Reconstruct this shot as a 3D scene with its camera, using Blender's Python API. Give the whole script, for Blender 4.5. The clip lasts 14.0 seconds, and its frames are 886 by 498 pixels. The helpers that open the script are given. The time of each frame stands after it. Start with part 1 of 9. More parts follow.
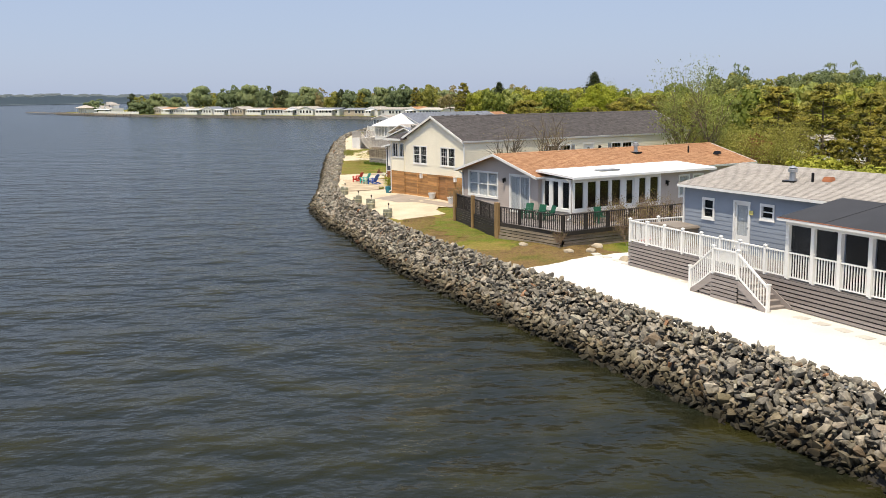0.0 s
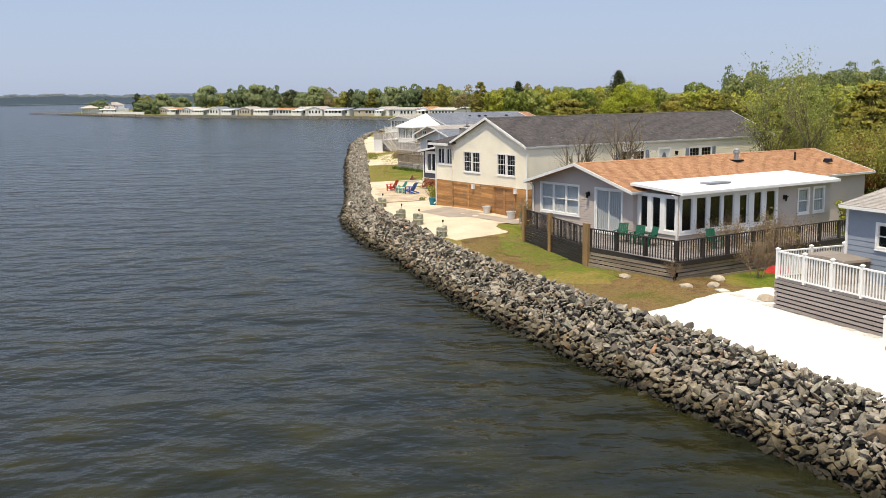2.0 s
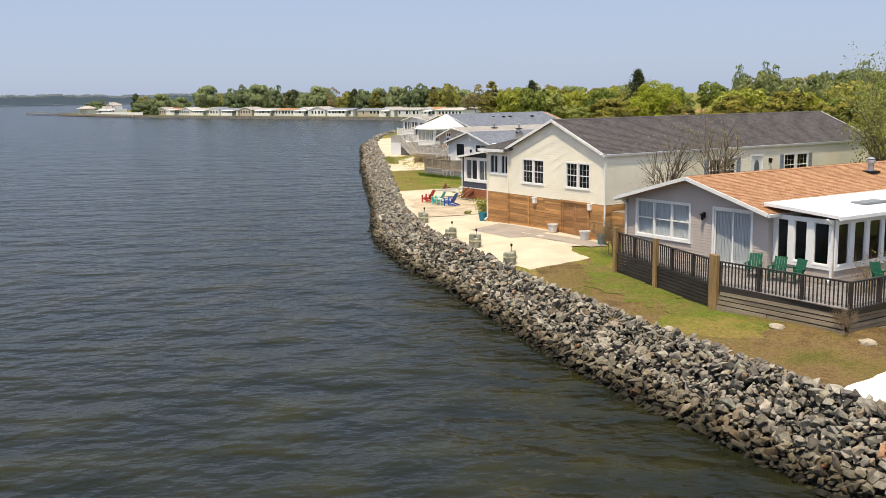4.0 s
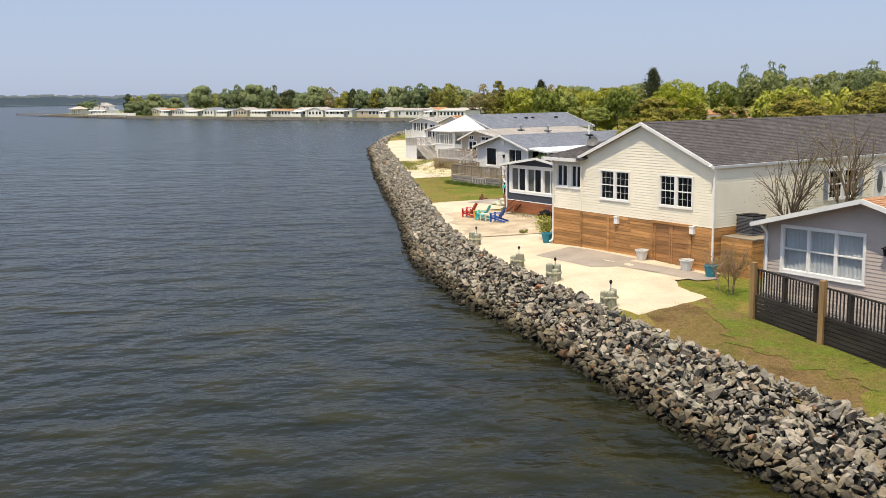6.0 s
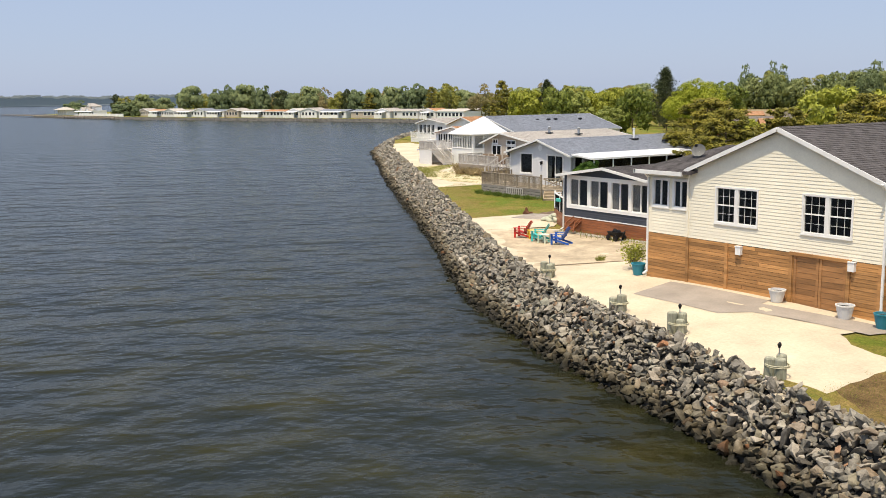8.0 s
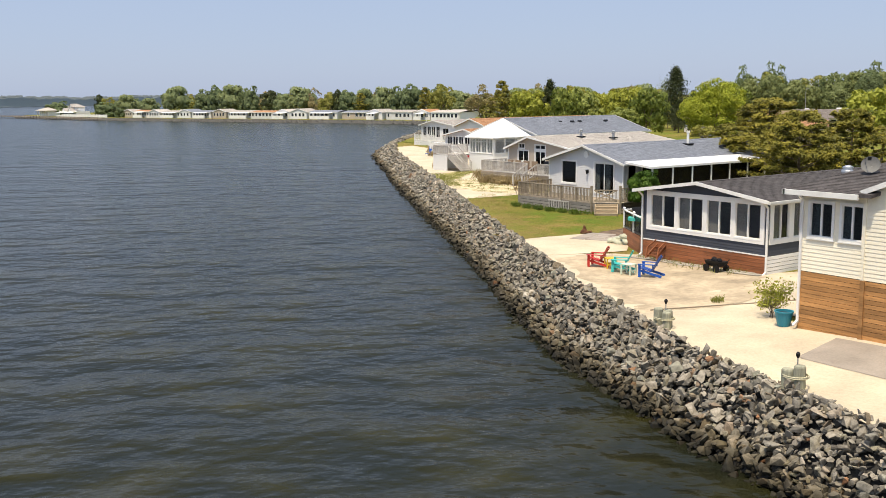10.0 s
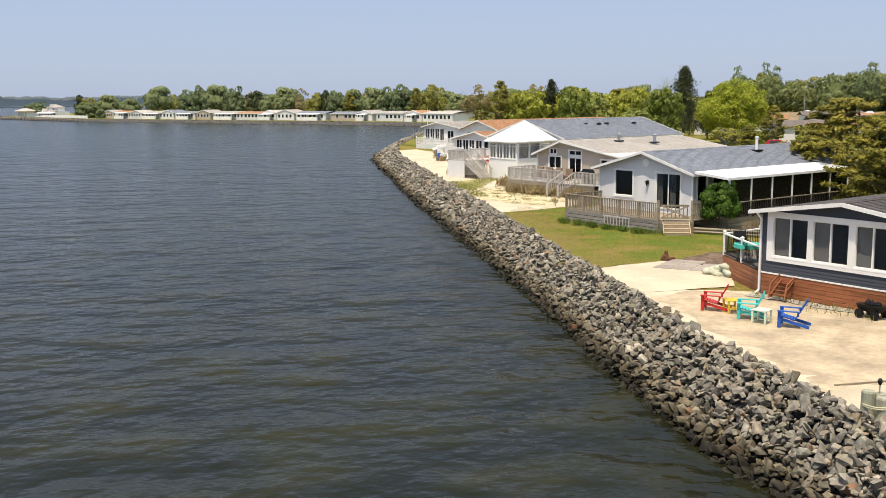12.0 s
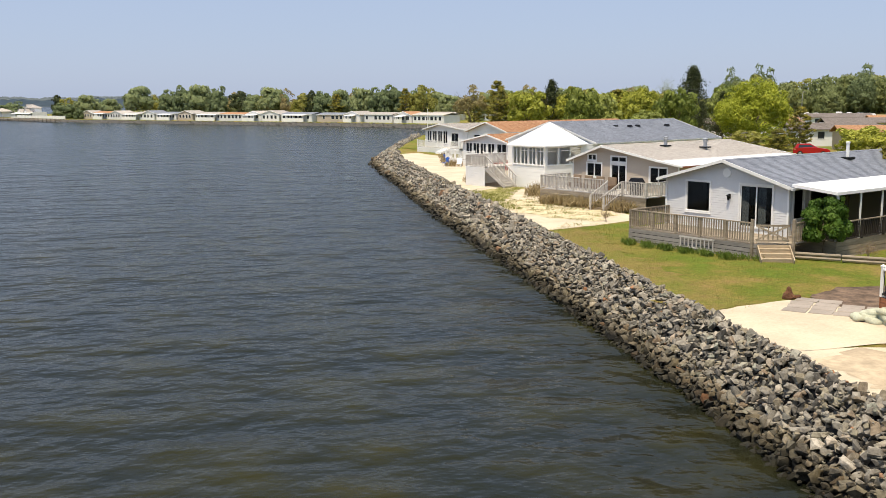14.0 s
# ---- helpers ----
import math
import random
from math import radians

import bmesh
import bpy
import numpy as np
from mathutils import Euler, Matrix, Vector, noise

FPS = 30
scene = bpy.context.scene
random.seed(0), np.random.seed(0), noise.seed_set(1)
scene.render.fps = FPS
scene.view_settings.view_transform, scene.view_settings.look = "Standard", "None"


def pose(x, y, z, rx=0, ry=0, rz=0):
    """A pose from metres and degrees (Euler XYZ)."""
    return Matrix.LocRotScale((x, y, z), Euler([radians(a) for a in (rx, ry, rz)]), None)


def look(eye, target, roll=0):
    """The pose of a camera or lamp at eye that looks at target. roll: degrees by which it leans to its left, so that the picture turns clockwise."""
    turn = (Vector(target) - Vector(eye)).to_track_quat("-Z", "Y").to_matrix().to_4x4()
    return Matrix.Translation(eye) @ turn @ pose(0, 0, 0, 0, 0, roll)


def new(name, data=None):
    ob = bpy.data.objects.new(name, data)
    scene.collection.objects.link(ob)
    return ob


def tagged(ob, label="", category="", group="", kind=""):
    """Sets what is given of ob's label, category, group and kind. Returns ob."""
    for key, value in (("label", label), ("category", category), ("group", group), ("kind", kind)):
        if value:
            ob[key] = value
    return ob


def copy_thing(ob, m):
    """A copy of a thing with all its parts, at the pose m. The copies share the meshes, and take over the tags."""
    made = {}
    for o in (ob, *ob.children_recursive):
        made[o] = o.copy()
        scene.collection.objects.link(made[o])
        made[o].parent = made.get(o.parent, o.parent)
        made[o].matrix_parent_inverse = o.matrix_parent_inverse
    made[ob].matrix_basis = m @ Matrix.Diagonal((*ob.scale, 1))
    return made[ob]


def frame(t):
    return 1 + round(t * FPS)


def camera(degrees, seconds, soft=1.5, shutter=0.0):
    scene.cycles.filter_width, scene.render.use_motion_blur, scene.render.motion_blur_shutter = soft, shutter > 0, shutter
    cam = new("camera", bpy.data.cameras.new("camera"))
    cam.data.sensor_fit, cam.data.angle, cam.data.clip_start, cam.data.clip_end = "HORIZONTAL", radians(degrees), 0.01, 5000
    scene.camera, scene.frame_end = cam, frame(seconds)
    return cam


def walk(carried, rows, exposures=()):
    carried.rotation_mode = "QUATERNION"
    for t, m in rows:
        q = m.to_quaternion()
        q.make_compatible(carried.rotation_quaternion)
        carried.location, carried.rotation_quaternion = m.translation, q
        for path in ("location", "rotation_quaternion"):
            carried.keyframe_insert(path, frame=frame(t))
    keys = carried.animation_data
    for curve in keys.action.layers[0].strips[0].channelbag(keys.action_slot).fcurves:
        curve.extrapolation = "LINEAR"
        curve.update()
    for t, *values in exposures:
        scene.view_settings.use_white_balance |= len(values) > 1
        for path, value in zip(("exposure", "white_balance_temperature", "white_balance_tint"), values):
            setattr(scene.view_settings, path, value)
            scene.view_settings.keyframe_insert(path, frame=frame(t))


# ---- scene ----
cam = camera(48.50, 14.0, soft=0.6)
# seconds, x, y, z, heading, pitch, lean to the right
ROWS = [
    (0.0, 0.000, 0.000, 9.900, 56.657, -8.947, 0.666),
    (0.5, -2.602, 0.676, 9.879, 56.758, -8.948, 0.678),
    (1.0, -5.197, 1.353, 9.857, 56.834, -8.947, 0.689),
    (1.5, -7.785, 2.030, 9.833, 56.886, -8.946, 0.699),
    (2.0, -10.366, 2.707, 9.808, 56.914, -8.945, 0.708),
    (2.5, -12.942, 3.384, 9.782, 56.919, -8.942, 0.716),
    (3.0, -15.513, 4.060, 9.757, 56.902, -8.940, 0.723),
    (3.5, -18.078, 4.737, 9.731, 56.864, -8.936, 0.729),
    (4.0, -20.639, 5.414, 9.706, 56.807, -8.932, 0.734),
    (4.5, -23.196, 6.092, 9.681, 56.729, -8.927, 0.738),
    (5.0, -25.748, 6.771, 9.657, 56.634, -8.922, 0.739),
    (5.5, -28.297, 7.451, 9.633, 56.520, -8.915, 0.740),
    (6.0, -30.842, 8.133, 9.611, 56.390, -8.908, 0.738),
    (6.5, -33.383, 8.818, 9.588, 56.244, -8.901, 0.735),
    (7.0, -35.921, 9.506, 9.567, 56.083, -8.892, 0.730),
    (7.5, -38.454, 10.198, 9.545, 55.908, -8.883, 0.722),
    (8.0, -40.983, 10.895, 9.524, 55.720, -8.873, 0.713),
    (8.5, -43.509, 11.599, 9.503, 55.519, -8.862, 0.701),
    (9.0, -46.029, 12.309, 9.481, 55.306, -8.850, 0.687),
    (9.5, -48.545, 13.029, 9.458, 55.082, -8.838, 0.671),
    (10.0, -51.055, 13.758, 9.434, 54.849, -8.824, 0.651),
    (10.5, -53.560, 14.498, 9.407, 54.606, -8.810, 0.630),
    (11.0, -56.058, 15.250, 9.378, 54.355, -8.794, 0.605),
    (11.5, -58.549, 16.017, 9.346, 54.097, -8.778, 0.577),
    (12.0, -61.032, 16.800, 9.310, 53.832, -8.761, 0.547),
    (12.5, -63.508, 17.600, 9.270, 53.562, -8.743, 0.513),
    (13.0, -65.974, 18.420, 9.224, 53.287, -8.724, 0.476),
    (13.5, -68.430, 19.261, 9.171, 53.007, -8.704, 0.435),
    (14.0, -70.875, 20.125, 9.111, 52.725, -8.682, 0.391),
]
walk(cam, [(t, pose(x, y, z, 90 + pitch, 0, yaw) @ pose(0, 0, 0, 0, 0, -lean)) for t, x, y, z, yaw, pitch, lean in ROWS])

# ---- world, sun, exposure ----
SUN_EL, SUN_AZ = 69.0, radians(-61)       # azimuth of the sun in the plan, from +x towards +y
sun_dir = Vector((math.cos(radians(SUN_EL)) * math.cos(SUN_AZ), math.cos(radians(SUN_EL)) * math.sin(SUN_AZ), math.sin(radians(SUN_EL))))
world = bpy.data.worlds.new("sky_world")
scene.world = world
world.use_nodes = True
wn = world.node_tree.nodes
sky = wn.new("ShaderNodeTexSky")
sky.sky_type, sky.sun_disc = "NISHITA", False
sky.sun_elevation, sky.sun_rotation = radians(SUN_EL), math.pi / 2 - SUN_AZ
sky.air_density, sky.dust_density, sky.ozone_density = 1.0, 0.8, 3.0
wn["Background"].inputs["Strength"].default_value = 0.15
haze = wn.new("ShaderNodeMix")
haze.data_type = "RGBA"
haze.inputs[0].default_value, haze.inputs[7].default_value = 0.8, (2.93, 3.47, 4.82, 1)
world.node_tree.links.new(sky.outputs[0], haze.inputs[6])
high = wn.new("ShaderNodeMix")
high.data_type = "RGBA"
high.inputs[7].default_value = (2.28, 3.12, 4.7, 1)
world.node_tree.links.new(haze.outputs[2], high.inputs[6])
top = wn.new("ShaderNodeMix")
top.data_type = "RGBA"
top.inputs[7].default_value = (3.45, 3.45, 3.6, 1)
world.node_tree.links.new(high.outputs[2], top.inputs[6])
world.node_tree.links.new(top.outputs[2], wn["Background"].inputs["Color"])
# hazy air: the sky grows brighter and whiter towards the high sun
tc, sp, mr = wn.new("ShaderNodeTexCoord"), wn.new("ShaderNodeSeparateXYZ"), wn.new("ShaderNodeMapRange")
world.node_tree.links.new(tc.outputs["Generated"], sp.inputs[0])
world.node_tree.links.new(sp.outputs["Z"], mr.inputs["Value"])
for nm_, v_ in (("From Min", 0.36), ("From Max", 0.85), ("To Min", 0.15), ("To Max", 0.35)):
    mr.inputs[nm_].default_value = v_
world.node_tree.links.new(mr.outputs["Result"], wn["Background"].inputs["Strength"])
mf = wn.new("ShaderNodeMapRange")
world.node_tree.links.new(sp.outputs["Z"], mf.inputs["Value"])
for nm_, v_ in (("From Min", 0.12), ("From Max", 0.6), ("To Min", 0.0), ("To Max", 1.0)):
    mf.inputs[nm_].default_value = v_
world.node_tree.links.new(mf.outputs["Result"], high.inputs[0])
mt = wn.new("ShaderNodeMapRange")
world.node_tree.links.new(sp.outputs["Z"], mt.inputs["Value"])
for nm_, v_ in (("From Min", 0.45), ("From Max", 0.9), ("To Min", 0.0), ("To Max", 1.0)):
    mt.inputs[nm_].default_value = v_
world.node_tree.links.new(mt.outputs["Result"], top.inputs[0])
lamp = bpy.data.lights.new("sun", "SUN")
lamp.energy, lamp.angle, lamp.color = 5.3, radians(0.8), (1.0, 0.862, 0.66)
sun = new("sun", lamp)
sun.matrix_basis = look(sun_dir * 100, (0, 0, 0))
scene.view_settings.exposure = 0.0

# ---- materials ----
def nodes_of(name):
    m = bpy.data.materials.new(name)
    m.use_nodes = True
    nt = m.node_tree
    return m, nt, nt.nodes["Principled BSDF"]


def noise_node(nt, scale, detail=4, rough=0.55, vec=None, stretch=None):
    n = nt.nodes.new("ShaderNodeTexNoise")
    n.inputs["Scale"].default_value, n.inputs["Detail"].default_value, n.inputs["Roughness"].default_value = scale, detail, rough
    if vec is None:
        vec = nt.nodes.new("ShaderNodeNewGeometry").outputs["Position"]
    if stretch:
        mp = nt.nodes.new("ShaderNodeMapping")
        mp.inputs["Scale"].default_value = stretch
        nt.links.new(vec, mp.inputs["Vector"])
        vec = mp.outputs["Vector"]
    nt.links.new(vec, n.inputs["Vector"])
    return n.outputs["Fac"]


def ramp(nt, fac, stops):
    r = nt.nodes.new("ShaderNodeValToRGB")
    e = r.color_ramp.elements
    while len(e) < len(stops):
        e.new(0.5)
    for k, (p, c) in enumerate(stops):
        e[k].position, e[k].color = p, (*c, 1)
    nt.links.new(fac, r.inputs["Fac"])
    return r.outputs["Color"]


def mixc(nt, fac, a, b, kind="MIX"):
    m = nt.nodes.new("ShaderNodeMix")
    m.data_type, m.blend_type = "RGBA", kind
    for sock, v in ((m.inputs[0], fac), (m.inputs[6], a), (m.inputs[7], b)):
        if isinstance(v, (int, float)):
            sock.default_value = v
        elif isinstance(v, tuple):
            sock.default_value = (*v, 1)
        else:
            nt.links.new(v, sock)
    return m.outputs[2]


def bump(nt, bsdf, height, strength, dist):
    b = nt.nodes.new("ShaderNodeBump")
    b.inputs["Strength"].default_value, b.inputs["Distance"].default_value = strength, dist
    nt.links.new(height, b.inputs["Height"])
    nt.links.new(b.outputs["Normal"], bsdf.inputs["Normal"])


def shade(c, k):
    return tuple(min(1.0, v * k) for v in c)


def stuff_mat(name, color, rough=0.7, vary=0.12, coarse=0.7, fine=14.0, stretch=None, relief=0.25, depth=0.01, metal=0.0, per_piece=0.0, second=None, island=0.0, spec=0.35):
    """A painted or natural surface: two scales of tone, grain in relief, and a tone of its own for each piece."""
    m, nt, b = nodes_of(name)
    second = second or shade(color, 1 - 2.2 * vary)
    c = ramp(nt, noise_node(nt, coarse, 5, 0.6, stretch=stretch), [(0.3, second), (0.62, color), (0.8, shade(color, 1 + vary))])
    g = noise_node(nt, fine, 5, 0.65, stretch=stretch)
    c = mixc(nt, min(1.0, vary * 3), c, ramp(nt, g, [(0.3, (0.55, 0.55, 0.55)), (0.6, (1, 1, 1))]), "MULTIPLY")
    if per_piece or island:
        src = nt.nodes.new("ShaderNodeObjectInfo").outputs["Random"] if per_piece else nt.nodes.new("ShaderNodeNewGeometry").outputs["Random Per Island"]
        k = per_piece or island
        c = mixc(nt, 1.0, c, ramp(nt, src, [(0.0, (1 - k,) * 3), (0.5, (1 - k * 0.35, 1 - k * 0.4, 1 - k * 0.45)), (1.0, (1, 1, 1))]), "MULTIPLY")
    nt.links.new(c, b.inputs["Base Color"])
    b.inputs["Roughness"].default_value, b.inputs["Metallic"].default_value, b.inputs["Specular IOR Level"].default_value = rough, metal, spec
    if relief:
        bump(nt, b, g, relief, depth)
    return m


def glass_mat(name, tint, gloss_rough=0.02):
    m, nt, b = nodes_of(name)
    nt.nodes.remove(b)
    tr, gl = nt.nodes.new("ShaderNodeBsdfTransparent"), nt.nodes.new("ShaderNodeBsdfGlossy")
    tr.inputs["Color"].default_value, gl.inputs["Roughness"].default_value = (*tint, 1), gloss_rough
    lw, mx, pw, ad = nt.nodes.new("ShaderNodeLayerWeight"), nt.nodes.new("ShaderNodeMixShader"), nt.nodes.new("ShaderNodeMath"), nt.nodes.new("ShaderNodeMath")
    lw.inputs["Blend"].default_value = 0.5
    pw.operation, ad.operation = "POWER", "MULTIPLY_ADD"
    nt.links.new(lw.outputs["Facing"], pw.inputs[0])
    pw.inputs[1].default_value = 4.5
    nt.links.new(pw.outputs[0], ad.inputs[0])
    ad.inputs[1].default_value, ad.inputs[2].default_value = 0.9, 0.045
    nt.links.new(ad.outputs[0], mx.inputs[0])
    nt.links.new(tr.outputs[0], mx.inputs[1])
    nt.links.new(gl.outputs[0], mx.inputs[2])
    nt.links.new(mx.outputs[0], nt.nodes["Material Output"].inputs["Surface"])
    return m


def shingle_mat(name, tones, rough=0.9):
    """Asphalt shingles: tabs of mixed tone, grit in relief."""
    m, nt, b = nodes_of(name)
    isl = nt.nodes.new("ShaderNodeNewGeometry").outputs["Random Per Island"]
    pos = nt.nodes.new("ShaderNodeNewGeometry").outputs["Position"]
    v = nt.nodes.new("ShaderNodeTexVoronoi")
    v.inputs["Scale"].default_value = 5.0
    nt.links.new(pos, v.inputs["Vector"])
    c = ramp(nt, v.outputs["Color"], [(0.15, tones[0]), (0.5, tones[1]), (0.85, tones[2])])
    c = mixc(nt, 0.5, c, ramp(nt, noise_node(nt, 14, 4), [(0.3, tones[0]), (0.7, tones[2])]))
    c = mixc(nt, 1.0, c, ramp(nt, isl, [(0, (0.84, 0.84, 0.84)), (1, (1, 1, 1))]), "MULTIPLY")
    c = mixc(nt, 0.35, c, ramp(nt, noise_node(nt, 0.35, 4), [(0.35, (0.7, 0.7, 0.7)), (0.65, (1, 1, 1))]), "MULTIPLY")
    nt.links.new(c, b.inputs["Base Color"])
    b.inputs["Roughness"].default_value, b.inputs["Specular IOR Level"].default_value = rough, 0.2
    bump(nt, b, noise_node(nt, 40, 3), 0.4, 0.01)
    return m


def leaf_mat(name, dark, mid, light, thin=0.3):
    m, nt, b = nodes_of(name)
    isl = nt.nodes.new("ShaderNodeNewGeometry").outputs["Random Per Island"]
    f = mixc(nt, 0.35, ramp(nt, noise_node(nt, 0.75, 3, 0.6), [(0.33, (0, 0, 0)), (0.67, (1, 1, 1))]), isl)
    c = ramp(nt, f, [(0.0, dark), (0.5, mid), (1.0, light)])
    c = mixc(nt, 0.5, c, ramp(nt, nt.nodes.new("ShaderNodeObjectInfo").outputs["Random"], [(0, (0.84, 0.9, 0.85)), (1, (1.08, 1.05, 0.92))]), "MULTIPLY")
    nt.links.new(c, b.inputs["Base Color"])
    b.inputs["Roughness"].default_value, b.inputs["Specular IOR Level"].default_value = 0.6, 0.25
    t, mx = nt.nodes.new("ShaderNodeBsdfTranslucent"), nt.nodes.new("ShaderNodeMixShader")
    nt.links.new(c, t.inputs["Color"])
    mx.inputs[0].default_value = thin
    nt.links.new(b.outputs[0], mx.inputs[1])
    nt.links.new(t.outputs[0], mx.inputs[2])
    nt.links.new(mx.outputs[0], nt.nodes["Material Output"].inputs["Surface"])
    return m


def water_mat():
    m, nt, b = nodes_of("bay_water")
    pos = nt.nodes.new("ShaderNodeNewGeometry").outputs["Position"]
    turn = nt.nodes.new("ShaderNodeMapping")
    turn.inputs["Rotation"].default_value = (0, 0, radians(-62))
    nt.links.new(pos, turn.inputs["Vector"])
    vec = turn.outputs["Vector"]
    swell = noise_node(nt, 1.0, 2, 0.45, vec, (0.075, 0.17, 0.2))
    chop = noise_node(nt, 1.0, 2, 0.5, vec, (0.46, 0.54, 1))
    wavelet = noise_node(nt, 1.0, 2, 0.55, vec, (1.5, 1.7, 2))
    rip = noise_node(nt, 1.0, 2, 0.5, vec, (5.0, 8.0, 5))
    patch = noise_node(nt, 1.0, 3, 0.5, vec, (0.02, 0.05, 0.05))
    heave = noise_node(nt, 1.0, 2, 0.45, vec, (0.32, 0.48, 0.5))
    # olive tone rides on the waves: faces reflecting less sky, painted into the colour
    c = ramp(nt, heave, [(0.36, (0.0108, 0.0125, 0.0072)), (0.52, (0.0155, 0.0158, 0.0066)), (0.64, (0.0210, 0.0202, 0.0060)), (0.76, (0.027, 0.0242, 0.0055))])
    c = mixc(nt, 0.5, c, ramp(nt, patch, [(0.35, (0.65, 0.72, 0.78)), (0.7, (1.0, 1.0, 1.0))]), "MULTIPLY")
    nt.links.new(c, b.inputs["Base Color"])
    b.inputs["Roughness"].default_value, b.inputs["IOR"].default_value, b.inputs["Specular IOR Level"].default_value = 0.2, 1.33, 0.165
    b.inputs["Specular Tint"].default_value = (0.68, 0.93, 1.0, 1)
    prev = None
    for h, s, d in ((swell, 1.0, 0.45), (heave, 1.0, 0.3), (chop, 1.0, 0.36), (wavelet, 1.0, 0.10), (rip, 1.0, 0.008)):
        k = nt.nodes.new("ShaderNodeBump")
        k.inputs["Strength"].default_value, k.inputs["Distance"].default_value = s, d
        nt.links.new(h, k.inputs["Height"])
        if prev:
            nt.links.new(prev, k.inputs["Normal"])
        prev = k.outputs["Normal"]
    nt.links.new(prev, b.inputs["Normal"])
    return m


def lawn_mat(name="spring_lawn", stops=None, scale=0.26):
    """Uneven lawn: green, yellowed and bare brown patches."""
    m, nt, b = nodes_of(name)
    c = ramp(nt, noise_node(nt, scale, 6, 0.68), stops or [(0.34, (0.27, 0.185, 0.08)), (0.44, (0.235, 0.195, 0.058)), (0.52, (0.165, 0.175, 0.034)), (0.62, (0.125, 0.172, 0.025)), (0.76, (0.19, 0.245, 0.038))])
    g = noise_node(nt, 5.0, 6, 0.7)
    c = mixc(nt, 0.75, c, ramp(nt, g, [(0.3, (0.55, 0.55, 0.5)), (0.6, (1.1, 1.1, 1.0))]), "MULTIPLY")
    c = mixc(nt, 0.7, c, ramp(nt, noise_node(nt, 17, 4, 0.7), [(0.33, (0.4, 0.42, 0.32)), (0.6, (1.2, 1.18, 1.1))]), "MULTIPLY")
    nt.links.new(c, b.inputs["Base Color"])
    b.inputs["Roughness"].default_value, b.inputs["Specular IOR Level"].default_value = 0.95, 0.1
    bump(nt, b, noise_node(nt, 18, 5, 0.7), 0.9, 0.08)
    return m


WHITE = stuff_mat("white_vinyl", (0.80, 0.80, 0.78), 0.45, 0.03, 0.8, 20, relief=0.05)
TRIM = stuff_mat("white_trim_paint", (0.78, 0.78, 0.76), 0.5, 0.05, 1.2, 18, relief=0.08)
YELLOW = stuff_mat("pale_yellow_vinyl_siding", (0.88, 0.83, 0.675), 0.55, 0.05, 0.5, 16, relief=0.08, island=0.05)
TAUPE = stuff_mat("taupe_vinyl_siding", (0.50, 0.435, 0.39), 0.6, 0.06, 0.5, 16, relief=0.08, island=0.06)
BLUEGREY = stuff_mat("slate_blue_siding", (0.26, 0.30, 0.36), 0.6, 0.06, 0.5, 16, relief=0.08, island=0.06)
NAVY = stuff_mat("charcoal_blue_siding", (0.060, 0.068, 0.088), 0.6, 0.08, 0.5, 16, relief=0.08, island=0.08)
PALEGREY = stuff_mat("pale_grey_siding", (0.66, 0.665, 0.67), 0.6, 0.04, 0.5, 16, relief=0.08, island=0.05)
TAN = stuff_mat("tan_siding", (0.48, 0.41, 0.33), 0.6, 0.05, 0.5, 16, relief=0.08, island=0.05)
WHITESIDE = stuff_mat("white_siding", (0.76, 0.76, 0.75), 0.55, 0.04, 0.5, 16, relief=0.08, island=0.04)
ROOF_DARK = shingle_mat("dark_grey_shingles", [(0.045, 0.040, 0.040), (0.08, 0.073, 0.073), (0.125, 0.115, 0.115)])
ROOF_TERRA = shingle_mat("terracotta_brown_shingles", [(0.25, 0.115, 0.055), (0.38, 0.205, 0.11), (0.50, 0.30, 0.17)])
ROOF_GREY = shingle_mat("weathered_grey_shingles", [(0.26, 0.24, 0.22), (0.36, 0.335, 0.31), (0.45, 0.42, 0.39)])
ROOF_BLUE = shingle_mat("blue_grey_shingles", [(0.13, 0.145, 0.175), (0.19, 0.21, 0.25), (0.26, 0.28, 0.33)])
ROOF_BEIGE = shingle_mat("beige_grey_shingles", [(0.36, 0.33, 0.30), (0.45, 0.42, 0.38), (0.54, 0.5, 0.46)])
ROOF_BROWN = shingle_mat("grey_brown_shingles", [(0.12, 0.10, 0.09), (0.18, 0.155, 0.14), (0.24, 0.21, 0.19)])
ROOF_WHITE = stuff_mat("white_metal_roofing", (0.80, 0.80, 0.80), 0.4, 0.04, 0.6, 12, relief=0.05)
ROOF_MEMBRANE = stuff_mat("black_rolled_roofing", (0.035, 0.036, 0.042), 0.75, 0.15, 0.5, 18, relief=0.3)
CEDAR = stuff_mat("stained_cedar_boards", (0.64, 0.335, 0.125), 0.65, 0.2, 0.9, 6.0, (0.5, 0.5, 5.0), 0.4, 0.01, per_piece=0.4)
REDWOOD = stuff_mat("red_brown_boards", (0.40, 0.15, 0.065), 0.6, 0.18, 0.9, 6.0, (0.5, 0.5, 5.0), 0.35, 0.01, per_piece=0.35)
GREYBOARD = stuff_mat("painted_grey_boards", (0.34, 0.305, 0.29), 0.6, 0.1, 0.8, 7.0, (0.5, 0.5, 5.0), 0.3, 0.01, per_piece=0.25)
WEATHERED = stuff_mat("weathered_timber", (0.40, 0.335, 0.25), 0.8, 0.18, 1.0, 7.0, (0.6, 0.6, 4.0), 0.45, 0.01, per_piece=0.35)
DARKWOOD = stuff_mat("dark_stained_timber", (0.048, 0.041, 0.037), 0.6, 0.2, 1.0, 8.0, (1, 1, 3.0), 0.35, 0.01, per_piece=0.3)
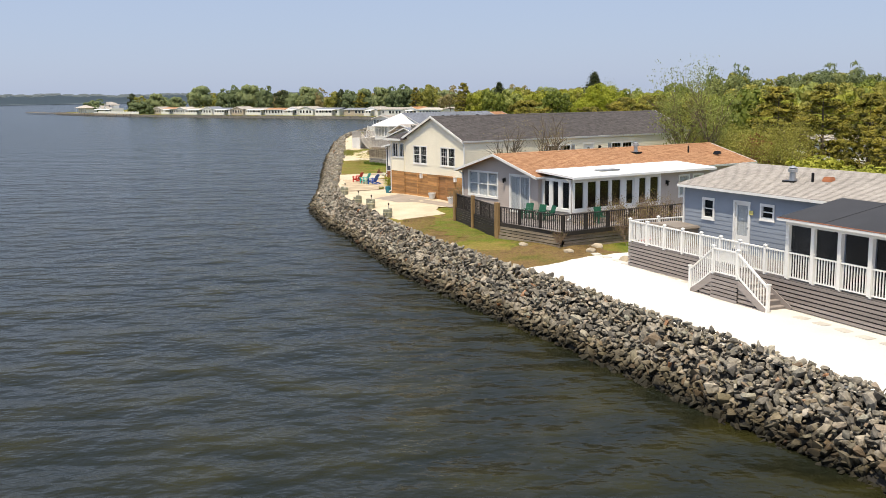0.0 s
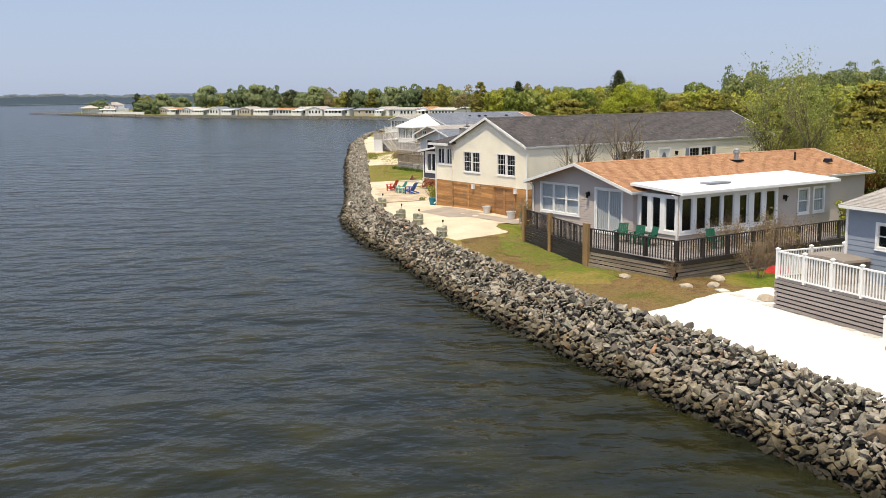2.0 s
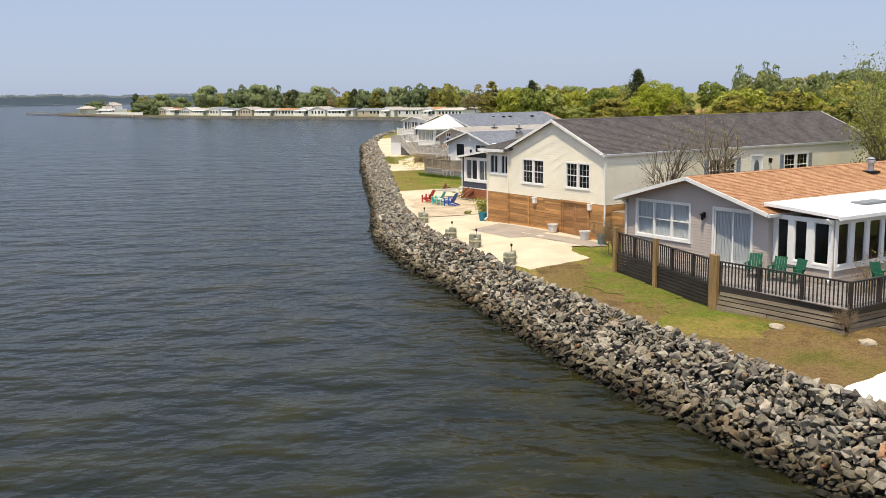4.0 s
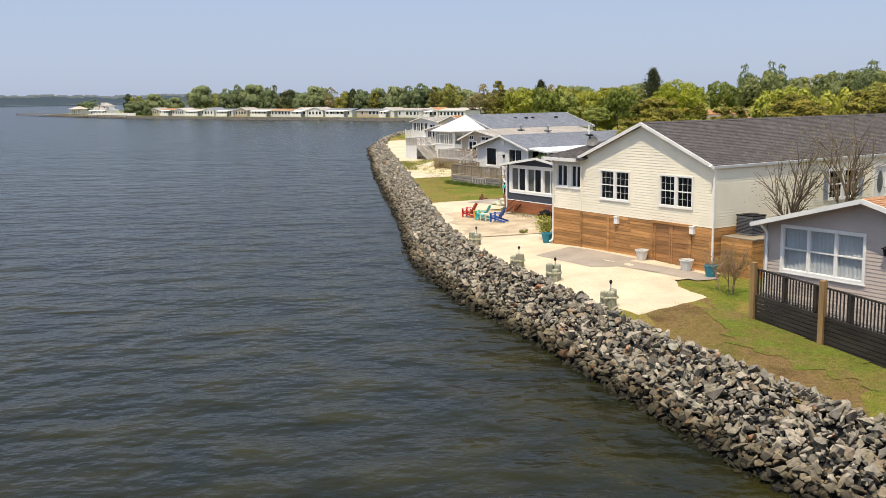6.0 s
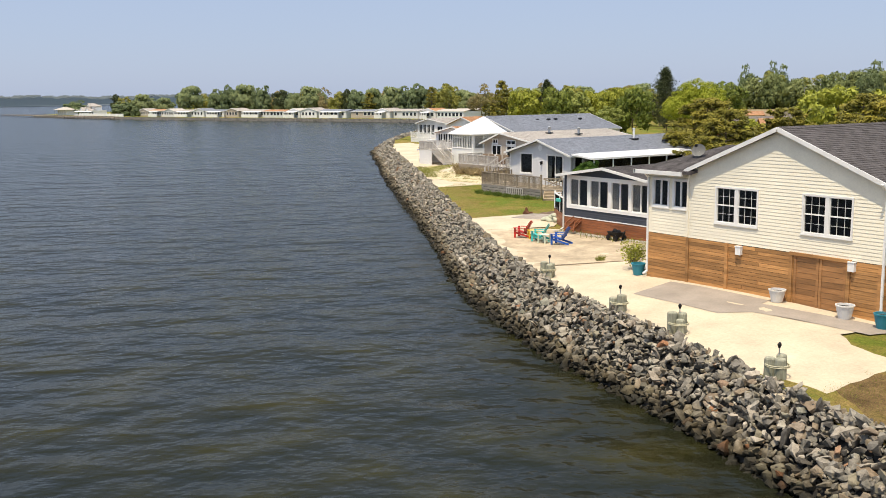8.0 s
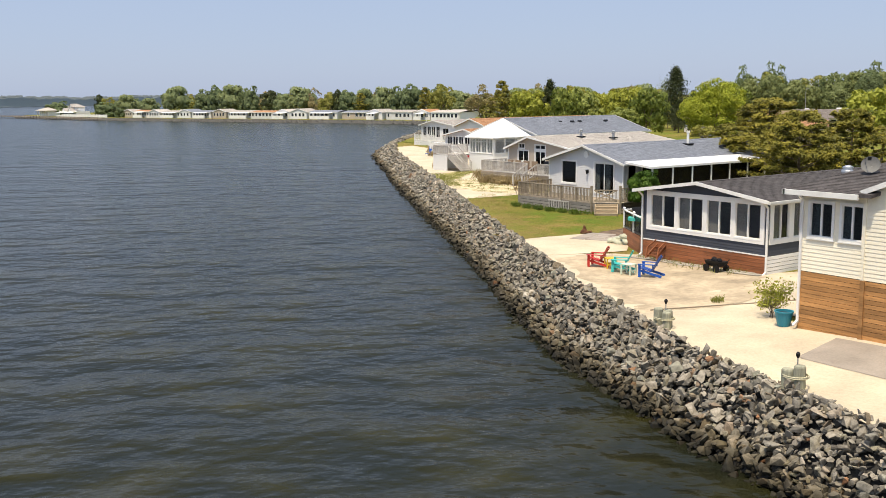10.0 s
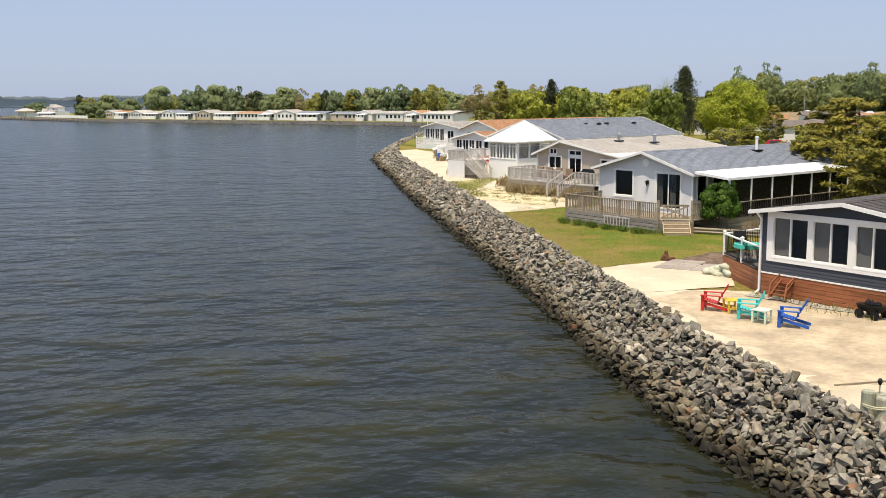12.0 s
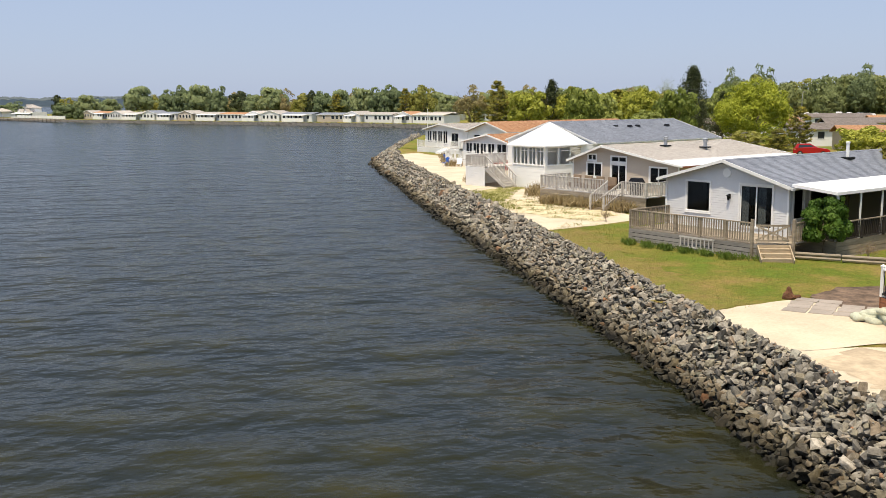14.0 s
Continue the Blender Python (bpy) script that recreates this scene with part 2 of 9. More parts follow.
POSTWOOD = stuff_mat("treated_pine_post", (0.34, 0.22, 0.10), 0.75, 0.18, 1.0, 7.0, (4.0, 4.0, 0.7), 0.4, 0.01)
GREYWOOD = stuff_mat("silver_grey_boards", (0.34, 0.32, 0.29), 0.8, 0.16, 1.0, 7.0, (0.6, 0.6, 4.0), 0.4, 0.01, per_piece=0.3)
STEPWOOD = stuff_mat("sun_bleached_pine", (0.50, 0.40, 0.27), 0.75, 0.15, 1.0, 7.0, (0.6, 0.6, 4.0), 0.35, 0.01, per_piece=0.2)
DECKGREY = stuff_mat("grey_deck_boards", (0.27, 0.25, 0.24), 0.7, 0.15, 0.8, 6.0, (3, 0.6, 1), 0.35, 0.01, per_piece=0.3)
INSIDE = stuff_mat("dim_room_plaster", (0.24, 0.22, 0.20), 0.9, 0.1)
CURTAIN = stuff_mat("pale_curtain_cloth", (0.56, 0.59, 0.62), 0.9, 0.08, 3.0, 20, (6, 6, 0.3), 0.3, 0.02)
GLASS = glass_mat("window_glass", (0.44, 0.47, 0.48))
CLEAR = glass_mat("clear_window_glass", (0.93, 0.94, 0.94))
SCREEN = glass_mat("dark_screen_mesh", (0.22, 0.22, 0.22), 0.35)
# also colours the added black sheets behind the deck skirts
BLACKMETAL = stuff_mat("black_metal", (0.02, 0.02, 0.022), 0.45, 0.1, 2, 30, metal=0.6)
STEEL = stuff_mat("galvanised_metal", (0.5, 0.51, 0.52), 0.4, 0.1, 3, 30, metal=0.8)
SAND_WHITE = stuff_mat("white_sand", (0.64, 0.615, 0.565), 0.95, 0.05, 0.6, 22, relief=0.3, depth=0.02)
SAND = stuff_mat("yellow_beach_sand", (0.57, 0.485, 0.355), 0.95, 0.11, 0.5, 10, relief=0.5, depth=0.05)
SAND_DIRTY = stuff_mat("trodden_brown_sand", (0.50, 0.405, 0.28), 0.95, 0.19, 0.7, 4, relief=0.4, depth=0.03)
EARTH = lawn_mat("dry_brown_lawn", [(0.34, (0.125, 0.083, 0.042)), (0.46, (0.205, 0.138, 0.07)), (0.56, (0.185, 0.138, 0.054)), (0.68, (0.12, 0.12, 0.032))], 0.5)
GRASS = lawn_mat()
# gravel darkened in colour to deepen the shade between the stones
BED = stuff_mat("shade_darkened_gravel", (0.035, 0.033, 0.03), 0.95, 0.2, 2, 12, relief=0.6, depth=0.05)
PAVING = stuff_mat("grey_brown_paving", (0.33, 0.285, 0.24), 0.85, 0.12, 0.7, 14, relief=0.25)
CONCRETE = stuff_mat("light_concrete", (0.5, 0.48, 0.44), 0.85, 0.1, 1.0, 14, relief=0.25)
TREATED = stuff_mat("green_grey_pile_wood", (0.36, 0.36, 0.27), 0.85, 0.18, 2.0, 9.0, (4, 4, 0.6), 0.5, 0.02)
BARK = stuff_mat("tree_bark", (0.19, 0.15, 0.105), 0.9, 0.2, 2.0, 10, (3, 3, 0.6), 0.6, 0.03)
WATER = water_mat()

# ---- shapes ----
class Shape:
    """Corner points and faces of one mesh."""
    def __init__(self):
        self.v, self.f = [], []

    def hexa(self, p):
        """Eight corners: four below (anticlockwise from above), four above."""
        n = len(self.v)
        self.v += [tuple(q) for q in p]
        self.f += [tuple(n + k for k in q) for q in ((3, 2, 1, 0), (4, 5, 6, 7), (0, 1, 5, 4), (1, 2, 6, 5), (2, 3, 7, 6), (3, 0, 4, 7))]
        return self

    def box(self, x0, y0, z0, x1, y1, z1):
        return self.hexa([(x0, y0, z0), (x1, y0, z0), (x1, y1, z0), (x0, y1, z0), (x0, y0, z1), (x1, y0, z1), (x1, y1, z1), (x0, y1, z1)])

    def beam(self, a, b, w, h):
        """A straight bar from a to b, w wide and h high."""
        a, b = Vector(a), Vector(b)
        d = (b - a).normalized()
        side = d.cross(Vector((0, 0, 1)))
        side = (Vector((1, 0, 0)) if side.length < 1e-4 else side.normalized()) * (w / 2)
        up = side.cross(d).normalized() * (h / 2)
        return self.hexa([a - side - up, a + side - up, b + side - up, b - side - up, a - side + up, a + side + up, b + side + up, b - side + up])

    def tube(self, a, b, r0, r1, n=8, caps=True):
        a, b = Vector(a), Vector(b)
        d = (b - a).normalized()
        s = d.orthogonal().normalized()
        u = d.cross(s)
        k = len(self.v)
        for p, r in ((a, r0), (b, r1)):
            self.v += [tuple(p + (s * math.cos(t) + u * math.sin(t)) * r) for t in (2 * math.pi * i / n for i in range(n))]
        self.f += [(k + i, k + (i + 1) % n, k + n + (i + 1) % n, k + n + i) for i in range(n)]
        if caps:
            self.f += [tuple(range(k + n - 1, k - 1, -1)), tuple(range(k + n, k + 2 * n))]
        return self

    def lathe(self, cx, cy, prof, n=14):
        """A turned body: (radius, height) from the foot up."""
        k = len(self.v)
        for r, z in prof:
            self.v += [(cx + r * math.cos(2 * math.pi * i / n), cy + r * math.sin(2 * math.pi * i / n), z) for i in range(n)]
        for j in range(len(prof) - 1):
            self.f += [(k + j * n + i, k + j * n + (i + 1) % n, k + (j + 1) * n + (i + 1) % n, k + (j + 1) * n + i) for i in range(n)]
        m = k + (len(prof) - 1) * n
        self.f += [tuple(range(k + n - 1, k - 1, -1)), tuple(range(m, m + n))]
        return self

    def slab(self, a, b, c, d, th):
        """A sheet through four corners, th thick downwards."""
        dn = Vector((0, 0, -th))
        q = [Vector(p) for p in (a, b, c, d)]
        return self.hexa([p + dn for p in q] + q)

    def mesh(self, name):
        me = bpy.data.meshes.new(name)
        me.from_pydata(self.v, [], self.f)
        return me


def link(name, me, material, parent, label="", at=None, smooth=False):
    """Links a mesh as one object, as a part of its parent where there is one."""
    if isinstance(me, Shape):
        me = me.mesh(name)
    if material and not me.materials:
        me.materials.append(material)
    if smooth:
        me.shade_smooth()
    ob = new(name, me)
    if parent:
        ob.parent = parent
    if at is not None:
        ob.matrix_basis = at if isinstance(at, Matrix) else Matrix.Translation(at)
    if label:
        ob["label"] = label
    return ob


def part(name, shape, material, parent, label="", at=None, smooth=False):
    return link(name, shape, material, parent, label, at, smooth)


def thing(name, m, label, category, group="", kind=""):
    """An Empty at the base of a thing, which parents its parts."""
    ob = new(name)
    ob.matrix_basis = m if isinstance(m, Matrix) else Matrix.Translation(m)
    ob.empty_display_size = 0.2
    return tagged(ob, label, category, group, kind)


# ---- ground ----
TOE = [(600, -40), (100, 8), (20, 18), (-10, 21.3), (-16.8, 22.3), (-28, 24.3), (-36, 25.6), (-47, 27.7), (-55, 30.1), (-60, 31.7), (-67.8, 33.55), (-72, 35.05), (-77.2, 36.95), (-80.5, 38.6), (-84, 40.4), (-88, 42.7), (-95, 46.6), (-110, 54.4), (-138, 69.0), (-156, 79), (-188, 96.5), (-197, 103), (-215, 118), (-240, 138)]
CREST = [(600, -37), (100, 10), (20, 20), (-10, 23.1), (-14.8, 24.0), (-27.2, 26.2), (-35.3, 27.8), (-44.5, 29.4), (-52, 31.1), (-62.8, 34.4), (-70.7, 36.7), (-80, 41), (-92, 47.5), (-110, 57.2), (-132, 69), (-170, 89.3), (-192, 103.2), (-210, 118), (-236, 140)]


def along(line, x):
    """The height of a line of the plan over x."""
    for (x0, y0), (x1, y1) in zip(line, line[1:]):
        if min(x0, x1) <= x <= max(x0, x1):
            return y0 + (y1 - y0) * (x - x0) / (x1 - x0)
    return line[-1][1]


def gz(x, y):
    """The ground's level."""
    rise = max(0.0, min(1.0, (y - along(CREST, x)) / 5))
    low = 0.5 * max(0.0, min(1.0, (-240 - x) / 40)) * max(0.0, min(1.0, (300 - y) / 60))
    low -= 0.26 * math.exp(-((x + 41.2) ** 2 + (y - 34.5) ** 2) / 5.0)
    return 1.62 - low + 0.36 * math.exp(-((x + 66) / 10) ** 2) * rise + 0.05 * noise.noise((x * 0.15, y * 0.15, 0))


def sheet(outline, step, lift, jag=0.0, inner=None):
    """A piece of ground inside an outline of the plan, draped over the ground's level."""
    pts = []
    n = len(outline)
    for k in range(n):
        a, b = Vector(outline[k]), Vector(outline[(k + 1) % n])
        m = max(1, int((b - a).length / step))
        for j in range(m):
            p = a.lerp(b, j / m)
            w = Vector((noise.noise((p.x * 1.3, p.y * 1.3, 3)), noise.noise((p.x * 1.3, p.y * 1.3, 9)))) * jag + Vector((noise.noise((p.x * 5, p.y * 5, 3)), noise.noise((p.x * 5, p.y * 5, 9)))) * jag * 0.5
            pts.append(p + w)
    m = len(pts)
    xs, ys = [p.x for p in pts], [p.y for p in pts]
    g = inner or step * 3
    def inside(x, y):
        c = False
        for k in range(m):
            (x0, y0), (x1, y1) = pts[k - 1], pts[k]
            if (y0 > y) != (y1 > y) and x < (x1 - x0) * (y - y0) / (y1 - y0) + x0:
                c = not c
        return c
    more = []
    for i in range(int((max(xs) - min(xs)) / g) + 1):
        for j in range(int((max(ys) - min(ys)) / g) + 1):
            x, y = min(xs) + (i + 0.5) * g, min(ys) + (j + 0.5) * g
            if inside(x, y):
                more.append(Vector((x, y)))
    from mathutils.geometry import delaunay_2d_cdt
    v, _, f, *_ = delaunay_2d_cdt(pts + more, [(k, (k + 1) % m) for k in range(m)], [], 1, 0.001)
    s = Shape()
    s.v, s.f = [(p.x, p.y, gz(p.x, p.y) + lift) for p in v], [tuple(q) for q in f]
    return s


land = Shape()
shore = CREST + [(-262, 166), (-290, 190), (-318, 205), (-345, 202.5), (-378, 197), (-414, 184), (-490, 163), (-530, 154), (-600, 147), (-660, 143), (-668, 152), (-740, 205), (-900, 330), (-1100, 700), (-4500, 1500), (-4500, 4500), (4500, 4500), (4500, -400)]
from mathutils.geometry import delaunay_2d_cdt
outer = [Vector(p) for p in shore]
inner_pts = [Vector((x, along(CREST, x) + d)) for x in range(-230, 60, 4) for d in (1.2, 4, 8, 14, 24, 40)]
lv, _, lf, *_ = delaunay_2d_cdt(outer + inner_pts, [(k, (k + 1) % len(outer)) for k in range(len(outer))], [], 1, 0.001)
land.v, land.f = [(p.x, p.y, gz(p.x, p.y)) for p in lv], [tuple(q) for q in lf]
ground = tagged(link("ground", land, GRASS, None), "spring grass and dry lawn behind the stone bank", "ground", kind="structure")
wat = Shape()
wat.v, wat.f = [(-4800, -4800, 0), (4800, -4800, 0), (4800, 4800, 0), (-4800, 4800, 0)], [(0, 1, 2, 3)]
tagged(link("water", wat, WATER, None), "murky grey-green bay water with small waves", "water", kind="structure")


def crest_run(x0, x1, n=14):
    return [(x0 + (x1 - x0) * k / n, along(CREST, x0 + (x1 - x0) * k / n) - 0.3) for k in range(n + 1)]


def zone(name, outline, material, label, category, lift, jag=0.15, step=0.4):
    return tagged(link(name, sheet(outline, step, lift, jag, 1.6), material, None), label, category, kind="structure")


zone("sand_yard", crest_run(10, -36.2) + [(-36.6, 31), (-37.1, 32.9), (-36.9, 36.2), (-33, 36.5), (-12, 33), (10, 30)], SAND_WHITE, "bright white sand beside the white-railed deck", "sand", 0.04)
zone("dry_lawn", crest_run(-35.4, -56.2) + [(-56.6, 37.5), (-54.8, 36.2), (-52.5, 34.2), (-50, 33.6), (-46, 33.4), (-42, 34.2), (-39, 35.6), (-36.6, 35.4), (-36.0, 32.3)], EARTH, "dry brown grass between stones and deck", "lawn", 0.012, 0.4)
GREENGRASS = lawn_mat("fresh_green_grass", [(0.34, (0.20, 0.15, 0.07)), (0.45, (0.175, 0.16, 0.048)), (0.55, (0.135, 0.162, 0.032)), (0.72, (0.175, 0.215, 0.038))], 0.6)
zone("grass_strip", [(-55.2, 37.4), (-54.0, 36.4), (-52, 35.6), (-48, 34.4), (-45, 33.5), (-41.8, 32.9), (-41.6, 32.0), (-45.5, 31.9), (-49.5, 32.3), (-52.2, 33.6), (-53.6, 35.0), (-54.9, 36.3)], GREENGRASS, "fresh green grass along the dark deck", "lawn", 0.032, 1.0)
zone("beach_yard", crest_run(-55.9, -87.4, 20) + [(-86.8, 46.6), (-85.4, 48.4), (-84, 49.2), (-77, 49.2), (-76, 52), (-71, 52), (-71, 41.6), (-59, 41.2), (-59.0, 38.5), (-58.2, 37.75), (-57.2, 37.5), (-56.2, 37.3)], SAND, "raked yellow beach sand in front of the pale house", "sand", 0.02)
zone("trodden_sand", [(-75, 39.5), (-80.5, 42.2), (-86.5, 45.2), (-86.0, 47.2), (-84.2, 48.6), (-77, 48.6), (-74.6, 46.4), (-73.6, 43.2)], SAND_DIRTY, "trodden brownish sand under the garden chairs", "sand", 0.026, 0.7)
zone("sand_terrace", crest_run(-87.4, -92.1, 6) + [(-92.0, 50), (-91.6, 52.0), (-89.5, 52.6), (-87.4, 51.4), (-85.6, 49.4)], SAND, "level patch of pale sand", "sand", 0.032, 0.12)
zone("worn_grass", crest_run(-92.2, -111.6, 16) + [(-111.4, 61.2), (-107, 58.6), (-103, 56.0), (-99, 53.6), (-95, 51.4), (-92.0, 50.6)], lawn_mat("yellowed_lawn", [(0.34, (0.23, 0.165, 0.07)), (0.48, (0.225, 0.185, 0.06)), (0.6, (0.18, 0.185, 0.042)), (0.75, (0.13, 0.17, 0.03))], 0.5), "yellowed worn grass along the stones", "lawn", 0.015, 1.1)
zone("open_beach", crest_run(-111.7, -182, 24) + [(-182.6, 101), (-175, 99), (-160, 93), (-150, 92), (-138, 84), (-128, 78), (-124, 71), (-112, 67.2), (-111.5, 63)], SAND, "pale open beach in front of the far houses", "sand", 0.02, 0.3, 0.8)
zone("scrub_grass", [(-131.6, 68.4), (-128, 66.6), (-125.6, 65.6), (-126.4, 68.4), (-129, 71.4), (-133.2, 76.2), (-134.4, 75.6), (-133.4, 72.6)], lawn_mat("thin_yellow_grass", [(0.36, (0.60, 0.51, 0.37)), (0.46, (0.42, 0.37, 0.19)), (0.6, (0.30, 0.29, 0.10)), (0.75, (0.24, 0.25, 0.07))], 1.1), "thin yellow-green grass over pale sand", "grass", 0.04, 1.1)
zone("weedy_sand", [(-121.4, 63.4), (-117.5, 62.9), (-113.4, 63.6), (-113.6, 66.6), (-116.2, 68.2), (-120.5, 67.4), (-125, 69.4), (-126, 67.6)], lawn_mat("weed_flecked_sand", [(0.40, (0.36, 0.30, 0.16)), (0.47, (0.62, 0.53, 0.39)), (0.6, (0.70, 0.60, 0.44)), (0.7, (0.44, 0.37, 0.22))], 1.3), "pale sand flecked with weeds and dry stalks", "sand", 0.035, 1.1)
bank = Shape()
stations = [40 - 2.0 * k for k in range(138)]
for k, x in enumerate(stations):
    yt, yc = along(TOE, x), along(CREST, x)
    nrm = Vector((-(along(CREST, x + 1) - along(CREST, x - 1)) / 2, 1)).normalized()
    for d, z in ((-1.2, -1.2), (0.0, -0.35), (0.55, 0.9), (1.0, gz(x, yc) + 0.1), (1.12, gz(x, yc) - 0.1)):
        bank.v.append((x, yt + (yc - yt) * d, z))
for k in range(len(stations) - 1):
    for j in range(4):
        a = k * 5 + j
        bank.f.append((a, a + 1, a + 6, a + 5))
tagged(link("bank", bank, BED, None), "gravel core of the stone sea wall, darkened for gap shade", "bank", kind="structure")

# ---- house building ----
def front(a, d, z):
    return (a, -d, z)


def right_of(w):
    return lambda a, d, z: (w + d, a, z)


def left_side(a, d, z):
    return (-d, a, z)


def back_of(l):
    return lambda a, d, z: (a, l + d, z)


def put_hexa(s, mp, a0, a1, b0, b1, z0, z1, d_in, d0, d1):
    """One course of a wall: a0..a1 at its foot, b0..b1 at its head; d: how far it stands out."""
    s.hexa([mp(a0, d0, z0), mp(a1, d0, z0), mp(a1, d_in, z0), mp(a0, d_in, z0), mp(b0, d1, z1), mp(b1, d1, z1), mp(b1, d_in, z1), mp(b0, d_in, z1)])


def weld(s):
    """Joins corners that fall together, so that a wall is one connected body."""
    seen, to, v = {}, [], []
    for p in s.v:
        key = (round(p[0], 4), round(p[1], 4), round(p[2], 4))
        if key not in seen:
            seen[key] = len(v)
            v.append(p)
        to.append(seen[key])
    s.v, s.f = v, [tuple(dict.fromkeys(to[k] for k in f)) for f in s.f]
    s.f = [f for f in s.f if len(f) > 2]
    return s


def lap_wall(mp, a0, a1, z0, z1, holes=(), gable=None, course=0.125, th=0.013, thick=0.14):
    """A wall of lapped boards with openings (a0, z0, a1, z1). gable: (ridge a, ridge z) above z1."""
    s = Shape()
    top = gable[1] if gable else z1
    def limits(z):
        if z <= z1 or not gable:
            return a0, a1
        k = (z - z1) / (gable[1] - z1)
        return a0 + (gable[0] - a0) * k, a1 + (gable[0] - a1) * k
    cuts = sorted({z0, top, z1, *[h[1] for h in holes], *[h[3] for h in holes]})
    z = z0
    levels = [z0]
    while z < top - 1e-6:
        z = min(z + course, top)
        levels.append(z)
    levels = sorted({*levels, *[c for c in cuts if z0 < c < top]})
    for lo, hi in zip(levels, levels[1:]):
        if hi - lo < 0.004:
            continue
        la, lb = limits(lo)
        ha, hb = limits(hi)
        spans = [(la, lb, ha, hb)]
        for h in holes:
            if h[1] < hi - 1e-6 and h[3] > lo + 1e-6:
                nxt = []
                for p, q, r, t in spans:
                    if h[0] > p and h[2] < q:
                        nxt += [(p, h[0], r, h[0]), (h[2], q, h[2], t)]
                    else:
                        nxt.append((p, q, r, t))
                spans = nxt
        k = (lo - z0) / course
        frac0, frac1 = k - math.floor(k + 1e-6), min(1.0, k - math.floor(k + 1e-6) + (hi - lo) / course)
        for p, q, r, t in spans:
            put_hexa(s, mp, p, q, r, t, lo, hi, -thick, th * (1 - frac0), th * (1 - frac1))
    return weld(s)


def ring(s, mp, a0, z0, a1, z1, w, d0, d1):
    """A rectangular frame round an opening, its outer edge given."""
    for p, q, r, t in ((a0, z0, a1, z0 + w), (a0, z1 - w, a1, z1), (a0, z0 + w, a0 + w, z1 - w), (a1 - w, z0 + w, a1, z1 - w)):
        s.hexa([mp(p, d1, q), mp(r, d1, q), mp(r, d0, q), mp(p, d0, q), mp(p, d1, t), mp(r, d1, t), mp(r, d0, t), mp(p, d0, t)])


def bar(s, mp, a0, z0, a1, z1, d0, d1):
    s.hexa([mp(a0, d1, z0), mp(a1, d1, z0), mp(a1, d0, z0), mp(a0, d0, z0), mp(a0, d1, z1), mp(a1, d1, z1), mp(a1, d0, z1), mp(a0, d0, z1)])


def window(house, mp, a0, z0, a1, z1, units=1, style="hung", grids=False, trim=0.09, mat=None, glass=None, mull=0.06, curtain=0.0, name="window", sash=None):
    """A window: trim, sashes, panes; set into the opening a0..a1, z0..z1."""
    mat, sash = mat or TRIM, sash or mat or TRIM
    fr = Shape()
    ring(fr, mp, a0 - trim, z0 - trim, a1 + trim, z1 + trim, trim + 0.01, -0.05, 0.045)
    bar(fr, mp, a0 - trim - 0.02, z0 - trim - 0.035, a1 + trim + 0.02, z0 - trim + 0.004, -0.02, 0.058)
    win = part(name, fr, mat, house)
    wu = (a1 - a0 - mull * (units - 1)) / units
    for k in range(units):
        p = a0 + k * (wu + mull)
        q = p + wu
        if k:
            mb = Shape()
            bar(mb, mp, p - mull, z0, p, z1, -0.06, 0.04)
            part("mullion", mb, mat, win)
        sh = Shape()
        ring(sh, mp, p, z0, q, z1, 0.034, -0.07, 0.012)
        if style == "hung":
            bar(sh, mp, p + 0.04, (z0 + z1) / 2 - 0.022, q - 0.04, (z0 + z1) / 2 + 0.022, -0.065, 0.018)
        if style == "slider":
            bar(sh, mp, (p + q) / 2 - 0.03, z0 + 0.04, (p + q) / 2 + 0.03, z1 - 0.04, -0.065, 0.018)
        if grids:
            for j in (1, 2):
                c = p + wu * j / 3
                bar(sh, mp, c - 0.0045, z0 + 0.04, c + 0.0045, z1 - 0.04, -0.05, -0.02)
            for j in (1, 3):
                c = z0 + (z1 - z0) * j / 4
                bar(sh, mp, p + 0.04, c - 0.0045, q - 0.04, c + 0.0045, -0.051, -0.021)
        part("sash", sh, sash, win)
        pn = Shape()
        bar(pn, mp, p + 0.02, z0 + 0.02, q - 0.02, z1 - 0.02, -0.045, -0.035)
        part("pane", pn, glass or (CLEAR if curtain else GLASS), win).visible_shadow = False
        if curtain:
            cu = Shape()
            n = max(6, int(wu / 0.07))
            for j in range(n):
                x0, x1 = p + wu * j / n, p + wu * (j + 1) / n
                e = 0.03 * (j % 2)
                cu.hexa([mp(x0, -0.075 - e, z1 - (z1 - z0) * curtain), mp(x1, -0.105 + e, z1 - (z1 - z0) * curtain), mp(x1, -0.115 + e, z1 - (z1 - z0) * curtain), mp(x0, -0.085 - e, z1 - (z1 - z0) * curtain), mp(x0, -0.075 - e, z1), mp(x1, -0.105 + e, z1), mp(x1, -0.115 + e, z1), mp(x0, -0.085 - e, z1)])
            part("curtain", cu, CURTAIN, win, "pale drawn curtain")
    return win


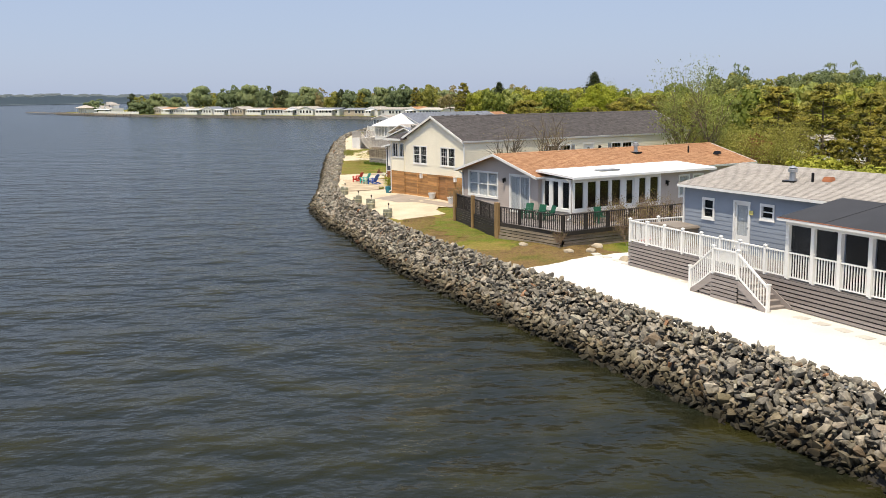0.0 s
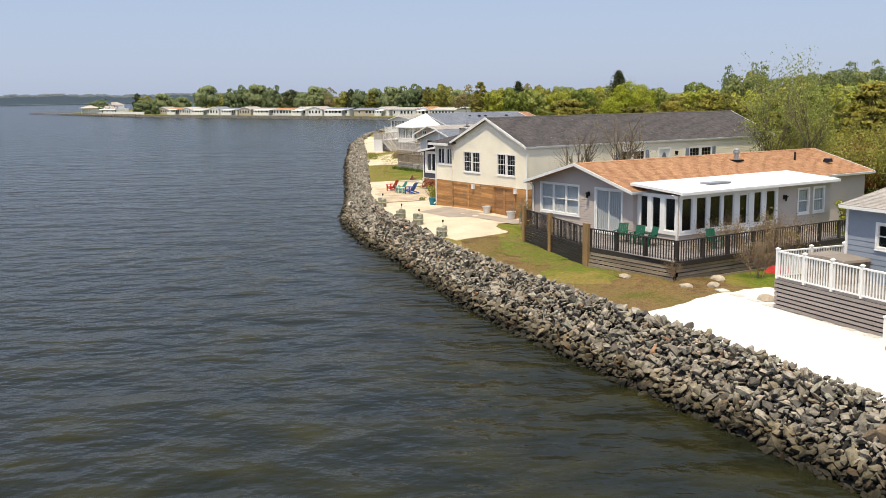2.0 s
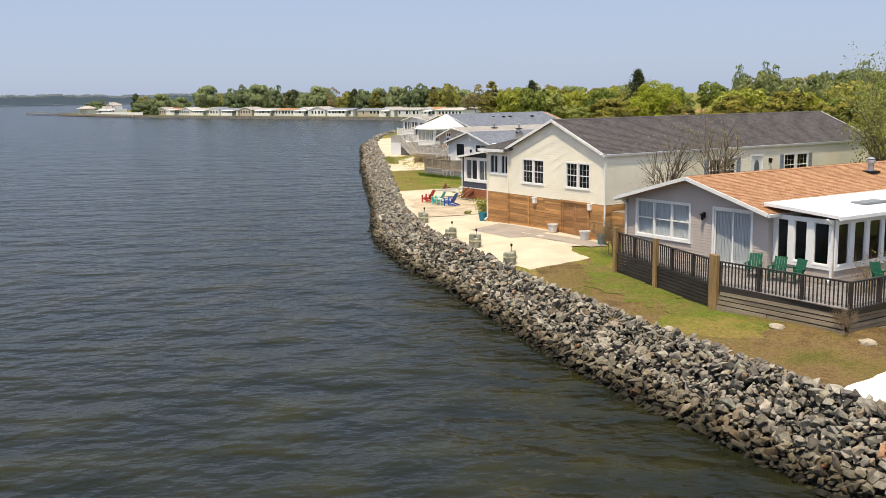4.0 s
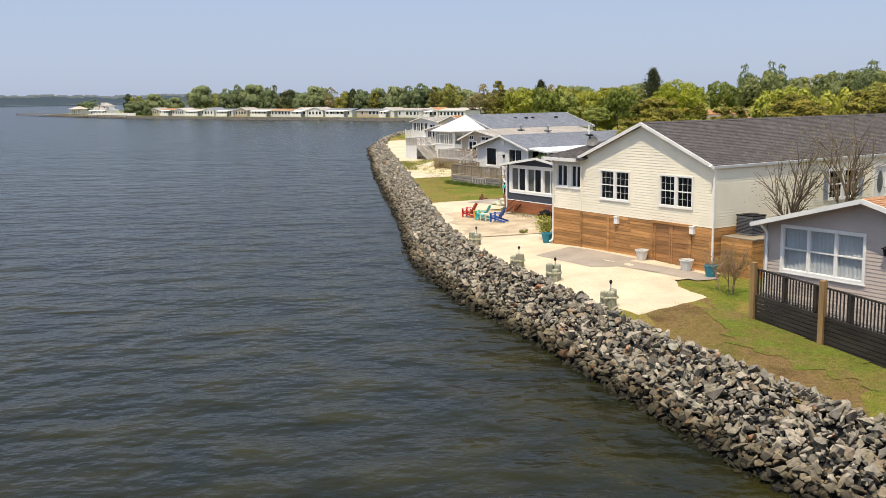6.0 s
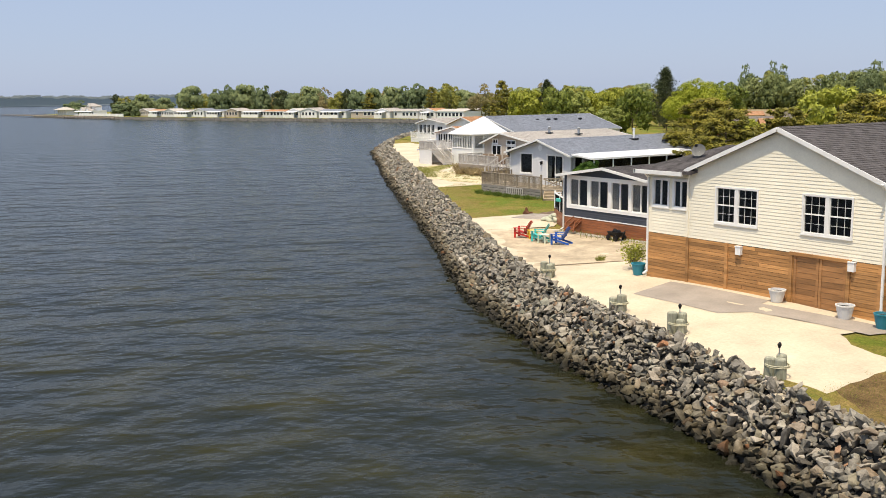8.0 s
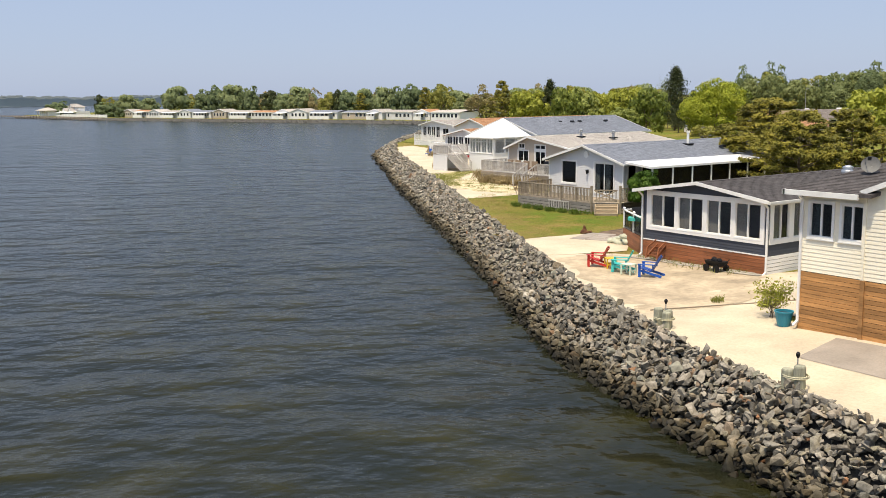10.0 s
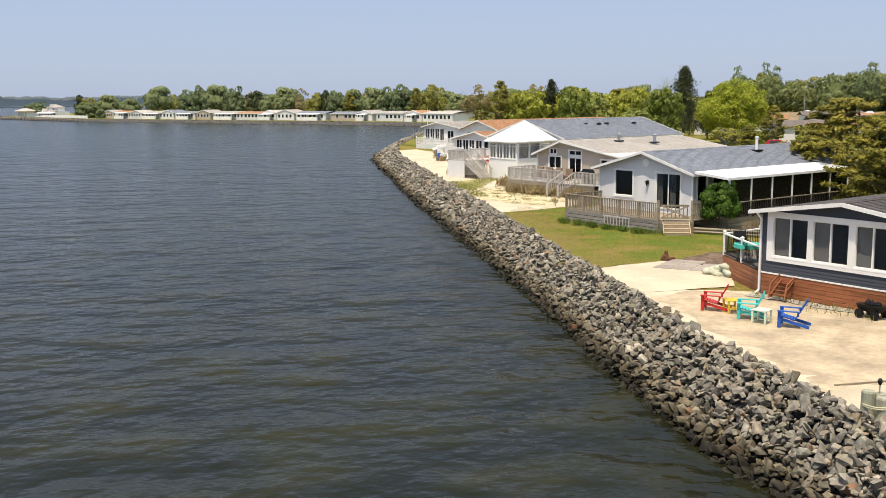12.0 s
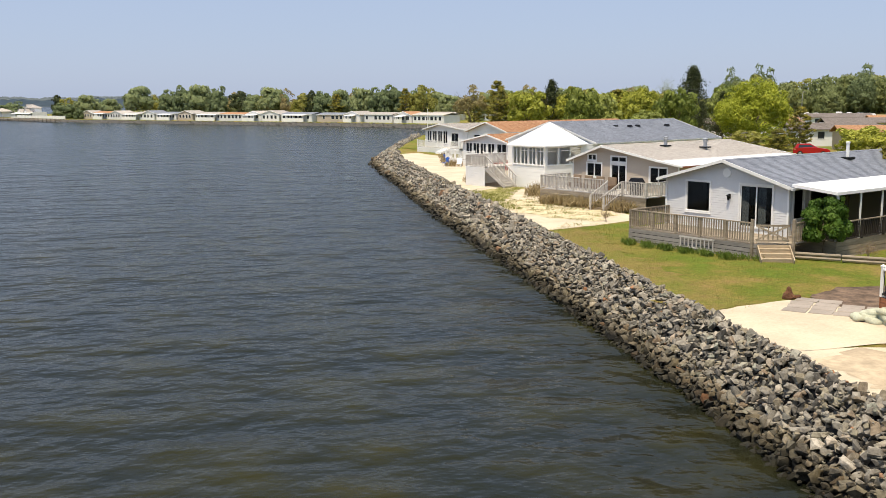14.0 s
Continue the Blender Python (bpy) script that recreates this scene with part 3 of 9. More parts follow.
def door(house, mp, a0, z0, a1, z1, style="slab", mat=None, leaf=None, label="", glass=None):
    fr = Shape()
    ring(fr, mp, a0 - 0.09, z0 - 0.02, a1 + 0.09, z1 + 0.09, 0.1, -0.05, 0.045)
    dr = part("door", fr, mat or TRIM, house, label)
    if style == "slider":
        m = (a0 + a1) / 2
        for p, q, d in ((a0, m + 0.04, -0.02), (m - 0.04, a1, -0.045)):
            sh = Shape()
            ring(sh, mp, p, z0, q, z1, 0.07, d - 0.012, d + 0.012)
            part("door_panel", sh, mat or TRIM, dr)
            pn = Shape()
            bar(pn, mp, p + 0.05, z0 + 0.05, q - 0.05, z1 - 0.05, d - 0.006, d + 0.006)
            part("pane", pn, glass or GLASS, dr).visible_shadow = False
    else:
        lf = Shape()
        if style == "storm":
            ring(lf, mp, a0, z0, a1, z1, 0.11, -0.05, -0.015)
            bar(lf, mp, a0 + 0.1, z0 + 0.1, a1 - 0.1, z0 + 0.62, -0.045, -0.02)
            pn = Shape()
            bar(pn, mp, a0 + 0.09, z0 + 0.6, a1 - 0.09, z1 - 0.09, -0.036, -0.03)
            part("pane", pn, glass or GLASS, dr).visible_shadow = False
        else:
            bar(lf, mp, a0, z0, a1, z1, -0.05, -0.015)
        part("door_leaf", lf, leaf or TRIM, dr)
        kn = Shape()
        kn.tube(mp(a1 - 0.09, -0.015, z0 + 1.0), mp(a1 - 0.09, 0.05, z0 + 1.0), 0.03, 0.03, 8)
        part("door_handle", kn, STEEL, dr, "small metal door handle")
    return dr


def roof_slope(s, e0, e1, r1, r0, course=0.15, rise=0.016, th=0.10):
    """One slope of shingles: eave e0-e1, ridge r0-r1, its courses stepped like a saw blade over a deck."""
    e0, e1, r0, r1 = Vector(e0), Vector(e1), Vector(r0), Vector(r1)
    n = max(2, int((r0 - e0).length / course))
    up = Vector((0, 0, rise))
    line = [(0, -th / rise)]
    for k in range(n):
        line += [(k / n, 1.0), ((k + 1) / n, 0.15)]
    line.append((1.0, -th / rise))
    k0 = len(s.v)
    for f, u in line:
        s.v += [tuple(e0.lerp(r0, f) + up * u), tuple(e1.lerp(r1, f) + up * u)]
    m = len(line)
    s.f += [(k0 + 2 * k, k0 + 2 * k + 1, k0 + 2 * k + 3, k0 + 2 * k + 2) for k in range(m - 1)]
    s.f += [(k0, k0 + 2 * m - 2, k0 + 2 * m - 1, k0 + 1), tuple(k0 + 2 * k for k in range(m)), tuple(k0 + 2 * k + 1 for k in range(m - 1, -1, -1))]
    return s


def gable_roof(house, w, l, eave, ridge_z, mat, side=0.4, over=0.4, ridge=None, fascia=None, back=None):
    """A gable roof over w x l, its ridge running inland; eave: the height over the wall's face."""
    ridge = w / 2 if ridge is None else ridge
    back = over if back is None else back
    fascia = fascia or TRIM
    y0, y1 = -over, l + back
    kl, kr = (ridge_z - eave) / ridge, (ridge_z - eave) / (w - ridge)
    zl, zr = eave - kl * side, eave - kr * side
    for e, z in ((-side, zl), (w + side, zr)):
        s = Shape()
        if e < ridge:
            roof_slope(s, (e, y0, z), (e, y1, z), (ridge, y1, ridge_z), (ridge, y0, ridge_z))
        else:
            roof_slope(s, (e, y1, z), (e, y0, z), (ridge, y0, ridge_z), (ridge, y1, ridge_z))
        rf = part("roof", s, mat, house)
        for yy in (y0 - 0.02, y1 + 0.02):
            b = Shape()
            b.beam((e, yy, z - 0.05), (ridge, yy, ridge_z - 0.05), 0.04, 0.15)
            part("barge_board", b, fascia, rf, "white barge board")
        g = Shape()
        sx = -1 if e < ridge else 1
        g.hexa([(e, y0, z - 0.14), (e + sx * 0.07, y0, z - 0.14), (e + sx * 0.07, y1, z - 0.14), (e, y1, z - 0.14), (e, y0, z - 0.02), (e + sx * 0.09, y0, z - 0.02), (e + sx * 0.09, y1, z - 0.02), (e, y1, z - 0.02)])
        part("gutter", g, fascia, rf, "white rain gutter")
    rc = Shape()
    n = int((y1 - y0) / 0.3)
    for k in range(n):
        a, b = y0 + (y1 - y0) * k / n, y0 + (y1 - y0) * (k + 1.1) / n
        rc.slab((ridge - 0.16, a, ridge_z - 0.16 * kl + 0.03), (ridge - 0.16, b, ridge_z - 0.16 * kl + 0.02), (ridge, b, ridge_z + 0.03), (ridge, a, ridge_z + 0.04), 0.02)
        rc.slab((ridge, a, ridge_z + 0.04), (ridge, b, ridge_z + 0.03), (ridge + 0.16, b, ridge_z - 0.16 * kr + 0.02), (ridge + 0.16, a, ridge_z - 0.16 * kr + 0.03), 0.02)
    part("ridge_cap", rc, mat, house)


def downpipe(house, mp, a, z0, z1, off=0.06, bend=0.3):
    s = Shape()
    s.beam(mp(a, off, z0 + 0.12), mp(a, off, z1 - bend), 0.08, 0.06)
    s.beam(mp(a, off, z1 - bend + 0.02), mp(a, off + bend * 1.1, z1), 0.08, 0.06)
    s.beam(mp(a, off, z0 + 0.14), mp(a, off + 0.22, z0 + 0.03), 0.08, 0.06)
    return part("downpipe", s, TRIM, house, "white downpipe")


def corner_boards(house, spots, z0, z1, mat=None, w=0.1):
    for x, y in spots:
        s = Shape()
        s.box(x - w / 2, y - w / 2, z0, x + w / 2, y + w / 2, z1)
        part("corner_board", s, mat or TRIM, house)


def boards(parent, mp, a0, a1, z0, z1, high, mat, holes=(), gap=0.01, name="board", d0=0.0, d1=0.03, seed=0):
    """Horizontal boards over a wall, each one a piece; broken into lengths."""
    rnd = random.Random(seed)
    n = max(1, round((z1 - z0) / high))
    h = (z1 - z0) / n
    cache = {}
    for k in range(n):
        lo, hi = z0 + k * h + gap / 2, z0 + (k + 1) * h - gap / 2
        spans = [(a0, a1)]
        for p, q, r, t in holes:
            if q < hi and t > lo:
                spans = [u for x, y in spans for u in ((x, min(y, p)), (max(x, r), y)) if u[1] - u[0] > 0.05]
        for x, y in spans:
            cut = x + (y - x) * rnd.uniform(0.3, 0.7) if y - x > 3.2 else None
            for u, w in ([(x, cut - 0.004), (cut + 0.004, y)] if cut else [(x, y)]):
                s = Shape()
                bar(s, mp, u, lo, w, hi, d0, d1 + rnd.uniform(-0.003, 0.004))
                part(name, s, mat, parent)


def rail_run(deck, a, b, z, posts, mat, top_mat=None, high=0.95, post=0.1, bal=0.035, gap=0.125, cap=True, post_mat=None, post_down=0.0, bottom=0.1, first=True, last=True):
    """A railing between two points of a deck's plan: posts, top and bottom rails, balusters."""
    a, b = Vector((*a, z)), Vector((*b, z))
    l = (b - a).length
    d = (b - a) / l
    ang = math.atan2(d.y, d.x)
    stops = [0.0] + list(posts) + [l]
    key = ("post", round(high, 3), post, post_down, (post_mat or mat).name)
    if key not in RAIL_CACHE:
        s = Shape()
        s.box(-post / 2, -post / 2, -post_down, post / 2, post / 2, high + (0.06 if cap else 0))
        if cap:
            e = post * 0.68
            s.box(-e, -e, high + 0.06, e, e, high + 0.09)
            s.hexa([(-e, -e, high + 0.09), (e, -e, high + 0.09), (e, e, high + 0.09), (-e, e, high + 0.09), (-0.01, -0.01, high + 0.14), (0.01, -0.01, high + 0.14), (0.01, 0.01, high + 0.14), (-0.01, 0.01, high + 0.14)])
        RAIL_CACHE[key] = s.mesh("post")
        RAIL_CACHE[key].materials.append(post_mat or mat)
    for k, t in enumerate(stops):
        if (k == 0 and not first) or (k == len(stops) - 1 and not last):
            continue
        part("post", RAIL_CACHE[key], None, deck, at=Matrix.Translation(a + d * t) @ Matrix.Rotation(ang, 4, "Z"))
    bkey = ("bal", round(high, 3), bal, bottom, mat.name)
    if bkey not in RAIL_CACHE:
        s = Shape()
        s.box(-bal / 2, -bal / 2, bottom, bal / 2, bal / 2, high - 0.03)
        RAIL_CACHE[bkey] = s.mesh("baluster")
        RAIL_CACHE[bkey].materials.append(mat)
    for t0, t1 in zip(stops, stops[1:]):
        p, q = a + d * (t0 + post * 0.4), a + d * (t1 - post * 0.4)
        s = Shape()
        s.beam(p + Vector((0, 0, high - 0.02)), q + Vector((0, 0, high - 0.02)), 0.09, 0.05)
        part("top_rail", s, top_mat or mat, deck)
        s = Shape()
        s.beam(p + Vector((0, 0, bottom)), q + Vector((0, 0, bottom)), 0.05, 0.05)
        part("bottom_rail", s, mat, deck)
        n = max(1, int((t1 - t0 - post) / gap))
        for k in range(n):
            c = a + d * (t0 + post / 2 + (t1 - t0 - post) * (k + 0.5) / n)
            part("baluster", RAIL_CACHE[bkey], None, deck, at=Matrix.Translation(c) @ Matrix.Rotation(ang, 4, "Z"))


RAIL_CACHE = {}


def deck_floor(deck, x0, y0, x1, y1, z, mat, along_x=True, wide=0.14):
    """Floor boards of a deck, each a piece."""
    n = int((y1 - y0 if along_x else x1 - x0) / wide)
    w = (y1 - y0 if along_x else x1 - x0) / n
    s = Shape()
    if along_x:
        s.box(x0, 0.003, z - 0.035, x1, w - 0.004, z)
    else:
        s.box(0.003, y0, z - 0.035, w - 0.004, y1, z)
    me = s.mesh("floor_board")
    me.materials.append(mat)
    for k in range(n):
        part("floor_board", me, None, deck, at=(0, y0 + k * w, 0) if along_x else (x0 + k * w, 0, 0))


def flight(deck, x0, x1, y_top, y_foot, z_top, z_foot, mat, stringer=None, n=None, axis="y"):
    """A straight flight of steps; it falls from y_top to y_foot (or along x)."""
    n = n or max(2, round((z_top - z_foot) / 0.185))
    for k in range(n):
        u0, u1 = y_top + (y_foot - y_top) * k / n, y_top + (y_foot - y_top) * (k + 1) / n
        z = z_top - (z_top - z_foot) * (k + 1) / n + (z_top - z_foot) / n * 0.0
        s = Shape()
        lo, hi = min(u0, u1) - 0.02, max(u0, u1) + 0.02
        s.box(*((x0, lo, z - 0.04, x1, hi, z) if axis == "y" else (lo, x0, z - 0.04, hi, x1, z)))
        part("tread", s, mat, deck)
        s = Shape()
        s.box(*((x0 + 0.02, u0 - 0.012, z, x1 - 0.02, u0 + 0.012, z + (z_top - z_foot) / n - 0.04) if axis == "y" else (u0 - 0.012, x0 + 0.02, z, u0 + 0.012, x1 - 0.02, z + (z_top - z_foot) / n - 0.04)))
        part("riser", s, mat, deck)
    for e in (x0, x1):
        s = Shape()
        a, b = ((e, y_top, z_top - 0.16), (e, y_foot, z_foot + 0.06)) if axis == "y" else ((y_top, e, z_top - 0.16), (y_foot, e, z_foot + 0.06))
        s.beam(a, b, 0.045, 0.26)
        part("stringer", s, stringer or mat, deck)


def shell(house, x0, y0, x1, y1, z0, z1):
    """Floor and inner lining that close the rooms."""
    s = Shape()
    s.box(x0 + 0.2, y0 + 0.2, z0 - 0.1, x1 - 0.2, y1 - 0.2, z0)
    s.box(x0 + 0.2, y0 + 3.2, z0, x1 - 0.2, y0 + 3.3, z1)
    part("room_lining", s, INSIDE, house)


# ---- house with white-railed deck ----
AT_A, AT_PORCH = pose(-32.594, 35.237, 0, 0, 0, -8.0), pose(-32.0, 34.8, 0, 0, 0, -10.6)
HA = thing("blue_house", AT_A, "slate-blue clapboard house with grey shingle roof and open porch", "house")
WA, LA = 24.0, 7.4
holes = [(1.40, 4.15, 2.06, 4.97), (3.49, 2.95, 4.38, 5.02), (5.14, 4.49, 5.81, 5.02)]
part("wall", lap_wall(front, 0, WA, 1.5, 5.6, holes, course=0.2), BLUEGREY, HA)
part("wall", lap_wall(left_side, 0, LA, 1.5, 5.6, gable=(LA / 2, 6.36), course=0.2), BLUEGREY, HA)
part("wall", lap_wall(right_of(WA), 0, LA, 1.5, 5.6, gable=(LA / 2, 6.36), course=0.2), BLUEGREY, HA)
part("wall", lap_wall(back_of(LA), 0, WA, 1.5, 5.6, course=0.4), BLUEGREY, HA)
shell(HA, 0, 0, WA, LA, 2.9, 5.5)
corner_boards(HA, [(0, 0)], 1.6, 5.5)
window(HA, front, *holes[0], 1, "hung")
window(HA, front, *holes[2], 1, "hung")
door(HA, front, *holes[1], "storm", glass=CLEAR)
s = Shape()
bar(s, front, 3.47, 2.95, 4.40, 5.02, -0.1, -0.07)
part("inner_door", s, CURTAIN, HA, "pale inner door behind the storm door")
for yy0, z0, yy1, z1 in ((-0.3, 5.58, LA / 2, 6.42), (LA + 0.3, 5.58, LA / 2, 6.42)):
    s = Shape()
    if yy0 < yy1:
        roof_slope(s, (-0.18, yy0, z0), (WA + 0.3, yy0, z0), (WA + 0.3, yy1, z1), (-0.18, yy1, z1))
    else:
        roof_slope(s, (WA + 0.3, yy0, z0), (-0.18, yy0, z0), (-0.18, yy1, z1), (WA + 0.3, yy1, z1))
    rf = part("roof", s, ROOF_GREY, HA)
    b = Shape()
    b.box(-0.18, yy0 - 0.02, z0 - 0.13, WA + 0.3, yy0 + 0.01, z0 - 0.015)
    b.beam((-0.195, yy0, z0 - 0.06), (-0.195, yy1, z1 - 0.06), 0.03, 0.1)
    part("fascia", b, TRIM, rf, "white fascia")
# yellow sign plate by the storm door
o = thing("wall_plate", AT_A, "small yellow plate on the door trim", "sign")
s = Shape()
bar(s, front, 4.42, 4.55, 4.66, 4.74, 0.05, 0.065)
part("plate", s, stuff_mat("pale_yellow_plate", (0.70, 0.62, 0.20), 0.5, 0.05), o)
# porch with a dark low roof on white posts
to_porch = AT_A.inverted() @ AT_PORCH
s = Shape()
s.slab((8.75, -2.35, 5.17), (WA, -2.35, 5.17), (WA, 0.75, 5.72), (8.75, 0.75, 5.72), 0.08)
s.slab((8.75, -2.35, 5.185), (11.0, -2.35, 5.185), (11.0, 0.75, 5.735), (8.75, 0.75, 5.735), 0.02)
pr = part("porch_roof", s, ROOF_MEMBRANE, HA, "black low-pitched porch roof", to_porch)
s = Shape()
s.box(8.7, -2.4, 5.05, WA, -2.34, 5.15)
s.beam((8.72, -2.37, 5.10), (8.72, 0.6, 5.62), 0.05, 0.1)
part("fascia", s, TRIM, pr, "white fascia with dark drip edge")
s = Shape()
s.box(8.7, -2.41, 5.152, WA, -2.352, 5.178)
part("drip_edge", s, REDWOOD, pr, "thin dark red drip edge")
s = Shape()
s.box(8.9, -2.12, 4.9, WA, -1.98, 5.04)
part("porch_beam", s, TRIM, HA, "", to_porch)
for x in (9.0, 10.3, 11.6, 13.0, 14.4, 15.8):
    s = Shape()
    s.box(x - 0.085, -2.12, 2.85, x + 0.085, -1.95, 4.9)
    part("porch_post", s, TRIM, HA, "", to_porch)
    if x > 9.5:
        s = Shape()
        s.box(x - 1.22, -1.99, 2.95, x - 0.08, -1.98, 4.88)
        part("screen", s, SCREEN, HA, "dark insect screen", to_porch)
DA = thing("deck", pose(-32.0, 34.8, 0, 0, 0, -10.6), "raised deck with white vinyl railing and grey plank skirt", "deck")
deck_floor(DA, -1.7, -2.05, 16.0, 1.2, 2.8, DECKGREY)
rail_run(DA, (-1.66, -2.03), (16.0, -2.03), 2.8, [1.4, 2.75, 4.1, 5.4, 6.7, 7.9, 9.4, 10.7, 12.0, 13.3, 14.7], WHITE, high=1.05)
rail_run(DA, (-1.66, -2.03), (-1.66, 1.2), 2.8, [1.6], WHITE, high=1.05, first=False)
rail_run(DA, (-1.66, 1.2), (-0.1, 1.2), 2.8, [], WHITE, high=1.05, first=False)
boards(DA, lambda a, d, z: (a, -2.06 - d, z), -1.72, 16.0, 1.52, 2.78, 0.155, GREYBOARD, gap=0.05, name="skirt_board", seed=3)
boards(DA, lambda a, d, z: (-1.72 - d, a, z), -2.06, 1.2, 1.52, 2.78, 0.155, GREYBOARD, gap=0.05, name="skirt_board", seed=4)
# added black sheet: shade under the deck, seen between the skirt boards
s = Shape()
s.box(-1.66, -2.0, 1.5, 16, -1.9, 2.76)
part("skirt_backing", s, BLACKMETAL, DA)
# landing and twin flights
deck_floor(DA, 6.15, -3.3, 7.65, -2.08, 2.66, DECKGREY)
boards(DA, lambda a, d, z: (a, -3.3 - d, z), 6.1, 7.7, 1.52, 2.62, 0.155, GREYBOARD, gap=0.04, name="skirt_board", seed=5)
# added black sheet for the shade behind the landing's boards
s = Shape()
s.box(6.2, -3.25, 1.5, 7.6, -3.2, 2.6)
part("skirt_backing", s, BLACKMETAL, DA)
rail_run(DA, (6.15, -3.27), (7.65, -3.27), 2.66, [], WHITE, high=1.05)
flight(DA, -3.28, -2.12, 6.15, 4.75, 2.66, 1.6, GREYBOARD, n=6, axis="x")
flight(DA, -3.28, -2.12, 7.65, 9.35, 2.66, 1.6, GREYBOARD, n=6, axis="x")
for k in range(5):
    z = 1.6 + 0.17 * k
    for xa, xb in ((6.1, 4.95), (7.7, 9.1)):
        t = 1 - (z + 0.16 - 1.6) / 1.06
        s = Shape()
        s.box(min(xa, xa + (xb - xa) * t), -3.27, z, max(xa, xa + (xb - xa) * t), -3.24, z + 0.12)
        part("skirt_board", s, GREYBOARD, DA)
for xa, xb in ((6.15, 4.7), (7.65, 9.4)):
    s = Shape()
    s.beam((xa, -3.27, 2.66 + 1.0), (xb, -3.27, 1.6 + 1.0), 0.09, 0.06)
    part("stair_rail", s, WHITE, DA)
    s = Shape()
    s.beam((xa, -3.27, 2.66 + 0.12), (xb, -3.27, 1.6 + 0.14), 0.05, 0.06)
    part("bottom_rail", s, WHITE, DA)
    s = Shape()
    s.box(xb - 0.055, -3.325, 1.55, xb + 0.055, -3.215, 2.72)
    s.box(xb - 0.075, -3.345, 2.72, xb + 0.075, -3.195, 2.78)
    part("post", s, WHITE, DA)
    for k in range(11):
        t = (k + 0.5) / 11
        x, z = xa + (xb - xa) * t, 2.66 - 1.06 * t
        s = Shape()
        s.box(x - 0.0175, -3.29, z + 0.13, x + 0.0175, -3.25, z + 1.0)
        part("baluster", s, WHITE, DA)

# ---- taupe house with sunroom ----
HB = thing("taupe_house", (-53.0, 36.5, 0), "taupe vinyl-sided house with terracotta shingle roof", "house")
WB, LB = 7.8, 18.6
holes = [(0.72, 3.5, 3.78, 4.98), (5.12, 2.75, 7.0, 4.97)]
part("wall", lap_wall(front, 0, WB, 1.6, 5.12, holes, gable=(3.9, 6.13)), TAUPE, HB)
part("wall", lap_wall(right_of(WB), 0, LB, 1.6, 5.12), TAUPE, HB)
part("wall", lap_wall(left_side, 0, LB, 1.6, 5.12, course=0.25), TAUPE, HB)
part("wall", lap_wall(back_of(LB), 0, WB, 1.6, 5.12, gable=(3.9, 6.13), course=0.25), TAUPE, HB)
shell(HB, 0, 0, WB, LB, 2.6, 5.0)
gable_roof(HB, WB, LB, 5.14, 6.2, ROOF_TERRA, 0.3, 0.45, ridge=3.9)
window(HB, front, 0.72, 3.5, 3.78, 4.98, 3, "hung", curtain=0.98)
dr = door(HB, front, 5.12, 2.75, 7.0, 4.97, "slider", glass=CLEAR)
s = Shape()
for k in range(26):
    bar(s, front, 5.11 + k * 0.072, 2.77, 5.17 + k * 0.072, 4.95, -0.085, -0.066 - 0.008 * (k % 2))
part("curtain", s, CURTAIN, dr, "pale grey drawn blinds")
corner_boards(HB, [(0, 0)], 1.6, 5.05, TAUPE)
downpipe(HB, front, 0.08, 1.7, 5.0)


def wall_lamp(mp, a, z, base, label):
    """A small coach lamp on a wall."""
    o = thing("wall_lamp", Matrix.Translation(base), label, "wall lamp", "coach lamps")
    s = Shape()
    bar(s, mp, a - 0.06, z - 0.12, a + 0.06, z + 0.12, 0.018, 0.04)
    part("back_plate", s, BLACKMETAL, o)
    s = Shape()
    bar(s, mp, a - 0.02, z + 0.06, a + 0.02, z + 0.1, 0.04, 0.2)
    bar(s, mp, a - 0.09, z + 0.03, a + 0.09, z + 0.06, 0.06, 0.24)
    part("bracket", s, BLACKMETAL, o)
    s = Shape()
    c = Vector(mp(a, 0.15, 0))
    s.lathe(c.x, c.y, [(0.045, z - 0.2), (0.075, z + 0.03), (0.085, z + 0.04), (0.02, z + 0.11)], 8)
    part("lantern", s, BLACKMETAL, o)
    return o


wall_lamp(lambda a, d, z: (10.5 + d, a, z), 7.8, 4.45, (-53.0, 36.5, 0), "black coach lamp on taupe siding")
wall_lamp(front, 4.6, 4.66, (-53.0, 36.5, 0), "black coach lamp on taupe siding")
# sunroom with white frames and a flat white roof
SX, SY0, SY1 = 10.5, 0.3, 11.6
SB = thing("sunroom", (-53.0, 36.5, 0), "white-framed glazed sunroom with flat white roof", "sunroom")
fr_map = lambda a, d, z: (a, SY0 - d, z)
rt_map = lambda a, d, z: (SX + d, a, z)
hf = [(7.98, 3.3, 8.5, 4.85), (8.76, 3.3, 9.33, 4.85), (9.62, 3.3, 10.28, 4.85)]
hr = [(0.46, 3.3, 1.16, 4.85), (1.43, 3.3, 2.14, 4.85), (2.36, 3.3, 3.12, 4.85), (3.3, 3.3, 4.05, 4.85), (4.42, 2.75, 5.12, 4.85), (5.5, 3.3, 6.1, 4.85), (6.42, 3.3, 7.15, 4.85)]
part("wall", lap_wall(fr_map, 7.8, SX, 1.6, 4.98, hf, course=0.2, th=0.012), TAUPE, SB)
hw = [(8.95, 3.55, 9.75, 4.75), (10.2, 3.55, 11.0, 4.75)]
part("wall", lap_wall(rt_map, SY0, SY1, 1.6, 4.98, hr + hw, course=0.2, th=0.012), TAUPE, SB)
for h in hw:
    window(SB, rt_map, *h, 1, "hung", curtain=0.97)
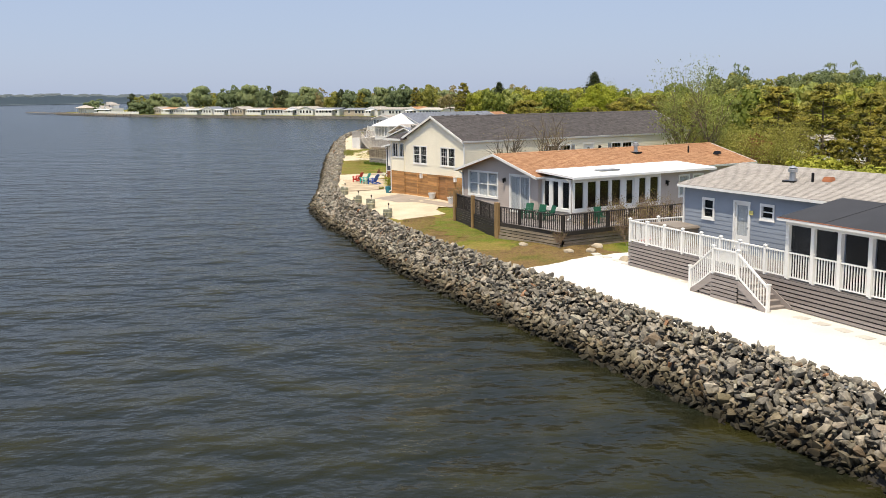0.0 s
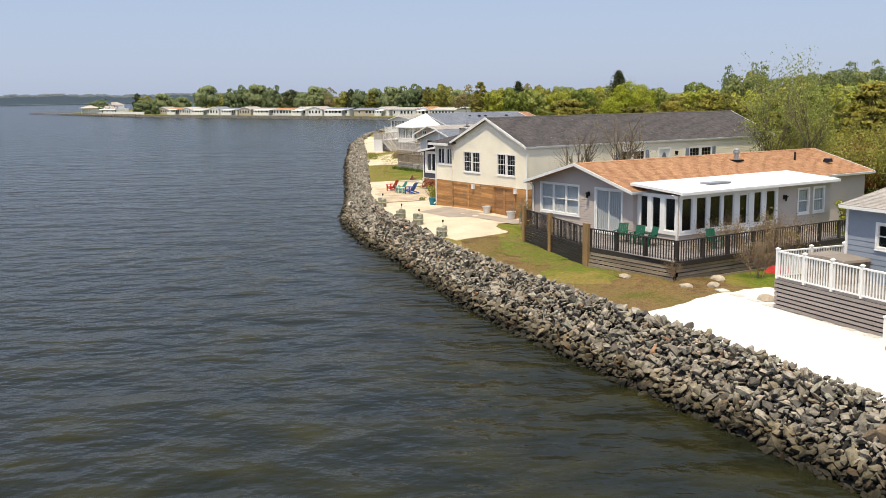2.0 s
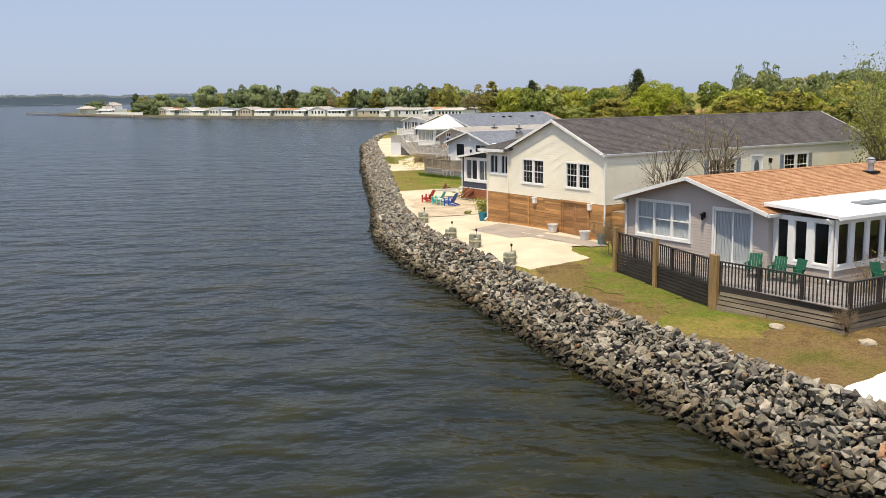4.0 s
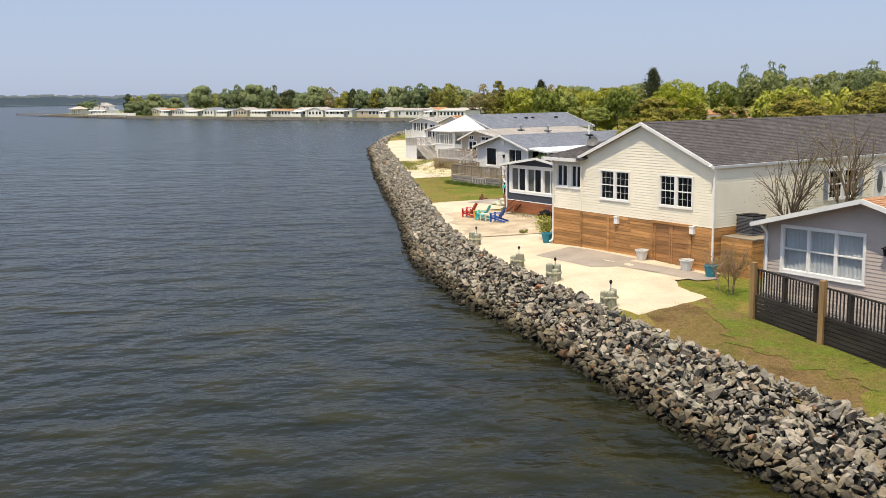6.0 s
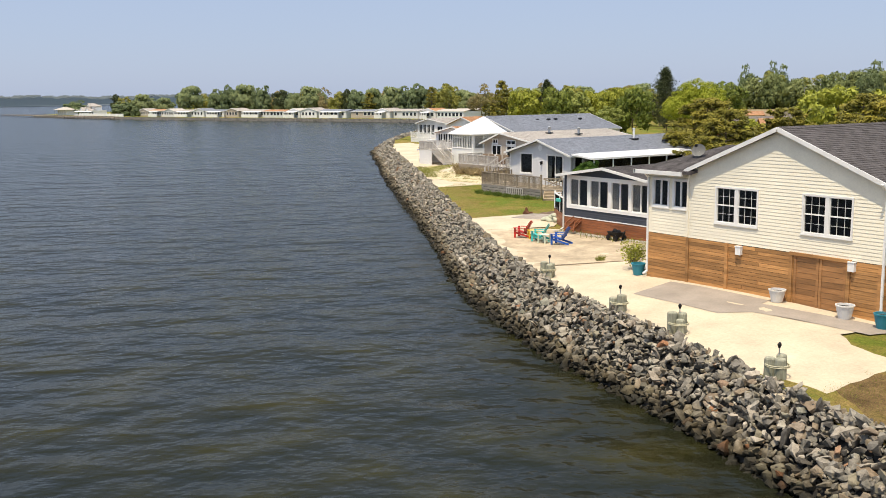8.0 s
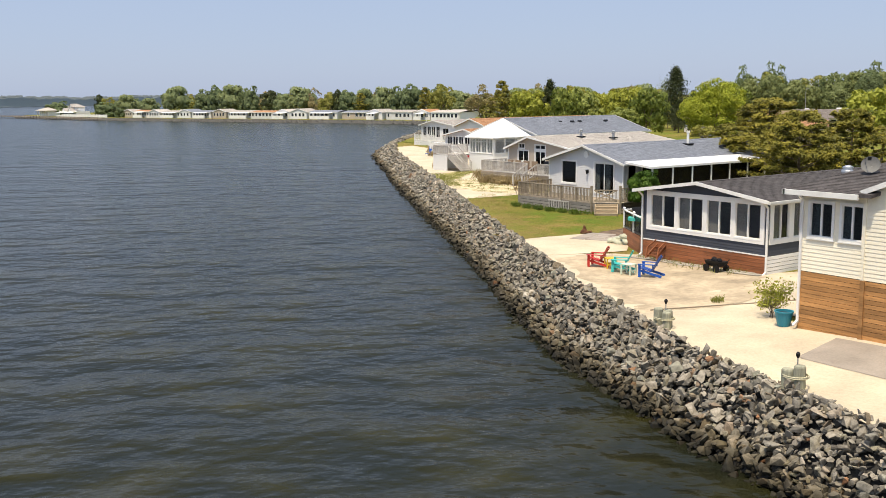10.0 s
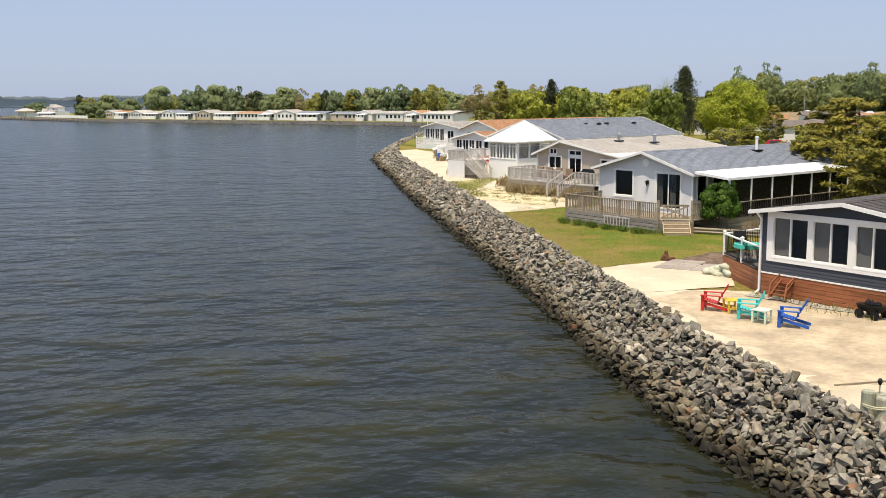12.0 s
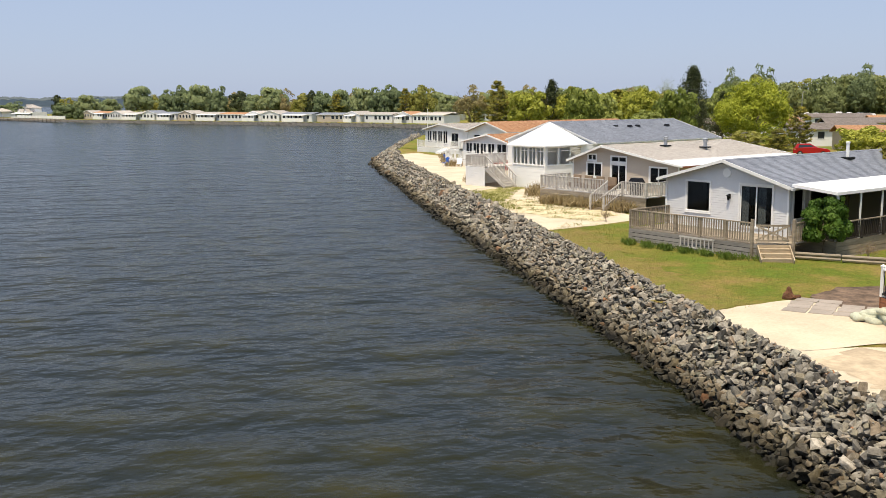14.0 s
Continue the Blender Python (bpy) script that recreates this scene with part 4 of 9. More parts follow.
part("wall", lap_wall(lambda a, d, z: (a, SY1 + d, z), 7.8, SX, 1.6, 4.98, course=0.2), TAUPE, SB)
for mp, hs in ((fr_map, hf), (rt_map, hr)):
    lo, hi = hs[0][0] - 0.16, hs[-1][2] + 0.16
    edges = [lo] + [v for h in hs for v in (h[0], h[2])] + [hi]
    pieces = [(lo, 3.12, hi, 3.29), (lo, 4.86, hi, 5.0)]
    pieces += [(p, 3.29, q, 4.86) for p, q in zip(edges[::2], edges[1::2])]
    for p, z0, q, z1 in pieces:
        s = Shape()
        bar(s, mp, p, z0, q, z1, -0.02, 0.05)
        part("window_casing", s, WHITE, SB, "broad white window casing")
    for h in hs:
        if h[1] < 3:
            door(SB, mp, h[0], h[1], h[2], h[3], "storm", WHITE, WHITE)
        else:
            window(SB, mp, h[0], h[1], h[2], h[3], 1, "fixed", trim=0.02, mat=WHITE)
s = Shape()
s.slab((7.5, SY0 - 0.25, 5.42), (SX + 0.3, SY0 - 0.25, 5.2), (SX + 0.3, 11.85, 5.2), (7.5, 11.85, 5.42), 0.12)
s.box(SX + 0.3, SY0 - 0.25, 5.04, SX + 0.4, 11.85, 5.17)
part("roof", s, ROOF_WHITE, SB, "flat white metal roof")
s = Shape()
s.box(9.1, 3.2, 5.30, 9.75, 4.7, 5.37)
part("skylight", s, stuff_mat("grey_skylight_dome", (0.22, 0.24, 0.26), 0.35, 0.08), SB, "low grey skylight")
downpipe(SB, fr_map, SX - 0.06, 2.7, 5.05)
s = Shape()
s.box(7.95, SY0 + 0.2, 2.5, SX - 0.2, SY1 - 0.2, 2.6)
part("floor", s, INSIDE, SB)
DB = thing("deck", (-53.0, 36.5, 0), "dark-stained timber deck with black railing", "deck")
for k in range(21):
    y = -2.94 + 0.14 * k
    x = max(0.15, 0.12 + (y + 0.6) / -2.35 * 7.88)
    s = Shape()
    s.box(x, y + 0.003, 2.585, 13.3, y + 0.136, 2.62)
    part("floor_board", s, DECKGREY, DB)
dg = Vector((7.88, -2.35)).normalized()
diag = lambda a, d, z: (0.12 + dg.x * a + dg.y * d, -0.66 + dg.y * a - dg.x * d, z)
boards(DB, diag, 0.0, 8.2, 1.6, 2.6, 0.145, DARKWOOD, gap=0.02, name="skirt_board", seed=8)
low = lambda a, d, z: (8.0 + a, -2.95 + 0.035 * a - d, z)
for k, (a0, a1, z, out) in enumerate(((0.0, 5.2, 1.58, 0.12), (0.0, 2.2, 1.73, 0.10), (2.3, 5.3, 1.74, 0.16), (0.0, 5.2, 1.90, 0.04), (0.0, 5.25, 2.07, 0.0), (0.1, 5.25, 2.24, 0.02))):
    s = Shape()
    bar(s, low, a0, z, a1, z + 0.135, out, out + 0.04)
    part("skirt_board", s, WEATHERED, DB)
for k, (y0, z, out) in enumerate(((-2.2, 1.6, 0.08), (-2.25, 1.76, 0.02), (-2.2, 1.92, 0.05), (-2.25, 2.08, 0.0), (-2.2, 2.24, 0.03))):
    s = Shape()
    s.box(13.2 + out, y0 - 0.4, z, 13.24 + out, 9.6, z + 0.135)
    part("skirt_board", s, WEATHERED, DB)
s = Shape()
s.beam((7.9, -2.99, 2.49), (13.36, -2.79, 2.49), 0.045, 0.22)
part("rim_board", s, DARKWOOD, DB)
s = Shape()
s.beam((13.36, -2.79, 2.49), (13.36, 9.6, 2.49), 0.045, 0.22)
part("rim_board", s, DARKWOOD, DB)
# added black sheet stands for the dark space under this deck
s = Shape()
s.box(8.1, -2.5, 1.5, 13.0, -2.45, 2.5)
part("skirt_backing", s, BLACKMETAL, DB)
deck_floor(DB, 10.6, -0.03, 13.3, 9.6, 2.62, DECKGREY, along_x=True)
rail_run(DB, (0.12, -0.6), (8.0, -2.95), 2.62, [1.6, 3.2, 4.8, 6.4], DARKWOOD, high=0.88, cap=False, bal=0.036, gap=0.15, bottom=-0.06)
rail_run(DB, (8.0, -2.95), (13.3, -2.75), 2.62, [1.75, 3.5], DARKWOOD, high=0.88, cap=False, bal=0.036, gap=0.15, bottom=-0.06, first=False)
rail_run(DB, (13.3, -2.75), (13.3, 9.6), 2.62, [1.6, 3.2, 4.9, 6.5, 8.1, 9.7, 11.2], DARKWOOD, high=0.88, cap=False, bal=0.036, gap=0.15, bottom=-0.06, first=False)
for k, (x, y) in enumerate(((0.1, -0.72), (3.6, -1.76), (7.7, -2.98), (7.95, -3.05))):
    s = Shape()
    s.box(x - 0.09, y - 0.09, 1.5, x + 0.09, y + 0.09, 3.72)
    part("tall_post", s, POSTWOOD, DB, "stout yellow-brown timber post")

# ---- pale yellow house ----
HC = thing("yellow_house", (-67.65, 40.92, 0), "pale yellow vinyl house with dark roof on a cedar-boarded base", "house")
WC, LC = 8.45, 23.4
w1, w2 = (1.42, 4.57, 3.32, 5.9), (5.31, 4.57, 7.21, 5.9)
side_holes = [(7.9, 4.55, 10.1, 5.85), (11.5, 3.8, 12.5, 5.88), (14.5, 4.55, 16.7, 5.85)]
part("wall", lap_wall(front, 0, WC, 3.8, 6.45, [w1, w2], gable=(4.22, 8.12)), YELLOW, HC)
part("wall", lap_wall(right_of(WC), 0, LC, 3.8, 6.45, side_holes), YELLOW, HC)
part("wall", lap_wall(left_side, 0, LC, 3.8, 6.45, course=0.25), YELLOW, HC)
part("wall", lap_wall(back_of(LC), 0, WC, 1.6, 6.45, gable=(4.22, 8.12), course=0.25), YELLOW, HC)
shell(HC, 0, 0, WC, LC, 3.8, 6.3)
gable_roof(HC, WC, LC, 6.52, 8.24, ROOF_DARK, 0.04, 0.2, ridge=4.22)
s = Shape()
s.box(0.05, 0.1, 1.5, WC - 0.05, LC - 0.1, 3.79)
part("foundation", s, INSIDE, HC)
for w in (w1, w2):
    window(HC, front, *w, 2, "hung", grids=True, trim=0.055, mull=0.14)
boards(HC, front, 0, WC, 1.85, 3.78, 0.14, CEDAR, holes=[(5.0, 1.8, 7.15, 3.8)], seed=11, name="base_board")
boards(HC, right_of(WC), 0, 16, 1.75, 3.78, 0.14, CEDAR, seed=12, name="base_board")
for a in (0.05, 2.0, 4.9, 7.2, 8.38):
    s = Shape()
    bar(s, front, a - 0.07, 1.8, a + 0.07, 3.79, 0.02, 0.075)
    part("base_post", s, CEDAR, HC)
s = Shape()
bar(s, front, 4.85, 3.72, 7.3, 3.83, 0.02, 0.1)
part("lintel", s, CEDAR, HC)
GATEWOOD = stuff_mat("darker_cedar_gate", (0.46, 0.235, 0.095), 0.65, 0.2, 0.9, 6.0, (0.5, 0.5, 5.0), 0.4, 0.01, per_piece=0.35)
gate = part("gate", Shape(), GATEWOOD, HC)
boards(gate, front, 5.02, 6.05, 1.95, 3.7, 0.19, GATEWOOD, seed=13, name="gate_board", d1=0.025)
boards(gate, front, 6.07, 7.12, 1.95, 3.7, 0.19, GATEWOOD, seed=14, name="gate_board", d1=0.025)
for a in (5.08, 6.0, 6.12, 7.06):
    s = Shape()
    bar(s, front, a - 0.05, 1.95, a + 0.05, 3.7, 0.026, 0.05)
    part("gate_stile", s, GATEWOOD, gate)
downpipe(HC, front, WC + 0.02, 2.0, 6.5, 0.05)
corner_boards(HC, [(WC, 0), (0, 0)], 3.8, 6.45, YELLOW)
# side openings with shutters
rc = right_of(WC)
for h in (side_holes[0], side_holes[2]):
    window(HC, rc, *h, 2, "hung", grids=True, trim=0.07, mull=0.2, sash=TRIM)
    for a in (h[0] - 0.42, h[2] + 0.1):
        s = Shape()
        ring(s, rc, a, h[1] - 0.02, a + 0.32, h[3] + 0.02, 0.05, 0.01, 0.05)
        for k in range(16):
            z = h[1] + 0.06 + k * (h[3] - h[1] - 0.12) / 16
            bar(s, rc, a + 0.04, z, a + 0.28, z + 0.05, 0.012, 0.04)
        part("shutter", s, BLUEGREY, HC, "slate-blue louvred shutter")
dr = door(HC, rc, *side_holes[1], "slab", TRIM, WHITE)
s = Shape()
for k in range(16):
    t = 2 * math.pi * k / 16
    s.v.append(rc(12.0 + 0.24 * math.cos(t), 0.0, 5.1 + 0.55 * math.sin(t)))
s.f = [tuple(range(16))]
part("oval_pane", s, GLASS, dr, "dark oval door glass")
wall_lamp(rc, 13.1, 5.6, (-67.65, 40.92, 0), "black coach lamp on pale yellow siding")
# two white wall boxes under the siding
for a, z in ((2.62, 3.6), (7.35, 3.62)):
    o = thing("wall_box", (-67.65, 40.92, 0), "small white box on the cedar base", "wall box", "wall boxes")
    s = Shape()
    bar(s, front, a - 0.12, z - 0.17, a + 0.12, z + 0.14, 0.03, 0.17)
    part("case", s, WHITE, o)
    s = Shape()
    bar(s, front, a - 0.135, z + 0.135, a + 0.135, z + 0.165, 0.02, 0.19)
    part("lid", s, WHITE, o)
# bay at the house's side with its own hipped roof
BX, BY = -2.2, 0.06
bay_map = lambda a, d, z: (a, BY - d, z)
bh = [(-1.90, 4.95, -1.12, 6.02), (-0.80, 4.95, -0.09, 6.02)]
part("bay_wall", lap_wall(bay_map, BX, 0.0, 3.8, 6.35, bh), YELLOW, HC)
part("bay_wall", lap_wall(lambda a, d, z: (BX - d, a, z), BY, 6.0, 3.8, 6.35), YELLOW, HC)
part("bay_wall", lap_wall(lambda a, d, z: (a, 6.0 + d, z), BX, 0.0, 1.7, 6.35), YELLOW, HC)
s = Shape()
s.box(BX + 0.05, BY + 0.1, 1.5, 0, 5.9, 3.79)
part("foundation", s, INSIDE, HC)
boards(HC, bay_map, BX, -0.07, 1.85, 3.78, 0.14, CEDAR, seed=15, name="base_board")
boards(HC, lambda a, d, z: (BX - d, a, z), BY, 6.0, 1.75, 3.78, 0.14, CEDAR, seed=16, name="base_board")
for h in bh:
    wd = window(HC, bay_map, *h, 1, "slider", trim=0.07)
    s = Shape()
    bar(s, bay_map, h[0] + 0.03, h[1] + 0.03, (h[0] + h[2]) / 2 - 0.03, h[3] - 0.03, -0.09, -0.075)
    part("blind", s, CURTAIN, wd, "pale blind")
s = Shape()
ez, rz = 6.42, 7.35
roof_slope(s, (BX - 0.35, BY - 0.4, ez), (0.35, BY - 0.4, ez), (1.4, 3.1, rz), (-0.6, 3.1, rz))
roof_slope(s, (0.6, 6.3, ez), (BX - 0.35, 6.3, ez), (-0.6, 3.1, rz), (1.4, 3.1, rz))
roof_slope(s, (BX - 0.35, 6.3, ez), (BX - 0.35, BY - 0.4, ez), (-0.6, 3.1, rz), (-0.6, 3.1, rz))
br = part("bay_roof", s, ROOF_DARK, HC)
s = Shape()
s.box(BX - 0.42, BY - 0.48, ez - 0.17, -0.05, BY - 0.38, ez - 0.01)
s.box(BX - 0.45, BY - 0.48, ez - 0.17, BX - 0.35, 6.3, ez - 0.01)
part("gutter", s, TRIM, br, "white rain gutter")
downpipe(HC, bay_map, BX + 0.02, 2.0, 6.35, 0.05)
# satellite dish on the bay roof
o = thing("satellite_dish", (-67.65, 40.92, 0), "grey satellite dish on a short mast on the roof", "satellite dish")
s = Shape()
s.tube((-0.79, 1.5, 6.7), (-0.79, 1.5, 7.12), 0.025, 0.025, 8)
part("mast", s, STEEL, o)
s = Shape()
dc, dn_ = Vector((-0.79, 1.42, 7.17)), Vector((0.35, -0.75, 0.5)).normalized()
du = dn_.orthogonal().normalized()
dv = dn_.cross(du)
for r, e in ((0.0, -0.08), (0.12, -0.06), (0.22, -0.02), (0.29, 0.03)):
    for k in range(16):
        t = 2 * math.pi * k / 16
        s.v.append(tuple(dc + (du * math.cos(t) + dv * math.sin(t)) * r + dn_ * e))
for j in range(3):
    s.f += [(j * 16 + k, j * 16 + (k + 1) % 16, (j + 1) * 16 + (k + 1) % 16, (j + 1) * 16 + k) for k in range(16)]
part("dish", s, stuff_mat("dull_grey_plastic", (0.17, 0.17, 0.165), 0.7, 0.1), o, smooth=True)
s = Shape()
s.tube(tuple(dc - dv * 0.3), tuple(dc + dn_ * 0.42 - dv * 0.05), 0.012, 0.012, 6)
s.box(dc.x + dn_.x * 0.42 - 0.04, dc.y + dn_.y * 0.42 - 0.04, dc.z + dn_.z * 0.42 - 0.05, dc.x + dn_.x * 0.42 + 0.04, dc.y + dn_.y * 0.42 + 0.04, dc.z + dn_.z * 0.42 + 0.05)
part("feed_arm", s, BLACKMETAL, o)
# timber platform with the heat pump
PF = thing("equipment_platform", (-59.2, 41.3, 0), "cedar-boarded platform beside the pale yellow house", "platform")
boards(PF, lambda a, d, z: (a, -d, z), 0.12, 1.75, 1.7, 3.42, 0.14, CEDAR, seed=17)
boards(PF, lambda a, d, z: (1.75 + d, a, z), 0.0, 5.0, 1.7, 3.42, 0.14, CEDAR, seed=18)
s = Shape()
s.box(0.12, 0.03, 3.42, 1.8, 5.0, 3.47)
part("top", s, WEATHERED, PF)
AC = thing("heat_pump", (-58.6, 42.6, 3.47), "dark grey outdoor heat pump on the timber platform", "heat pump")
s = Shape()
s.box(-0.42, -0.42, 0.03, 0.42, 0.42, 0.82)
part("casing", s, stuff_mat("grey_enamel", (0.33, 0.33, 0.34), 0.5, 0.1), AC)
for k in range(11):
    s = Shape()
    z = 0.1 + k * 0.06
    s.box(-0.43, -0.435, z, 0.435, 0.43, z + 0.02)
    part("louvre", s, BLACKMETAL, AC)
s = Shape()
s.box(-0.45, -0.45, 0.82, 0.45, 0.45, 0.87)
s.lathe(0, 0, [(0.33, 0.87), (0.33, 0.9), (0.05, 0.93)], 16)
part("top_grille", s, BLACKMETAL, AC)

# ---- charcoal house with window band ----
stuff_mat_screen = stuff_mat("grey_screen_cloth", (0.17, 0.165, 0.16), 0.8, 0.1, 2, 30, relief=0.1)
HD = thing("charcoal_house", (-84.0, 48.8, 0), "charcoal-blue house with white window band and red-brown boarded base", "house")
WD, LD = 7.1, 22.0
wins = [(0.5, 3.22, 1.98, 4.72), (2.18, 3.22, 3.62, 4.72), (3.86, 3.22, 5.2, 4.72), (5.42, 3.22, 6.75, 4.72)]
sw = [(0.35, 3.22, 1.45, 4.72), (1.75, 3.22, 2.85, 4.72), (3.1, 3.22, 4.2, 4.72)]
part("wall", lap_wall(front, 0, WD, 2.55, 4.9, wins, gable=(3.5, 5.38)), NAVY, HD)
part("wall", lap_wall(right_of(WD), 0, LD, 2.55, 4.9, sw), NAVY, HD)
part("wall", lap_wall(left_side, 0, LD, 1.5, 4.9, course=0.25), NAVY, HD)
part("wall", lap_wall(back_of(LD), 0, WD, 1.5, 4.9, gable=(3.5, 5.38), course=0.25), NAVY, HD)
shell(HD, 0, 0, WD, LD, 2.55, 4.8)
gable_roof(HD, WD, LD, 4.98, 5.5, ROOF_DARK, 0.32, 0.4, ridge=3.5)
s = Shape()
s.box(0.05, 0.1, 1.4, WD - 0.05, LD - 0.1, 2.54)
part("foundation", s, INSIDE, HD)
for mp, hs in ((front, wins), (right_of(WD), sw)):
    lo, hi = hs[0][0] - 0.25, hs[-1][2] + 0.22
    s = Shape()
    bar(s, mp, lo, 3.02, hi, 3.2, 0.0, 0.05)
    bar(s, mp, lo, 4.73, hi, 4.92, 0.0, 0.05)
    edges = [lo] + [v for h in hs for v in (h[0], h[2])] + [hi]
    for p, q in zip(edges[::2], edges[1::2]):
        bar(s, mp, p, 3.2, q, 4.73, 0.0, 0.05)
    part("window_casing", s, WHITE, HD, "broad white casing round the window band")
    for h in hs:
        wd = window(HD, mp, *h, 1, "slider", trim=0.03, mat=WHITE, glass=CLEAR)
        s = Shape()
        bar(s, mp, h[0] + 0.03, h[1] + 0.03, (h[0] + h[2]) / 2 - 0.03, h[3] - 0.03, -0.09, -0.075)
        part("insect_screen", s, stuff_mat_screen, wd, "grey insect screen")
boards(HD, front, 0.05, WD - 0.02, 1.55, 2.52, 0.16, REDWOOD, gap=0.012, seed=21, name="base_board")
boards(HD, right_of(WD), 0.0, 6.0, 1.55, 2.52, 0.16, WHITESIDE, gap=0.02, seed=22, name="base_board")
s = Shape()
bar(s, front, 0, 2.52, WD, 2.57, 0.0, 0.05)
part("water_table", s, TRIM, HD)
downpipe(HD, front, WD + 0.02, 1.7, 4.9, 0.05)
downpipe(HD, front, -0.02, 1.7, 4.9, 0.05)
vent = thing("roof_vent", (-78.2, 56.5, 0), "galvanised round vent on the dark roof", "roof vent")
s = Shape()
s.lathe(0, 0, [(0.2, 5.0), (0.2, 5.5), (0.3, 5.55), (0.3, 5.75), (0.2, 5.8), (0.28, 5.88), (0.1, 5.98)], 14)
part("cowl", s, STEEL, vent, smooth=True)
# low side deck with white rail beside it
DD = thing("side_deck", (-84.0, 48.8, 0), "low boarded deck with white rail and black balusters", "deck")
for k in range(33):
    y = 0.3 + 0.14 * k
    x = max(-3.6, -0.1 - 3.5 * (y - 0.3) / 2.1)
    s = Shape()
    s.box(x, y + 0.003, 2.465, -0.02, y + 0.136, 2.5)
    part("floor_board", s, DECKGREY, DD)
de = Vector((3.45, -2.15)).normalized()
edge = lambda a, d, z: (-3.6 + de.x * a + de.y * d, 2.4 + de.y * a - de.x * d, z)
boards(DD, edge, 0.0, 4.05, 1.5, 2.48, 0.16, REDWOOD, seed=23)
boards(DD, lambda a, d, z: (-3.64 - d, a, z), 2.4, 4.9, 1.5, 2.48, 0.16, REDWOOD, seed=24)
rail_run(DD, (-3.6, 2.4), (-0.15, 0.25), 2.5, [2.0], BLACKMETAL, WHITE, high=0.95, post_mat=WHITE, bal=0.018, gap=0.115)
rail_run(DD, (-3.6, 2.4), (-3.6, 4.9), 2.5, [], BLACKMETAL, WHITE, high=0.95, post_mat=WHITE, bal=0.018, gap=0.115, first=False)

TEALCLOTH = stuff_mat("teal_table_cloth", (0.06, 0.42, 0.36), 0.85, 0.12, 3, 20, relief=0.2)
o = thing("patio_table", pose(-85.9, 50.55, 2.5, 0, 0, 20), "patio table with teal cloth on the side deck", "table")
part("tabletop", Shape().lathe(0, 0, [(0.55, 0.70), (0.57, 0.715), (0.57, 0.735), (0.4, 0.74)], 20), BLACKMETAL, o)
part("tablecloth", Shape().lathe(0, 0, [(0.60, 0.60), (0.585, 0.745), (0.3, 0.75)], 16), TEALCLOTH, o, "teal cloth")
for a in range(4):
    c_, s_ = math.cos(a * math.pi / 2 + 0.4), math.sin(a * math.pi / 2 + 0.4)
    part("leg", Shape().tube((0.42 * c_, 0.42 * s_, 0), (0.3 * c_, 0.3 * s_, 0.71), 0.02, 0.02, 6), BLACKMETAL, o)


def sling_chair(x, y, turn, cloth, label):
    """A metal-framed sling chair."""
    o = thing("patio_chair", pose(x, y, 2.5, 0, 0, turn), label, "chair", "chairs on the side deck")
    part("seat", Shape().hexa([(-0.25, -0.28, 0.40), (0.25, -0.28, 0.40), (0.25, 0.22, 0.36), (-0.25, 0.22, 0.36), (-0.25, -0.28, 0.42), (0.25, -0.28, 0.42), (0.25, 0.22, 0.38), (-0.25, 0.22, 0.38)]), cloth, o)
    part("backrest", Shape().hexa([(-0.25, 0.20, 0.38), (0.25, 0.20, 0.38), (0.25, 0.22, 0.38), (-0.25, 0.22, 0.38), (-0.25, 0.46, 1.02), (0.25, 0.46, 1.02), (0.25, 0.48, 1.02), (-0.25, 0.48, 1.02)]), cloth, o)
    for e in (-0.27, 0.27):
        part("frame", Shape().tube((e, -0.3, 0), (e, -0.25, 0.6), 0.016, 0.016, 6).tube((e, -0.27, 0.6), (e, 0.34, 0.62), 0.02, 0.02, 6).tube((e, 0.4, 0), (e, 0.12, 0.6), 0.016, 0.016, 6).tube((e, 0.2, 0.37), (e, 0.48, 1.04), 0.016, 0.016, 6), BLACKMETAL, o)


sling_chair(-87.0, 51.7, 60, BLACKMETAL, "black sling chair on the side deck")
sling_chair(-86.4, 52.5, 20, WHITE, "white sling chair on the side deck")
sling_chair(-85.0, 51.2, -70, BLACKMETAL, "black sling chair beside the patio table")

# ---- pale grey house with timber deck ----
HE = thing("pale_grey_house", (-105.9, 62.1, 0), "pale grey sided house with blue-grey shingle roof", "house")
WE, LE = 7.5, 19.0
eh = [(1.35, 3.18, 2.85, 4.74), (4.72, 2.6, 6.6, 4.74)]
part("wall", lap_wall(front, 0, WE, 1.6, 4.85, eh, gable=(3.85, 5.82)), PALEGREY, HE)
part("wall", lap_wall(right_of(WE), 0, LE, 1.6, 4.85, [(0.4, 2.6, 1.3, 4.7), (1.8, 3.0, 3.4, 4.6), (4.2, 3.0, 5.6, 4.6)]), PALEGREY, HE)
part("wall", lap_wall(left_side, 0, LE, 1.6, 4.85, course=0.25), PALEGREY, HE)
part("wall", lap_wall(back_of(LE), 0, WE, 1.6, 4.85, gable=(3.85, 5.82), course=0.25), PALEGREY, HE)
shell(HE, 0, 0, WE, LE, 2.4, 4.7)
gable_roof(HE, WE, LE, 4.9, 5.95, ROOF_BLUE, 0.35, 0.4, ridge=3.85)
window(HE, front, *eh[0], 1, "fixed", trim=0.08)
dr = door(HE, front, *eh[1], "slider")
for p, q in ((4.8, 5.2), (5.75, 6.2)):
    s = Shape()
    bar(s, front, p, 2.66, q, 4.68, -0.09, -0.07)
    part("curtain", s, CURTAIN, dr, "pale curtain drawn aside")
re_ = right_of(WE)
door(HE, re_, 0.4, 2.6, 1.3, 4.7, "storm")
